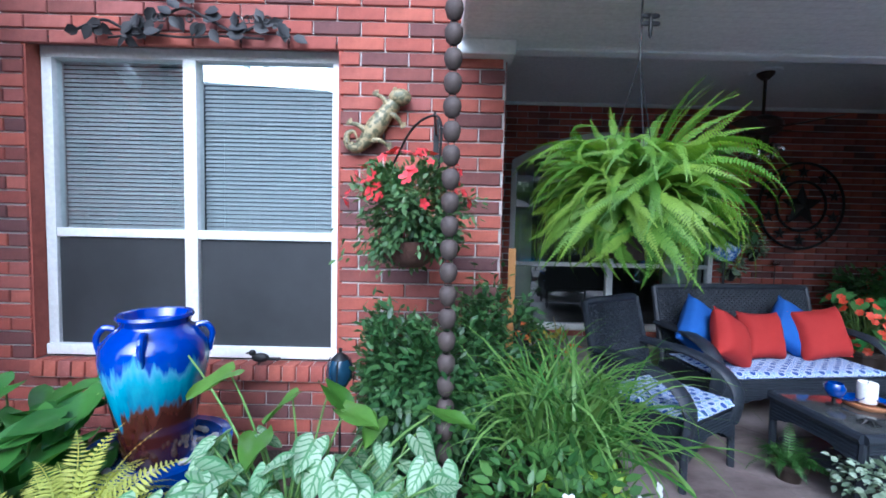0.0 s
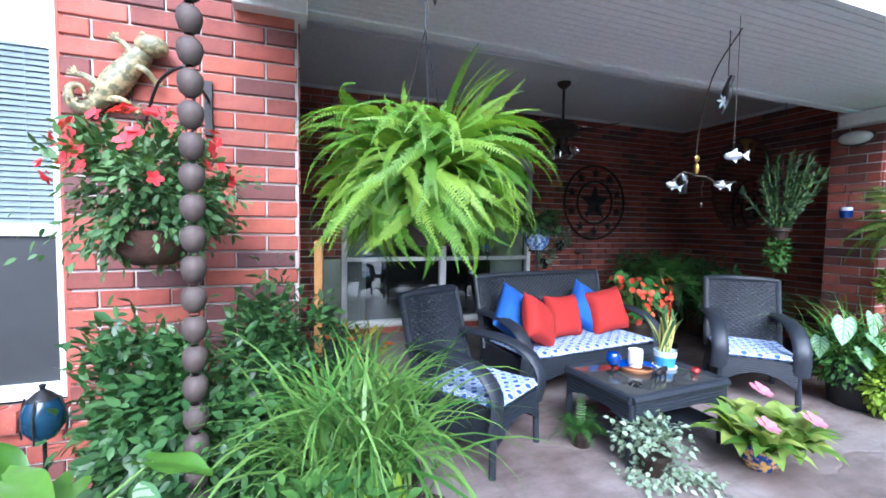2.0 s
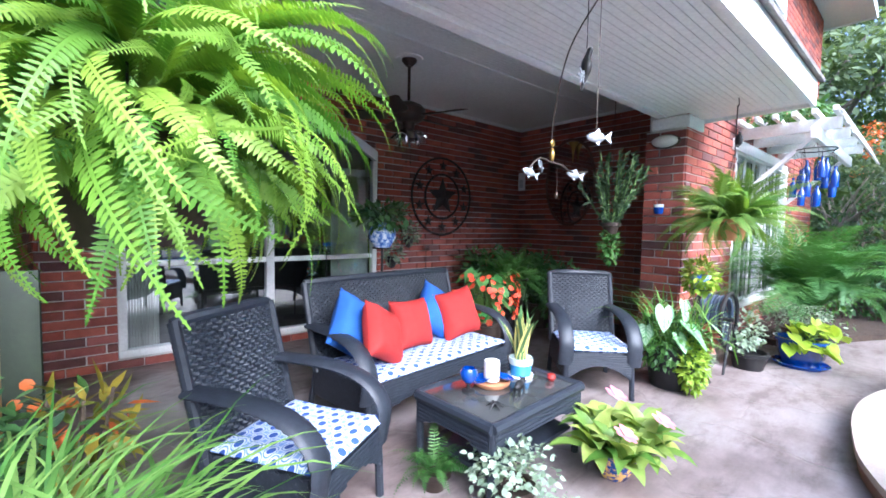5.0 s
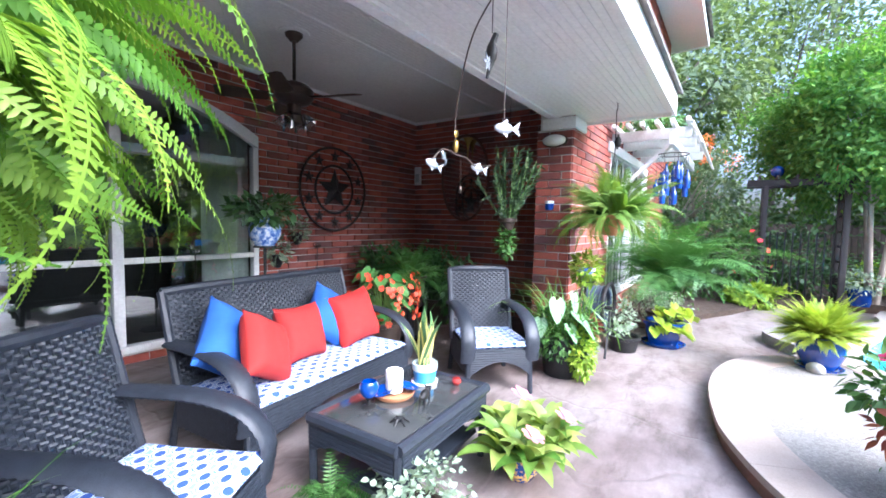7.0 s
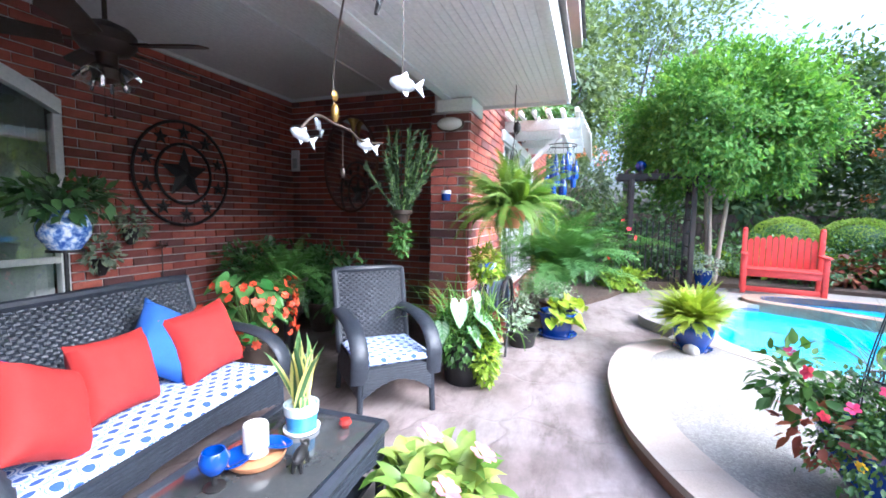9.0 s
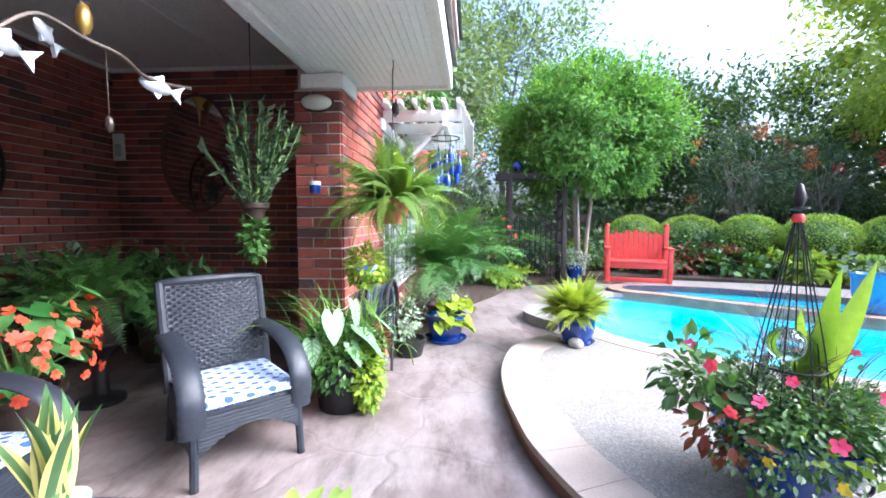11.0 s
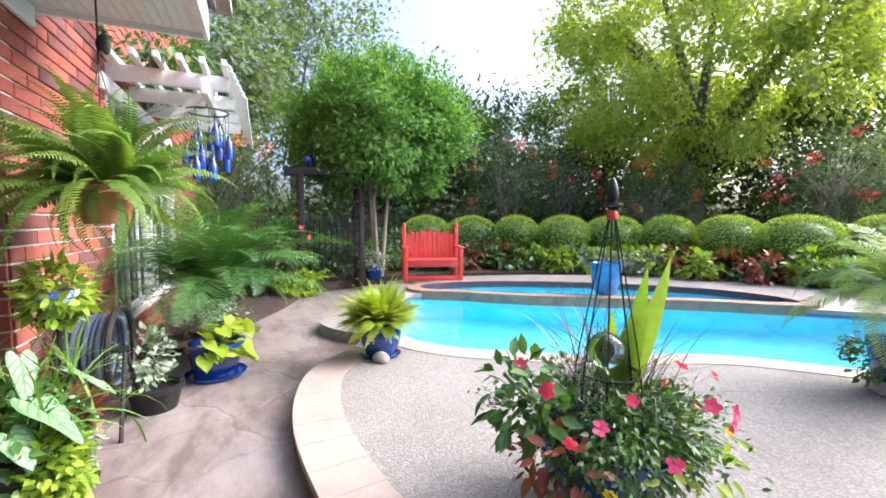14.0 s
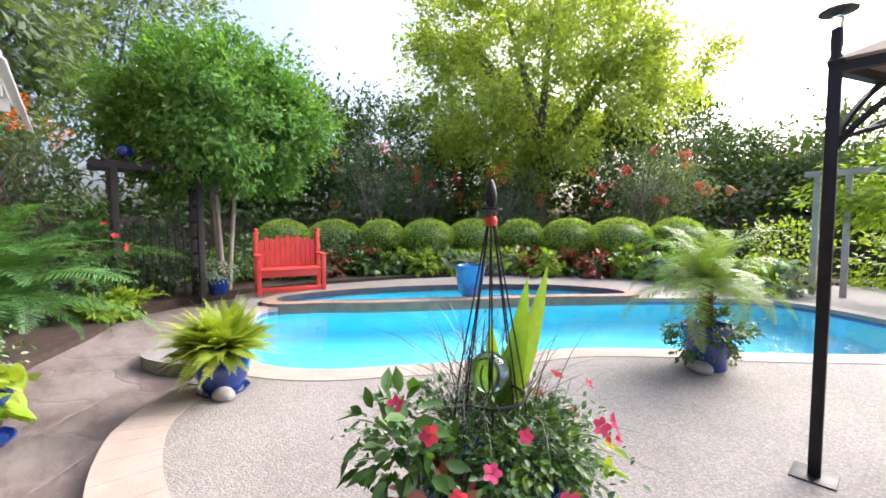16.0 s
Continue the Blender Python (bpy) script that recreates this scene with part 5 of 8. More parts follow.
def flower_mesh(r, petals, material, centre=None):
    s = Shape()
    for k in range(petals):
        s.add([(0, 0, 0), (r * 0.4, r * 0.55, 0.2 * r), (r * 0.2, r, 0.1 * r), (-r * 0.2, r, 0.1 * r), (-r * 0.4, r * 0.55, 0.2 * r)], [(0, 1, 2, 3, 4)], pose(0, 0, 0.002 * k, 0, 0, 360 * k / petals) @ pose(0, 0, 0, 12))
    me = s.mesh("flower")
    me.materials.append(material)
    return me


def flowers(parent, me, spots, rng, name="flower", out=(0, 0, 0)):
    for p in spots:
        d = Vector(p) - Vector(out)
        ob = new(name, me)
        ob.parent = parent
        q = d.to_track_quat("Z", "Y").to_matrix().to_4x4()
        s = rng.uniform(0.75, 1.2)
        ob.matrix_basis = Matrix.Translation(p) @ q @ pose(0, 0, 0, rng.uniform(-30, 30), rng.uniform(-30, 30), rng.uniform(0, 360)) @ Matrix.Diagonal((s, s, s, 1))


def big_leaves(parent, meshes, spots, stalk_from, material_stalk, rng, name="leaf", tilt=(-35, 10)):
    """Large leaves on stalks; each spot is (x, y, z, yaw, scale)."""
    for x, y, z, yaw, s in spots:
        ob = new(name, meshes[rng.randrange(len(meshes))])
        ob.parent = parent
        ob.matrix_basis = pose(x, y, z, 0, 0, yaw) @ pose(0, 0, 0, rng.uniform(*tilt), rng.uniform(-15, 15), 0) @ Matrix.Diagonal((s, s, s, 1))
        b = Vector(stalk_from) + Vector((rng.uniform(-0.05, 0.05), rng.uniform(-0.05, 0.05), 0))
        mid = Vector((b.x * 0.6 + x * 0.4, b.y * 0.6 + y * 0.4, b.z * 0.35 + z * 0.65 + 0.03))
        part("stalk", Shape().tube(bezier(b, mid, (x, y, z), 7), [0.008 - 0.0008 * k for k in range(7)], 6), material_stalk, parent)

# ---- house wall and the bed below it ----
rng0 = random.Random(3)


def weeping(parent, material, n, z, r, seed):
    """Fronds that rise, arch over and hang straight down in a shaggy dome."""
    g, rng, kinds = np.random.default_rng(seed), random.Random(seed), []
    for k in range(16):
        e = -0.6 + 1.85 * k / 15 if k < 15 else 1.45
        tip = -2.0 + 0.6 * (k / 15) ** 2 + rng.uniform(-0.35, 0.35) if k < 15 else 0.4
        me = frond_mesh("frond", 0.41 + 0.08 * k / 15 + rng.uniform(-0.07, 0.07), e - tip, 50, 0.027, g, e, rng.uniform(-0.28, 0.28), 0.42, 0.6, 0.2)
        me.materials.append(material)
        kinds.append(me)
    for i in range(n):
        az, q = 360 * i * 0.618 + rng.uniform(-25, 25), rng.uniform(0.6, 1.08)
        k = min(14, int(15 * (i + 0.5) / n))
        if i % 21 == 0:
            k, q = 15, 0.85
        a = radians(az)
        ob = new("frond", kinds[k])
        ob.parent = parent
        ob.matrix_basis = pose(-r * math.sin(a), r * math.cos(a), z + 0.13 * k / 15, 0, 0, az) @ pose(0, 0, 0, rng.uniform(-10, 14), rng.uniform(-60, 60), 0) @ Matrix.Diagonal((q, q, q, 1))


def hanging_fern(at, pot, rope, label, key, material, n, length, seed, el=(-25, 80), pinna=0.06, pairs=34, droop=1.7, pot_r=0.13, pot_mat=None, hang_z=SOFF):
    t = thing("hanging_fern", at, label, "fern", "hanging ferns")
    part("pot", Shape().lathe(pot_profile(pot_r, pot_r * 0.68, pot), 24), pot_mat or TERRACOTTA, t)
    part("soil", Shape().lathe([(0.0, pot - 0.03), (pot_r - 0.015, pot - 0.035)], 20), SOIL, t)
    z = at.translation.z
    for k in range(3):
        a = 2 * math.pi * k / 3 + 0.4
        part("hanger_wire", Shape().tube([(pot_r * math.cos(a), pot_r * math.sin(a), pot), (0, 0, rope)], 0.0022, 5), BLACK, t)
    part("hook", Shape().tube([(0, 0, rope), (0, 0, hang_z - z - 0.06)], 0.004, 6).tube(spline([(0, 0, hang_z - z - 0.07), (0.03, 0, hang_z - z - 0.05), (0.02, 0, hang_z - z), (0, 0, hang_z - z)], 4), 0.004, 6), BLACK, t)
    if key == "boston":
        weeping(t, material, n, pot - 0.02, pot_r * 0.55, seed)
        return t
    fronds(t, key, material, n, (0, 0, pot - 0.02), el, (0.5, 1.2), seed, 7, pot_r * 0.5, wild=26, roll=60, length=length, droop=droop, pairs=pairs, pinna=pinna, lift=0.25, slim=0.36)
    return t


fern = hanging_fern(pose(1.40, 2.39, 1.24), 0.2, 0.75, "lush bright green hanging Boston fern", "boston", FERN_GREEN, 470, 0.42, 4, (-30, 96), 0.030, 62, 2.0, 0.15, BRONZE)
# painted plank and a croton in the porch opening beside the pier
PLANK = surface("tan_plank", (0.40, 0.19, 0.05), (0.55, 0.30, 0.10), 0.7, 6, 60, 0.3)
plank = thing("painted_plank", pose(1.07, 3.29, 0, 0, 0, -8), "tan wooden plank with a dark face and orange flowers", "garden decor")
part("edge", Shape().box((0.0, -0.012, 0.0), (0.045, 0.03, 1.22), bevel=0.006), PLANK, plank)
part("face", Shape().box((0.046, 0.0, 0.0), (0.14, 0.022, 1.12), bevel=0.003), surface("dark_green_paint", (0.012, 0.02, 0.012), (0.03, 0.045, 0.02), 0.6, 7, 60, 0.2), plank, "dark green painted face")
for x, z in ((0.075, 0.70), (0.105, 0.76), (0.12, 0.68)):
    part("painted_flower", Shape().lathe([(0.0, 0.003), (0.016, 0.002), (0.02, 0.0)], 7, pose(x, -0.001, z, 90)), ORANGE_PETAL, plank)
CROTON = leafy("croton_leaf", (0.06, 0.14, 0.02), (0.45, 0.32, 0.03), 0.4, 0.3)
crot = thing("croton_plant", pose(1.30, 3.24, 0) @ Matrix.Diagonal((0.85, 0.85, 0.95, 1)), "croton with yellow and red leaves in a pot", "plant")
part("pot", Shape().lathe(pot_profile(0.13, 0.1, 0.3), 22), BRONZE, crot)
gq = np.random.default_rng(23)
foliage("leaf_mass", ball_leaves(gq, 90, (0, 0, 0.60), (0.14, 0.13, 0.2), 0.11, shell=0.2, slim=0.38), CROTON, crot)["kind"] = "stuff"
foliage("red_leaf_mass", ball_leaves(gq, 12, (0.03, 0, 0.66), (0.12, 0.12, 0.14), 0.1, shell=0.3, slim=0.38), ORANGE_PETAL, crot)["kind"] = "stuff"
for k in range(4):
    part("stem", Shape().tube(bezier((0, 0, 0.27), (0.04 * math.cos(k * 1.6), 0.04 * math.sin(k * 1.6), 0.45), (0.1 * math.cos(k * 1.6), 0.1 * math.sin(k * 1.6), 0.75), 6), 0.007, 6), WOODY, crot)
# small dark ornament on the fern's hook
orn = thing("hook_ornament", pose(1.43, 2.38, 2.12), "dark metal dragonfly on the fern hook", "ornament")
s = Shape().ball((0, 0, 0), (0.009, 0.009, 0.05), 8)
for a in (50, 130, 220, 320):
    s.ball((0.022 * math.cos(radians(a)), 0, 0.02 + 0.02 * math.sin(radians(a))), (0.022, 0.004, 0.011), 8)
part("figure", s, BLACK, orn)

# grassy plant with white flowers below
grass = thing("grassy_plant", pose(1.17, 2.42, 0.06), "large arching grassy plant in a dark tub", "plant")
part("tub", Shape().lathe(pot_profile(0.22, 0.17, 0.36), 24), BRONZE, grass)
g = np.random.default_rng(21)
foliage("grass_tuft", blades(g, 430, 0.76, 0.017, (45, 89), (1.1, 2.9), 0.10), GRASS_LEAF, grass, at=pose(0, 0, 0.33))["kind"] = "stuff"
imp = thing("white_impatiens", pose(1.02, 1.98, 0.26), "low impatiens with white and magenta flowers", "flowers")
part("tub", Shape().lathe(pot_profile(0.17, 0.13, 0.28), 22, pose(0, 0, -0.2)), BRONZE, imp)
foliage("leaf_mass", ball_leaves(g, 900, (0, 0, 0.22), (0.27, 0.2, 0.2), 0.05, shell=0.3), GREEN_LEAF, imp)["kind"] = "stuff"
foliage("lime_leaf_mass", ball_leaves(g, 120, (0.12, 0.02, 0.2), (0.2, 0.16, 0.15), 0.05, shell=0.3), LIME_LEAF, imp)["kind"] = "stuff"
wf, mf = flower_mesh(0.022, 5, WHITE_PETAL), flower_mesh(0.022, 5, PINK_PETAL)
flowers(imp, wf, [(rng0.uniform(-0.25, 0.25), rng0.uniform(-0.27, -0.15), rng0.uniform(0.18, 0.42)) for _ in range(22)], rng0, out=(0, 0.3, 0.1))
flowers(imp, mf, [(rng0.uniform(-0.1, 0.25), rng0.uniform(-0.27, -0.16), rng0.uniform(0.18, 0.35)) for _ in range(7)], rng0, out=(0, 0.3, 0.1))


def shrub(name, m, radius, leaf, n, mat_, label, category="shrub", seed=1, lumps=40, lump_r=0.28, stems=5, group="", shell=0.4, slim=0.55, base=0.0):
    t = thing(name, m, label, category, group)
    r = np.random.default_rng(seed)
    rx, ry, rz = radius
    foliage("crown", ball_leaves(r, n, (0, 0, base + rz), radius, leaf, lumps=lumps, lump_r=lump_r, shell=shell, slim=slim), mat_, t)
    for k in range(stems):
        a = 2 * math.pi * k / stems
        part("stem", Shape().tube(bezier((0.03 * math.cos(a), 0.03 * math.sin(a), 0), (rx * 0.3 * math.cos(a), ry * 0.3 * math.sin(a), (base + rz) * 0.5), (rx * 0.6 * math.cos(a + 0.4), ry * 0.6 * math.sin(a + 0.4), base + rz * 1.1), 6), [0.014, 0.013, 0.011, 0.009, 0.007, 0.004], 6), WOODY, t)
    return t


bush = shrub("rounded_bush", pose(0.62, 2.70, 0.06), (0.35, 0.32, 0.47), 0.046, 9500, BUSH_LEAF, "dense dark green rounded bush by the wall", seed=7, lumps=70, lump_r=0.22)
shrub("rounded_bush", pose(0.9, 2.86, 0.06), (0.28, 0.22, 0.50), 0.046, 4500, BUSH_LEAF, "dense dark green rounded bush by the wall", seed=8, lumps=40, lump_r=0.25)

# wall basket with red flowers on a bracket
BASKET_LEAF = leafy("impatiens_leaf", (0.05, 0.12, 0.04), (0.16, 0.27, 0.10), 0.45, 0.3)
bask = thing("flower_basket", pose(0.52, 2.62, 1.14), "wall basket of red impatiens on a black bracket", "flower basket")
COIR = surface("coir_liner", (0.05, 0.022, 0.018), (0.11, 0.05, 0.035), 0.95, 14, 90, 0.9)
part("liner", Shape().lathe([(0.0, 0.02), (0.06, 0.025), (0.12, 0.07), (0.14, 0.14), (0.13, 0.14), (0.0, 0.12)], 22), COIR, bask)
foliage("leaf_mass", ball_leaves(g, 4200, (0, 0, 0.27), (0.28, 0.24, 0.21), 0.036, lumps=60, lump_r=0.25, shell=0.3), BASKET_LEAF, bask)["kind"] = "stuff"
rf = flower_mesh(0.026, 5, RED_PETAL)
flowers(bask, rf, [(0.27 * math.cos(a) * math.cos(e), 0.24 * math.sin(a) * math.cos(e), 0.31 + 0.22 * math.sin(e)) for a, e in [(rng0.uniform(math.pi, 2 * math.pi), rng0.uniform(-0.1, 1.35)) for _ in range(34)]], rng0, out=(0, 0, 0.25))
part("bracket", Shape().tube(spline([(-0.18, 0.43, 0.42), (-0.1, 0.3, 0.55), (0.0, 0.1, 0.66), (0.1, 0.0, 0.69), (0.13, -0.02, 0.62), (0.12, 0, 0.45)], 6), 0.006, 6), BLACK, bask)
part("bracket_bar", Shape().tube([(0.1, 0.44, 0.70), (0.1, 0.0, 0.70)], 0.007, 6).box((0.085, 0.42, 0.55), (0.115, 0.445, 0.78)), BLACK, bask)
for k in range(3):
    a = 2 * math.pi * k / 3
    part("basket_chain", Shape().tube([(0.17 * math.cos(a), 0.17 * math.sin(a), 0.14), (0.12, 0, 0.46)], 0.002, 4), BLACK, bask)


# ceramic lizard on the wall
def lizard(m):
    s = Shape()
    body = spline([(0.10, 0, 0.13), (0.055, 0, 0.075), (0.0, 0, 0.0), (-0.05, 0, -0.07), (-0.10, 0, -0.115), (-0.15, 0, -0.10), (-0.155, 0, -0.045), (-0.12, 0, -0.03), (-0.105, 0, -0.06)], 4)
    rad = [0.026, 0.03, 0.034, 0.033, 0.032, 0.034, 0.037, 0.039, 0.04, 0.039, 0.037, 0.034, 0.031, 0.028, 0.025, 0.023, 0.021, 0.019, 0.018, 0.016, 0.015, 0.014, 0.013, 0.012, 0.011, 0.010, 0.009, 0.008, 0.007, 0.006, 0.005, 0.004, 0.004]
    s.tube(body, [1.35 * q for q in rad[:len(body)]], 10, flat=1.0)
    s.ball((0.125, -0.012, 0.15), (0.062, 0.045, 0.044), 14)
    for x, z in ((0.10, 0.185), (0.155, 0.165)):
        s.ball((x, -0.035, z), 0.012, 8)
    for (x, z), (ex, ez) in (((0.06, 0.09), (0.005, 0.16)), ((0.06, 0.06), (0.13, 0.015)), ((-0.045, -0.05), (-0.13, 0.01)), ((-0.03, -0.08), (0.055, -0.10))):
        s.tube(bezier((x, -0.01, z), ((x + ex) / 2 + 0.02, -0.05, (z + ez) / 2 + 0.02), (ex, -0.005, ez), 6), [0.017, 0.016, 0.014, 0.012, 0.011, 0.01], 8)
        for k in range(4):
            a = math.atan2(ez - z, ex - x) + (k - 1.5) * 0.5
            s.tube([(ex, -0.005, ez), (ex + 0.03 * math.cos(a), -0.005, ez + 0.03 * math.sin(a))], [0.007, 0.005], 6)
    for k in range(9):
        p = body[min(2 + 2 * k, len(body) - 1)]
        s.ball((p[0] - 0.02, -0.03, p[2] + 0.02), 0.009, 6)
    ob = part("lizard_ornament", s, surface("gold_green_glaze", (0.40, 0.32, 0.17), (0.13, 0.13, 0.07), 0.5, 34, 90, 0.6, 0.05, coat=0.1, spread=0.06))
    ob.matrix_basis = m
    tagged(ob, "glazed ceramic lizard on the brick wall", "wall ornament")


lizard(pose(0.30, WALL_Y - 0.05, 1.87))

# iron vine scroll above the window
vine = thing("vine_wall_art", pose(-0.72, WALL_Y - 0.045, 2.36), "dark iron leaf scroll above the window", "wall art")
main = spline([(-0.56, 0, -0.02), (-0.42, 0, 0.03), (-0.28, 0, -0.02), (-0.12, 0, 0.05), (0.0, 0, 0.10), (0.12, 0, 0.05), (0.28, 0, -0.02), (0.42, 0, 0.03), (0.56, 0, 0.0)], 6)
part("stem", Shape().tube(main, 0.008, 6), BLACK, vine)
part("lower_bar", Shape().tube(spline([(-0.40, 0, -0.06), (-0.2, 0, -0.04), (0, 0, -0.05), (0.2, 0, -0.04), (0.42, 0, -0.05)], 6), 0.006, 6), BLACK, vine)
lf = np_mesh("iron_leaf", *leaf_arrays(np.zeros((1, 3)), np.array([[1.0, 0, 0.0]]), np.array([[0, -1.0, 0.0]]), 0.085, 0.065))
lf.materials.append(BLACK)
for k in range(46):
    p = main[rng0.randrange(len(main))]
    hgt = 0.10 * max(0.15, 1 - abs(p[0]) / 0.5)
    part("iron_leaf", lf, BLACK, vine, at=pose(p[0] + rng0.uniform(-0.03, 0.03), -0.012 + rng0.uniform(-0.01, 0.01), p[2] + rng0.uniform(-0.05, hgt), 0, rng0.uniform(0, 360), 0) @ pose(0, 0, 0, rng0.uniform(-30, 30)))
for k in range(8):
    x = rng0.uniform(-0.5, 0.5)
    part("curl", Shape().tube([(x + 0.03 * (1 - q / 14) * math.cos(q * 0.7), -0.01, 0.04 + 0.03 * (1 - q / 14) * math.sin(q * 0.7)) for q in range(12)], 0.004, 5), BLACK, vine)

# rain chain of cups from the eave
chain = thing("rain_chain", pose(0.69, 2.35, 0.06), "brown iron rain chain of round cups", "rain chain")
CHAIN_IRON = surface("chain_iron", (0.055, 0.04, 0.036), (0.12, 0.092, 0.082), 0.7, 14, 90, 0.4, 0.3)
cupm = Shape().lathe([(0.012, -0.045), (0.03, -0.03), (0.038, 0.0), (0.036, 0.022), (0.026, 0.036), (0.014, 0.042)], 14).mesh("cup")
cupm.materials.append(CHAIN_IRON)
for k in range(29):
    part("cup", cupm, CHAIN_IRON, chain, at=pose(0, 0, 0.05 + k * 0.0885) @ Matrix.Diagonal((0.92, 0.92, 0.9, 1)))
for q in (-0.012, 0.012):
    part("link_wire", Shape().tube([(q, 0, 0.0), (q, 0, 2.62)], 0.0025, 5), CHAIN_IRON, chain)

# glazed urn fountain in a blue basin
def urn_skin():
    m, n, l, b = _base("drip_glaze", 0.14)
    tc = n.new("ShaderNodeTexCoord").outputs["Object"]
    sep = n.new("ShaderNodeSeparateXYZ")
    l.new(tc, sep.inputs[0])
    mp = n.new("ShaderNodeMapping")
    mp.inputs["Scale"].default_value = (11, 11, 1.6)
    l.new(tc, mp.inputs["Vector"])
    drip = _noise(n, l, mp.outputs[0], 1.0, 3)
    k = n.new("ShaderNodeMath")
    k.operation = "MULTIPLY_ADD"
    l.new(drip, k.inputs[0])
    k.inputs[1].default_value = -0.42
    l.new(sep.outputs[2], k.inputs[2])
    col = _ramp(n, l, k.outputs[0], [(0.0, (0.055, 0.012, 0.008)), (0.045, (0.09, 0.025, 0.015)), (0.075, (0.03, 0.19, 0.32)), (0.17, (0.05, 0.33, 0.46)), (0.215, (0.12, 0.36, 0.55)), (0.25, (0.008, 0.05, 0.36)), (0.5, (0.006, 0.03, 0.30))])
    l.new(_mix(n, l, col, _ramp(n, l, _noise(n, l, tc, 30, 3), [(0.3, (0.7, 0.75, 0.8)), (0.7, (1, 1, 1))]), 0.6, "MULTIPLY"), b.inputs["Base Color"])
    b.inputs["Coat Weight"].default_value, b.inputs["Coat Roughness"].default_value = 0.8, 0.06
    return m


URN = urn_skin()
urn = thing("urn_fountain", pose(-0.53, 2.5, 0.33) @ Matrix.Diagonal((0.85, 0.85, 0.97, 1)), "tall drip glazed urn in blue and brown", "urn")
part("body", Shape().lathe([(0.0, 0.0), (0.13, 0.0), (0.145, 0.03), (0.165, 0.14), (0.195, 0.28), (0.225, 0.40), (0.235, 0.47), (0.225, 0.53), (0.185, 0.575), (0.15, 0.595), (0.145, 0.605), (0.155, 0.625), (0.165, 0.635), (0.16, 0.648), (0.14, 0.645), (0.125, 0.61), (0.10, 0.60), (0.0, 0.597)], 48), URN, urn)
for a in (200, 290, 20, 110):
    c, sn = math.cos(radians(a)), math.sin(radians(a))
    part("handle", Shape().tube(spline([(0.17 * c, 0.17 * sn, 0.585), (0.215 * c, 0.215 * sn, 0.59), (0.245 * c, 0.245 * sn, 0.55), (0.235 * c, 0.235 * sn, 0.495), (0.228 * c, 0.228 * sn, 0.47)], 5), 0.014, 8), URN, urn)
basin = thing("fountain_basin", pose(-0.53, 2.5, 0.06), "cobalt glazed basin with pebbles below the urn", "basin")
part("bowl", Shape().lathe([(0.0, 0.0), (0.17, 0.0), (0.19, 0.02), (0.225, 0.15), (0.25, 0.27), (0.285, 0.285), (0.285, 0.325), (0.245, 0.325), (0.225, 0.28), (0.0, 0.275)], 44), COBALT, basin)
pm = [Shape().ball((0, 0, 0), (0.02, 0.015, 0.011), 8).mesh("pebble") for _ in range(1)]
pm[0].materials.append(STONE)
for k in range(70):
    a, r = rng0.uniform(0, 6.28), rng0.uniform(0.15, 0.235)
    part("pebble", pm[0], STONE, basin, at=pose(r * math.cos(a), r * math.sin(a), 0.285 + rng0.uniform(0, 0.012), rng0.uniform(-20, 20), 0, rng0.uniform(0, 180)))

# crow on the sill, lantern on a rod
def crow_figure(m):
    s = Shape().ball((0, 0, 0.04), (0.05, 0.024, 0.026), 14)
    s.ball((-0.045, 0, 0.066), (0.02, 0.016, 0.018), 10)
    s.tube([(-0.06, 0, 0.066), (-0.082, 0, 0.062)], [0.007, 0.002], 6)
    s.prism([(0.03, -0.014), (0.105, -0.02), (0.105, 0.02), (0.03, 0.014)], 0.03, 0.038)
    for y in (-0.01, 0.01):
        s.tube([(-0.005, y, 0.02), (-0.008, y, 0.0)], 0.003, 5)
    ob = part("crow_figurine", s, BLACK)
    ob.matrix_basis = m
    tagged(ob, "small black crow figurine on the window sill", "figurine")


crow_figure(pose(-0.33, 3.04, 0.555))
lan = thing("garden_lantern", pose(0.22, 2.60, 0.06), "dark blue glass lantern on an iron stake", "lantern")
part("stake", Shape().tube([(0, 0, -0.05), (0, 0, 0.56)], 0.006, 6), BLACK, lan)
part("globe", Shape().lathe([(0.0, 0.55), (0.03, 0.56), (0.055, 0.60), (0.055, 0.65), (0.035, 0.69), (0.0, 0.70)], 18), surface("dark_blue_glass", (0.01, 0.03, 0.06), (0.02, 0.06, 0.11), 0.12, 12, 60, 0.05, coat=0.6), lan)
part("cap", Shape().lathe([(0.04, 0.685), (0.02, 0.705), (0.006, 0.715), (0.01, 0.73), (0.0, 0.735)], 14), BLACK, lan)
for k in range(4):
    a = k * math.pi / 2
    part("cage_bar", Shape().tube([(0.057 * math.cos(a), 0.057 * math.sin(a), 0.56), (0.062 * math.cos(a), 0.062 * math.sin(a), 0.62), (0.045 * math.cos(a), 0.045 * math.sin(a), 0.69)], 0.003, 5), BLACK, lan)

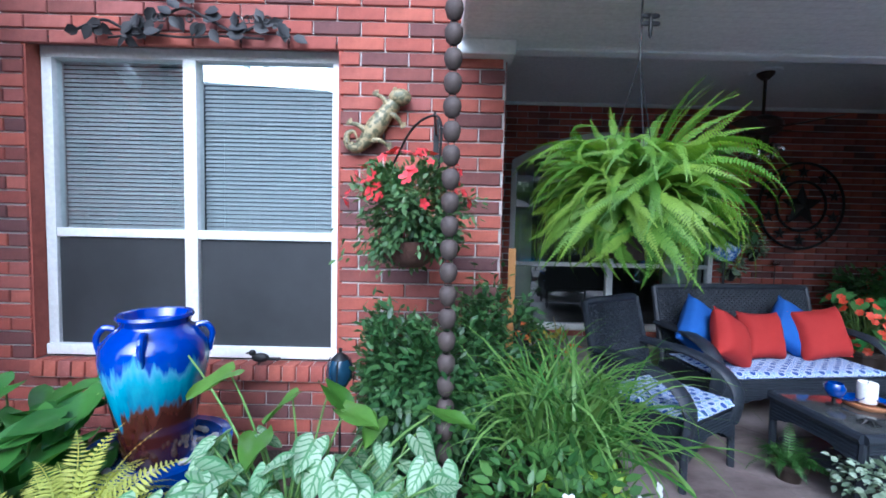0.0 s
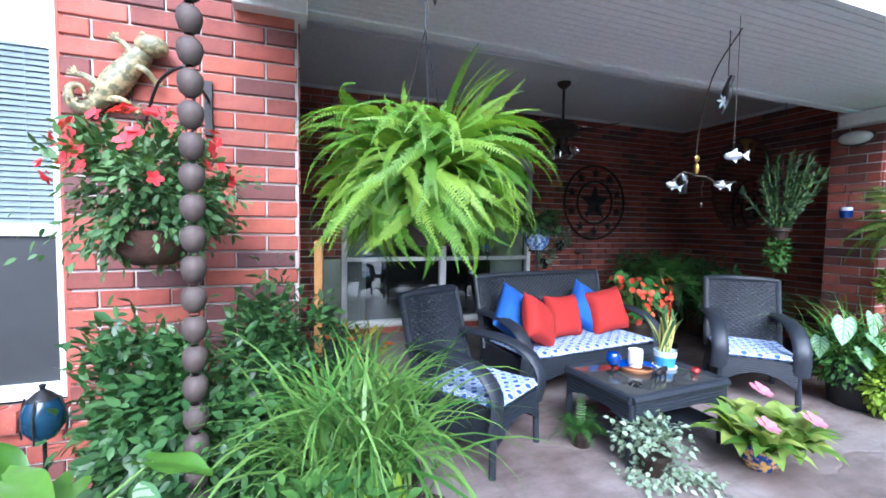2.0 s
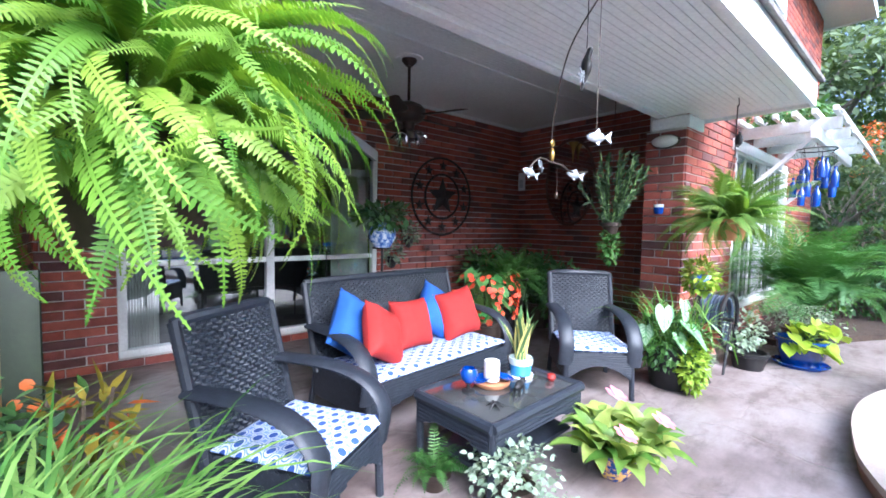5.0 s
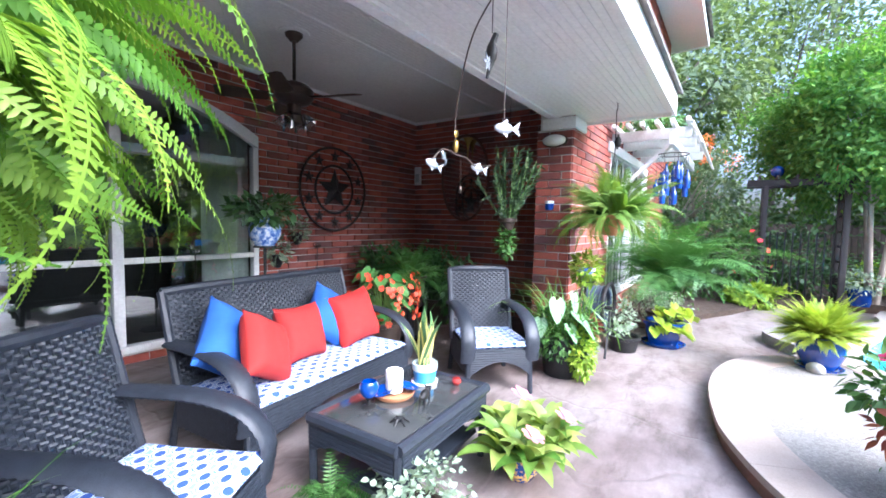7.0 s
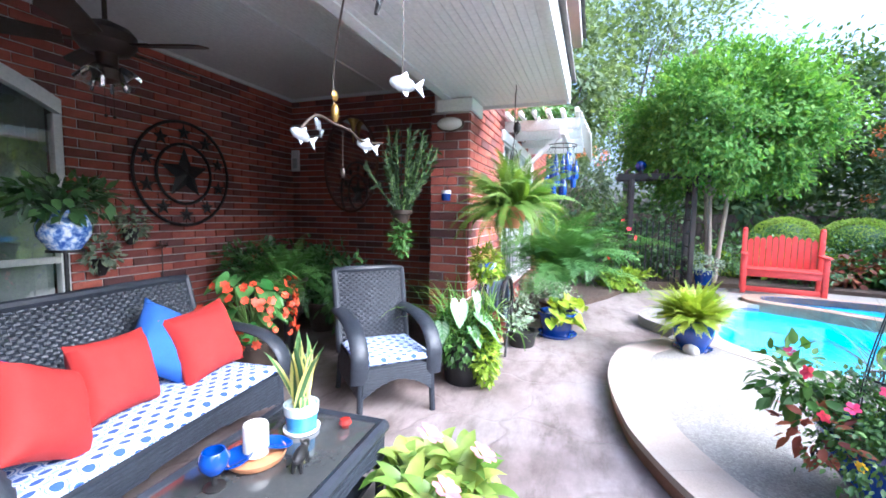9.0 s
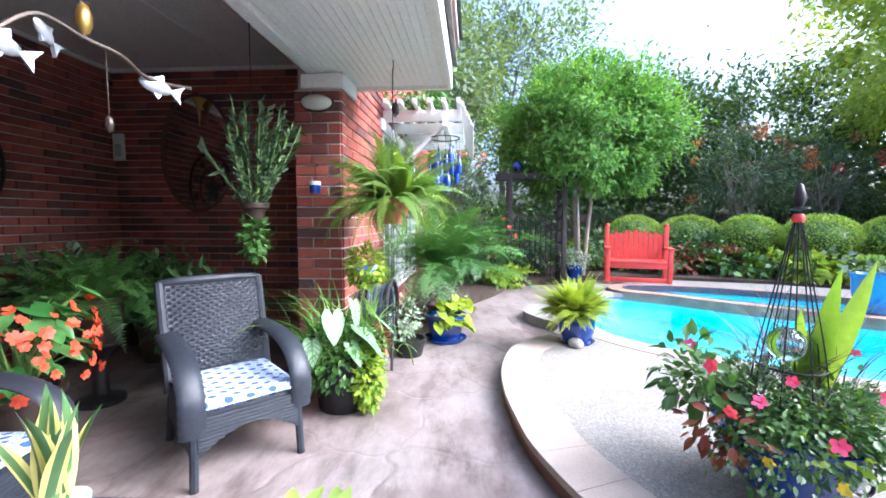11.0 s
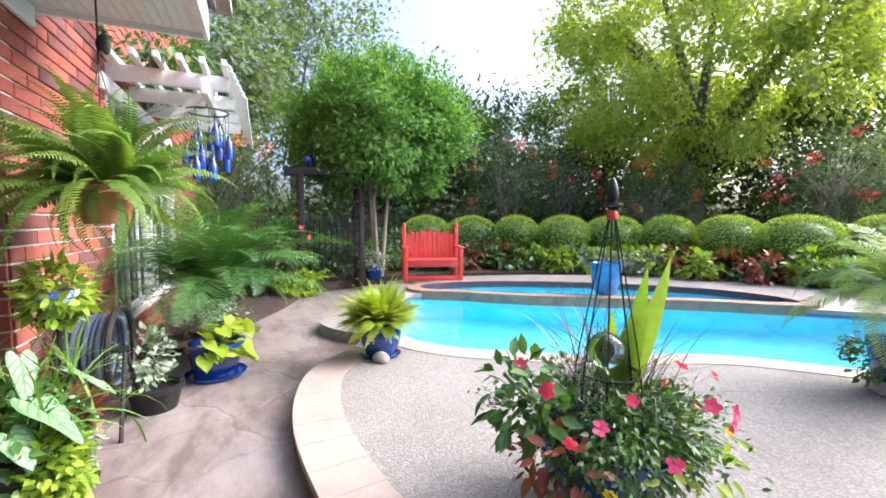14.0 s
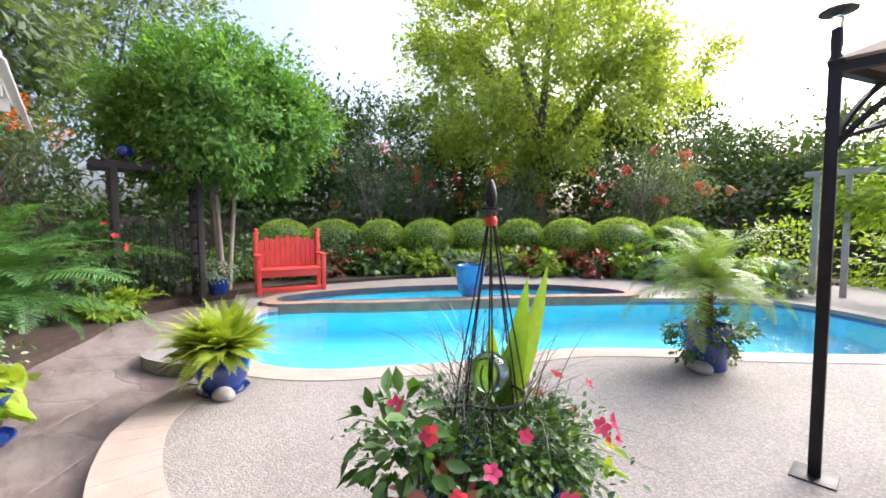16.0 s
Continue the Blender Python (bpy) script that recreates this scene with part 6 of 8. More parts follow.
# broad leaves along the bed
ears = [heart_mesh("leaf", 0.15, 0.10, 0.10, 0.06, k) for k in range(4)]
hostas = [heart_mesh("leaf", 0.15, 0.13, 0.14, 0.04, k + 5) for k in range(4)]
calads = [heart_mesh("leaf", 0.125, 0.105, 0.05, 0.05, k + 9) for k in range(5)]
for group, mt in ((ears, EAR_LEAF), (hostas, HOSTA_LEAF), (calads, CALADIUM)):
    for me in group:
        me.materials.append(mt)
hosta = thing("broad_leaf_plant", pose(-1.0, 2.35, 0.06), "clump of broad dark green leaves", "plant")
big_leaves(hosta, hostas, [(rng0.uniform(-0.5, 0.38), rng0.uniform(-0.35, 0.25), rng0.uniform(0.28, 0.62), rng0.uniform(90, 270), rng0.uniform(0.8, 1.35)) for _ in range(80)], (0, 0, 0), STALK, rng0)
ear = thing("elephant_ear_plant", pose(0.15, 2.1, 0.06), "elephant ear with bright green arrow leaves", "plant")
big_leaves(ear, ears, [(-0.22, 0.1, 0.76, 150, 1.0), (-0.10, 0.05, 0.56, 190, 1.05), (0.0, 0.1, 0.68, 120, 0.8), (0.13, 0.1, 0.71, 255, 1.1), (0.2, 0.05, 0.66, 235, 1.0), (0.3, 0.1, 0.60, 170, 0.8), (0.50, 0.0, 0.68, 250, 0.95), (-0.05, -0.3, 0.46, 200, 1.0), (0.33, -0.2, 0.42, 160, 0.9), (-0.55, 0.35, 0.78, 90, 0.8)], (0.05, 0.05, 0), STALK, rng0, tilt=(-40, 5))
cal = thing("white_caladium", pose(0.2, 2.0, 0.06), "white caladium with green veined leaves", "plant")
big_leaves(cal, calads, [(rng0.uniform(-0.33, 0.5), rng0.uniform(-0.34, 0.2), rng0.uniform(0.26, 0.58), rng0.uniform(60, 300), rng0.uniform(0.6, 1.1)) for _ in range(200)], (0, 0, 0), STALK, rng0, tilt=(-50, -5))
cal2 = thing("white_caladium", pose(-1.0, 1.85, 0.06), "white caladium with green veined leaves", "plant")
big_leaves(cal2, calads, [(rng0.uniform(-0.3, 0.15), rng0.uniform(-0.2, 0.2), rng0.uniform(0.35, 0.52), rng0.uniform(110, 250), rng0.uniform(0.8, 1.2)) for _ in range(16)], (0, 0, 0), STALK, rng0, tilt=(-40, 0))
yf = thing("yellow_fern", pose(-0.45, 1.95, 0.06), "low yellow green fern in the bed", "fern")
fronds(yf, "yellow", FERN_YELLOW, 60, (0, 0, 0.34), (0, 50), (0.7, 1.05), 9, 6, 0.06, length=0.36, droop=1.1, pairs=22, pinna=0.055, lift=0.35)
part("crown", Shape().lathe([(0.0, 0.36), (0.05, 0.34), (0.06, 0.2), (0.05, 0.0)], 12), WOODY, yf)
# downspout end at the corner of the house
ds = part("gutter_end", Shape().tube(spline([(-1.86, 2.45, 2.55), (-1.7, 2.5, 2.45), (-1.52, 2.62, 2.3)], 4), 0.05, 10), WHITE)
tagged(ds, "white ribbed downspout elbow", "downspout", kind="structure")

# ---- porch plants ----
def strap_rosette(m, label):
    t = thing("bromeliad", m, label, "plant")
    tal = surface("talavera_glaze", (0.02, 0.06, 0.25), (0.75, 0.45, 0.12), 0.2, 26, 50, 0.05, coat=0.5, spread=0.04)
    part("pot", Shape().lathe(bowl_profile(0.12, 0.15), 26), tal, t, "painted blue and orange pot")
    part("soil", Shape().lathe([(0.0, 0.118), (0.108, 0.117)], 18), SOIL, t)
    r = np.random.default_rng(31)
    sm = [np_mesh("leaf", *strap(r, 0.30, 0.085, 1.5)) for _ in range(6)]
    lm = leafy("bromeliad_leaf", (0.10, 0.22, 0.03), (0.44, 0.52, 0.13), 0.4, 0.35, "object")
    for me in sm:
        me.materials.append(lm)
    q = random.Random(4)
    for cx, cy in ((0, 0), (0.13, 0.04), (-0.14, 0.03), (0.04, 0.14), (0.02, -0.14), (0.14, -0.1), (-0.13, -0.11)):
        for k in range(17):
            az = k * 137.5 + q.uniform(-10, 10)
            part("leaf", sm[k % 6], lm, t, at=pose(cx, cy, 0.15, 0, 0, az) @ pose(0, 0, 0, 8 + 50 * (k / 17) + q.uniform(-8, 8)) @ Matrix.Diagonal((1, q.uniform(0.7, 1.05), 1, 1)))
    pf = flower_mesh(0.06, 7, PALE_PETAL)
    for x, y, z in ((-0.05, -0.01, 0.43), (0.06, -0.20, 0.33), (-0.16, -0.12, 0.30)):
        part("flower", pf, PALE_PETAL, t, at=pose(x, y, z, 25, 0, 20))
    return t


def strap(r, length, width, droop=1.3, seg=8):
    t = np.linspace(0, 1, seg)
    ang = 0.25 - droop * t ** 2 * r.uniform(0.7, 1.2)
    y = np.concatenate([[0], np.cumsum(np.cos(ang))[:-1]]) * length / seg
    z = np.concatenate([[0], np.cumsum(np.sin(ang))[:-1]]) * length / seg
    w = width / 2 * (0.55 + 0.45 * np.sin(t * math.pi)) * (1 - t ** 5)
    v = np.concatenate([np.stack([w, y, z + w * 0.35], 1), np.stack([0 * w, y, z], 1), np.stack([-w, y, z + w * 0.35], 1)])
    f = np.array([(a * seg + i, a * seg + i + 1, (a + 1) * seg + i + 1, (a + 1) * seg + i) for a in range(2) for i in range(seg - 1)])
    return v, f


strap_rosette(pose(3.40, 2.47, 0), "variegated bromeliad with pink flowers in a painted pot")

# snake plant on the table
snake = thing("snake_plant", pose(3.27, 3.0, TOP), "yellow edged snake plant in a blue pot", "plant")
part("pot", Shape().lathe([(0.0, 0.0), (0.058, 0.0), (0.06, 0.01), (0.066, 0.075), (0.0, 0.075)], 26), surface("sky_blue_glaze", (0.06, 0.25, 0.55), (0.1, 0.33, 0.62), 0.2, 8, 50, 0.05, coat=0.5), snake)
part("pot_rim", Shape().lathe([(0.066, 0.075), (0.07, 0.078), (0.072, 0.115), (0.066, 0.115), (0.06, 0.1), (0.0, 0.1)], 26), surface("pale_glaze", (0.5, 0.62, 0.62), (0.62, 0.7, 0.68), 0.2, 8, 50, 0.05, coat=0.4), snake, "pale glazed rim")
part("saucer", Shape().lathe([(0.059, 0.0), (0.072, 0.002), (0.075, 0.014), (0.067, 0.014), (0.062, 0.006)], 26), PIPING, snake)


def snake_stripe(n, l, col):
    uv = n.new("ShaderNodeTexCoord").outputs["Object"]
    sep = n.new("ShaderNodeSeparateXYZ")
    l.new(uv, sep.inputs[0])
    k = n.new("ShaderNodeMath")
    k.operation = "ABSOLUTE"
    l.new(sep.outputs[0], k.inputs[0])
    g = n.new("ShaderNodeMath")
    g.operation = "GREATER_THAN"
    l.new(k.outputs[0], g.inputs[0])
    g.inputs[1].default_value = 0.011
    return _mix(n, l, col, (0.62, 0.58, 0.18), g.outputs[0])


SNAKE = leafy("snake_plant_leaf", (0.06, 0.14, 0.05), (0.12, 0.22, 0.08), 0.35, 0.15, "object", snake_stripe)
r = np.random.default_rng(40)
for k in range(11):
    me = np_mesh("leaf", *strap(r, 0.30 + 0.09 * r.random(), 0.05, 0.35))
    me.materials.append(SNAKE)
    part("leaf", me, SNAKE, snake, at=pose(0.02 * math.cos(k), 0.02 * math.sin(k), 0.09, 0, 0, k * 137.5) @ pose(0, 0, 0, 84 - 4.0 * k))

# plants under and around the table
u1 = thing("small_fern", pose(2.60, 2.98, 0), "dark green fern on the floor beside the table", "fern")
part("pot", Shape().lathe(pot_profile(0.07, 0.055, 0.1), 18), BRONZE, u1)
fronds(u1, "smalldark", FERN_DARK, 30, (0, 0, 0.09), (0, 70), (0.5, 0.85), 12, 5, 0.03, length=0.3, droop=1.6, pairs=18, pinna=0.05, lift=0.3)
ivy = thing("ivy_pot", pose(2.78, 2.62, 0), "trailing variegated ivy in a pot on the floor", "ivy")
part("pot", Shape().lathe(pot_profile(0.08, 0.06, 0.13), 18), BRONZE, ivy)
q = np.random.default_rng(44)
foliage("leaf_mass", ball_leaves(q, 520, (0, 0, 0.17), (0.16, 0.15, 0.12), 0.032, lumps=14, lump_r=0.4, slim=0.9), GREY_LEAF, ivy)["kind"] = "stuff"
foliage("trailing_leaf_mass", ball_leaves(q, 420, (0.03, -0.05, 0.04), (0.22, 0.16, 0.04), 0.03, lumps=14, lump_r=0.5, slim=0.9), GREY_LEAF, ivy)["kind"] = "stuff"

beg = thing("begonia_pot", pose(4.12, 4.12, 0), "red flowering begonia in a dark urn", "flowers")
part("pot", Shape().lathe(pot_profile(0.17, 0.12, 0.42), 24), BRONZE, beg)
bl = [heart_mesh("leaf", 0.11, 0.10, 0.1, 0.02, k + 20) for k in range(3)]
BEG = leafy("begonia_leaf", (0.05, 0.18, 0.04), (0.14, 0.32, 0.09), 0.35, 0.3, "object")
for me in bl:
    me.materials.append(BEG)
big_leaves(beg, bl, [(0.30 * math.cos(a) * s, 0.28 * math.sin(a) * s, 0.50 + 0.38 * h, math.degrees(a) - 90, rng0.uniform(0.8, 1.2)) for a, s, h in [(rng0.uniform(0, 6.28), rng0.uniform(0.4, 1.0), rng0.random()) for _ in range(60)]], (0, 0, 0.4), STALK, rng0, tilt=(-45, 0))
flowers(beg, flower_mesh(0.028, 6, leafy("begonia_petal", (0.72, 0.04, 0.02), (0.82, 0.13, 0.05), 0.5, 0.3)), [(0.32 * math.cos(a), 0.30 * math.sin(a), rng0.uniform(0.45, 0.86)) for a in [rng0.uniform(2.6, 6.3) for _ in range(70)]], rng0, out=(0, 0, 0.55))

tf = thing("tall_fern", pose(4.9, 4.45, 0), "large green fern on a stand in the porch corner", "fern")
part("pot", Shape().lathe(pot_profile(0.16, 0.12, 0.3), 22), BRONZE, tf, at=pose(0, 0, 0.42))
part("stand", Shape().lathe([(0.0, 0.0), (0.14, 0.0), (0.14, 0.03), (0.05, 0.06), (0.04, 0.3), (0.13, 0.4), (0.13, 0.42), (0.0, 0.42)], 20), BLACK, tf)
fronds(tf, "corner", FERN_DARK, 64, (0, 0, 0.70), (-15, 80), (0.75, 1.15), 15, 6, 0.07, length=0.55, droop=1.9, pairs=30, pinna=0.07, lift=0.3)
for x, y, h, sd in ((5.75, 4.7, 0.95, 3), (6.2, 5.3, 1.0, 5), (5.6, 5.5, 0.9, 6), (5.25, 3.95, 0.85, 8)):
    pl = thing("leafy_pot_plant", pose(x, y, 0), "dark leafy pot plant in the shaded porch corner", "plant", "porch corner plants")
    part("pot", Shape().lathe(pot_profile(0.16, 0.12, 0.32), 20), BRONZE, pl)
    q = np.random.default_rng(sd)
    foliage("grass_tuft", blades(q, 70, h * 0.8, 0.04, (35, 85), (0.5, 1.9), 0.05), BUSH_LEAF, pl, at=pose(0, 0, 0.3))["kind"] = "stuff"
    foliage("leaf_mass", ball_leaves(q, 500, (0, 0, 0.62), (0.32, 0.3, 0.3), 0.1, lumps=20, lump_r=0.35), BUSH_LEAF, pl)["kind"] = "stuff"

# hanging plant in front of the porch corner
hp = thing("hanging_succulent", pose(4.78, 3.27, 1.02), "hanging plant with upright grey green stems", "plant")
q = np.random.default_rng(51)
part("pot", Shape().lathe(pot_profile(0.07, 0.05, 0.1), 18), BRONZE, hp, at=pose(0, 0, 0.22))
s = Shape()
V, F, k = [], [], 0
for i in range(26):
    a, lean = q.uniform(0, 6.28), q.uniform(0.05, 0.32)
    ln = q.uniform(0.3, 0.62)
    p = [Vector((0.03 * math.cos(a), 0.03 * math.sin(a), 0.30)), Vector((lean * 0.6 * math.cos(a), lean * 0.6 * math.sin(a), 0.32 + ln * 0.5)), Vector((lean * math.cos(a) * 0.9, lean * math.sin(a) * 0.9, 0.32 + ln))]
    part("stem", Shape().tube(bezier(*p, 6), 0.005, 5), STALK, hp)
    n = 46
    t = q.random((n, 1))
    c = np.array([bezier(*p, 30)[int(x * 29)][:] for x in t[:, 0]])
    v, f = leaf_arrays(c, unit(q.normal(size=(n, 3)) * 0.5 + np.array([0.6 * math.cos(a), 0.6 * math.sin(a), 0.7])), q.normal(size=(n, 3)), q.uniform(0.04, 0.075, n), 0.024)
    V.append(v)
    F.append(f + k)
    k += len(v)
foliage("leaf_mass", (np.concatenate(V), np.concatenate(F)), leafy("grey_green_leaf", (0.03, 0.07, 0.03), (0.09, 0.14, 0.06), 0.5, 0.3), hp)["kind"] = "stuff"
foliage("trailing_leaf_mass", ball_leaves(q, 260, (0.0, 0, 0.12), (0.09, 0.08, 0.16), 0.05, shell=0.2), GREEN_LEAF, hp)["kind"] = "stuff"
part("hanger", Shape().tube([(0, 0, 0.3), (0, 0, CEIL - 1.02)], 0.003, 5), BLACK, hp)

# blue and white vase on an iron stand with a trailing plant
def delft():
    m, n, l, b = _base("blue_white_porcelain", 0.15)
    co = n.new("ShaderNodeTexCoord").outputs["Object"]
    a = _noise(n, l, co, 22, 4, 0.7)
    l.new(_ramp(n, l, a, [(0.42, (0.72, 0.77, 0.82)), (0.5, (0.25, 0.38, 0.68)), (0.6, (0.04, 0.10, 0.38))]), b.inputs["Base Color"])
    b.inputs["Coat Weight"].default_value = 0.5
    return m


DELFT = delft()
vs = thing("porcelain_planter", pose(3.43, 4.81, 0), "blue and white porcelain planter on an iron stand", "planter")
part("stand", Shape().tube([(0, 0, 0), (0, 0, 1.06)], 0.012, 8).lathe([(0.0, 1.055), (0.09, 1.055), (0.09, 1.07), (0.0, 1.07)], 20).lathe([(0.0, 0), (0.16, 0), (0.15, 0.015), (0.02, 0.03)], 20), BLACK, vs)
part("vase", Shape().lathe([(0.0, 1.07), (0.075, 1.07), (0.085, 1.085), (0.125, 1.15), (0.13, 1.21), (0.105, 1.27), (0.09, 1.285), (0.1, 1.30), (0.085, 1.30), (0.0, 1.28)], 28), DELFT, vs)
q = np.random.default_rng(53)
foliage("grass_tuft", blades(q, 60, 0.36, 0.035, (10, 80), (0.8, 2.2), 0.04), leafy("zebra_leaf", (0.05, 0.09, 0.05), (0.2, 0.28, 0.18), 0.4, 0.25), vs, at=pose(0, 0, 1.28))["kind"] = "stuff"
foliage("leaf_mass", ball_leaves(q, 260, (0, 0, 1.36), (0.28, 0.25, 0.13), 0.09, shell=0.3), BUSH_LEAF, vs)["kind"] = "stuff"
for x, z, lab in ((4.45, 1.05, "wall pocket with a grey leaved plant"), (4.2, 0.80, "small wall pot with a grey leaved plant")):
    wp = thing("wall_planter", pose(x, BACK_Y - 0.08, z), lab, "planter", "wall planters")
    part("pocket", Shape().lathe([(0.0, -0.06), (0.03, -0.05), (0.06, 0.03), (0.065, 0.09), (0.055, 0.09), (0.0, 0.07)], 16), BLACK, wp)
    foliage("leaf_mass", ball_leaves(q, 160, (0, -0.03, 0.14), (0.14, 0.09, 0.15), 0.06, shell=0.2), GREY_LEAF, wp)["kind"] = "stuff"
for x, z in ((4.72, 0.94), (3.32, 0.95)):
    wg = thing("glass_tealight", pose(x, BACK_Y - 0.1, z), "clear glass tealight cup on a stake", "candle holder", "tealights")
    part("cup", Shape().lathe([(0.0, 0.0), (0.03, 0.005), (0.048, 0.04), (0.045, 0.08), (0.042, 0.08), (0.043, 0.04), (0.0, 0.01)], 16), CLEAR, wg)
    part("stake", Shape().tube([(0, 0, 0), (0, 0, -z)], 0.005, 6), BLACK, wg)

# pots by the pier: caladium, grass, trailing lime fern
cp = thing("mixed_planter", pose(4.98, 2.80, 0), "black planter with caladium, grass and lime ferns", "planter")
part("pot", Shape().lathe(pot_profile(0.2, 0.15, 0.34), 26), BLACK, cp)
q = np.random.default_rng(61)
foliage("grass_tuft", blades(q, 190, 0.66, 0.014, (40, 88), (0.6, 2.3), 0.12), GRASS_LEAF, cp, at=pose(0.02, 0.03, 0.33))["kind"] = "stuff"
big = [heart_mesh("leaf", 0.175, 0.14, 0.03, 0.03, k + 30) for k in range(3)]
for me in big:
    me.materials.append(CALADIUM)
big_leaves(cp, big, [(-0.24, -0.02, 0.66, 130, 1.0), (-0.13, -0.16, 0.55, 170, 1.25), (-0.06, -0.1, 0.70, 160, 0.9), (0.17, -0.17, 0.57, 190, 1.1), (0.22, -0.1, 0.66, 215, 0.95), (-0.2, -0.12, 0.47, 150, 0.8), (0.08, -0.2, 0.5, 180, 0.8), (-0.27, 0.1, 0.5, 110, 0.8), (0.3, -0.02, 0.5, 240, 0.8)], (0, 0, 0.33), STALK, rng0, tilt=(-65, -30))
foliage("lime_leaf_mass", ball_leaves(q, 700, (-0.1, -0.2, 0.24), (0.13, 0.09, 0.22), 0.05, shell=0.2), LIME_LEAF, cp)["kind"] = "stuff"
foliage("silver_leaf_mass", ball_leaves(q, 420, (0.19, -0.16, 0.25), (0.10, 0.09, 0.2), 0.032, shell=0.2), GREY_LEAF, cp)["kind"] = "stuff"
foliage("copper_leaf_mass", ball_leaves(q, 130, (0.1, -0.18, 0.4), (0.08, 0.06, 0.1), 0.075, shell=0.2, slim=0.8), COLEUS, cp)["kind"] = "stuff"
foliage("leaf_mass", ball_leaves(q, 1100, (0, 0, 0.36), (0.29, 0.27, 0.24), 0.055, shell=0.5), GREEN_LEAF, cp)["kind"] = "stuff"
sp = thing("plant_stand", pose(5.3, 2.72, 0), "tall iron stand with a lime green pot plant", "plant stand")
part("post", Shape().tube([(0, 0, 0), (0, 0, 0.78)], 0.01, 8).lathe([(0, 0.78), (0.08, 0.78), (0.08, 0.79), (0, 0.79)], 16).lathe([(0, 0), (0.12, 0), (0.11, 0.012), (0.01, 0.03)], 16), BLACK, sp)
part("pot", Shape().lathe(pot_profile(0.07, 0.05, 0.12), 18), DELFT, sp, at=pose(0, 0, 0.79))
foliage("leaf_mass", ball_leaves(q, 420, (0, 0, 0.90), (0.13, 0.13, 0.15), 0.06, shell=0.2), LIME_LEAF, sp)["kind"] = "stuff"

# hose on a reel
hose = thing("hose_reel", pose(5.86, 2.76, 0), "black hose reel with a coiled blue garden hose", "hose reel")
HOSE = surface("hose_rubber", (0.02, 0.035, 0.07), (0.08, 0.11, 0.16), 0.4, 8, 60, 0.05)
for y in (-0.12, 0.1):
    part("wheel", Shape().tube([(0.25 * math.cos(a), y, 0.46 + 0.25 * math.sin(a)) for a in [2 * math.pi * k / 32 for k in range(33)]], 0.018, 8), BLACK, hose)
for k in range(7):
    part("hose_turn", Shape().tube([((0.2 + 0.01 * (k % 2)) * math.cos(a), -0.09 + 0.028 * k, 0.46 + (0.2 + 0.01 * (k % 2)) * math.sin(a)) for a in [2 * math.pi * j / 32 for j in range(33)]], 0.014, 8), HOSE, hose)
for sx in (-1, 1):
    part("leg", Shape().tube([(sx * 0.24, -0.16, 0), (0, -0.14, 0.46)], 0.012, 8), BLACK, hose)
    part("leg", Shape().tube([(sx * 0.24, 0.14, 0), (0, 0.12, 0.46)], 0.012, 8), BLACK, hose)
part("axle", Shape().tube([(0, -0.16, 0.46), (0, 0.14, 0.46)], 0.02, 8), BLACK, hose)
tub = thing("black_tub", pose(6.05, 2.52, 0), "low black tub beside the hose reel", "tub")
part("body", Shape().lathe(pot_profile(0.15, 0.12, 0.16), 22), BLACK, tub)
q = np.random.default_rng(66)
foliage("leaf_mass", ball_leaves(q, 500, (0.1, 0.1, 0.32), (0.26, 0.2, 0.2), 0.05, shell=0.2), GREY_LEAF, tub)["kind"] = "stuff"

hanging_fern(pose(5.22, 2.50, 1.21), 0.17, 0.7, "yellow green hanging fern in a terracotta pot", "golden", FERN_GOLD, 190, 0.50, 8, (-20, 86), 0.045, 40, 1.8, 0.12, TERRACOTTA)
orn = thing("hook_ornament", pose(5.22, 2.48, 2.0), "dark metal bird on the fern hook", "ornament")
part("figure", Shape().ball((0, 0, 0), (0.012, 0.03, 0.05), 8).ball((0.02, 0, 0.06), (0.03, 0.008, 0.014), 8).ball((-0.02, 0, -0.05), (0.035, 0.008, 0.012), 8), BLACK, orn)

# blue pot with lime sweet potato vine
bp = thing("blue_vine_pot", pose(6.56, 2.22, 0), "cobalt pot and saucer with lime vine leaves", "potted plant")
part("saucer", Shape().lathe([(0.0, 0.0), (0.2, 0.0), (0.225, 0.03), (0.215, 0.035), (0.19, 0.012), (0.0, 0.012)], 28), COBALT, bp)
part("pot", Shape().lathe(pot_profile(0.2, 0.15, 0.26, 0.02), 28), COBALT, bp, at=pose(0, 0, 0.012))
limes = [heart_mesh("leaf", 0.12, 0.11, 0.08, 0.02, k + 40) for k in range(3)]
LIME_BIG = leafy("lime_vine_leaf", (0.30, 0.45, 0.03), (0.50, 0.60, 0.07), 0.4, 0.4, "object")
for me in limes:
    me.materials.append(LIME_BIG)
big_leaves(bp, limes, [(rng0.uniform(-0.28, 0.2), rng0.uniform(-0.26, 0.05), rng0.uniform(0.2, 0.46), rng0.uniform(100, 260), rng0.uniform(0.8, 1.25)) for _ in range(38)], (0, 0, 0.22), STALK, rng0, tilt=(-55, 0))
PALM = leafy("feather_palm_leaf", (0.05, 0.15, 0.035), (0.14, 0.30, 0.075), 0.5, 0.35, "object")
pal = thing("feather_palm", pose(6.95, 2.25, 0.0), "big feathery green palm by the house", "palm")
part("pot", Shape().lathe(pot_profile(0.2, 0.16, 0.3), 24), BRONZE, pal)
fronds(pal, "feather", PALM, 92, (0, 0, 0.55), (25, 84), (0.7, 1.15), 22, 7, 0.05, length=1.15, droop=1.75, pairs=60, pinna=0.23, lift=0.25, slim=0.05, taper=0.55, sweep=0.5)

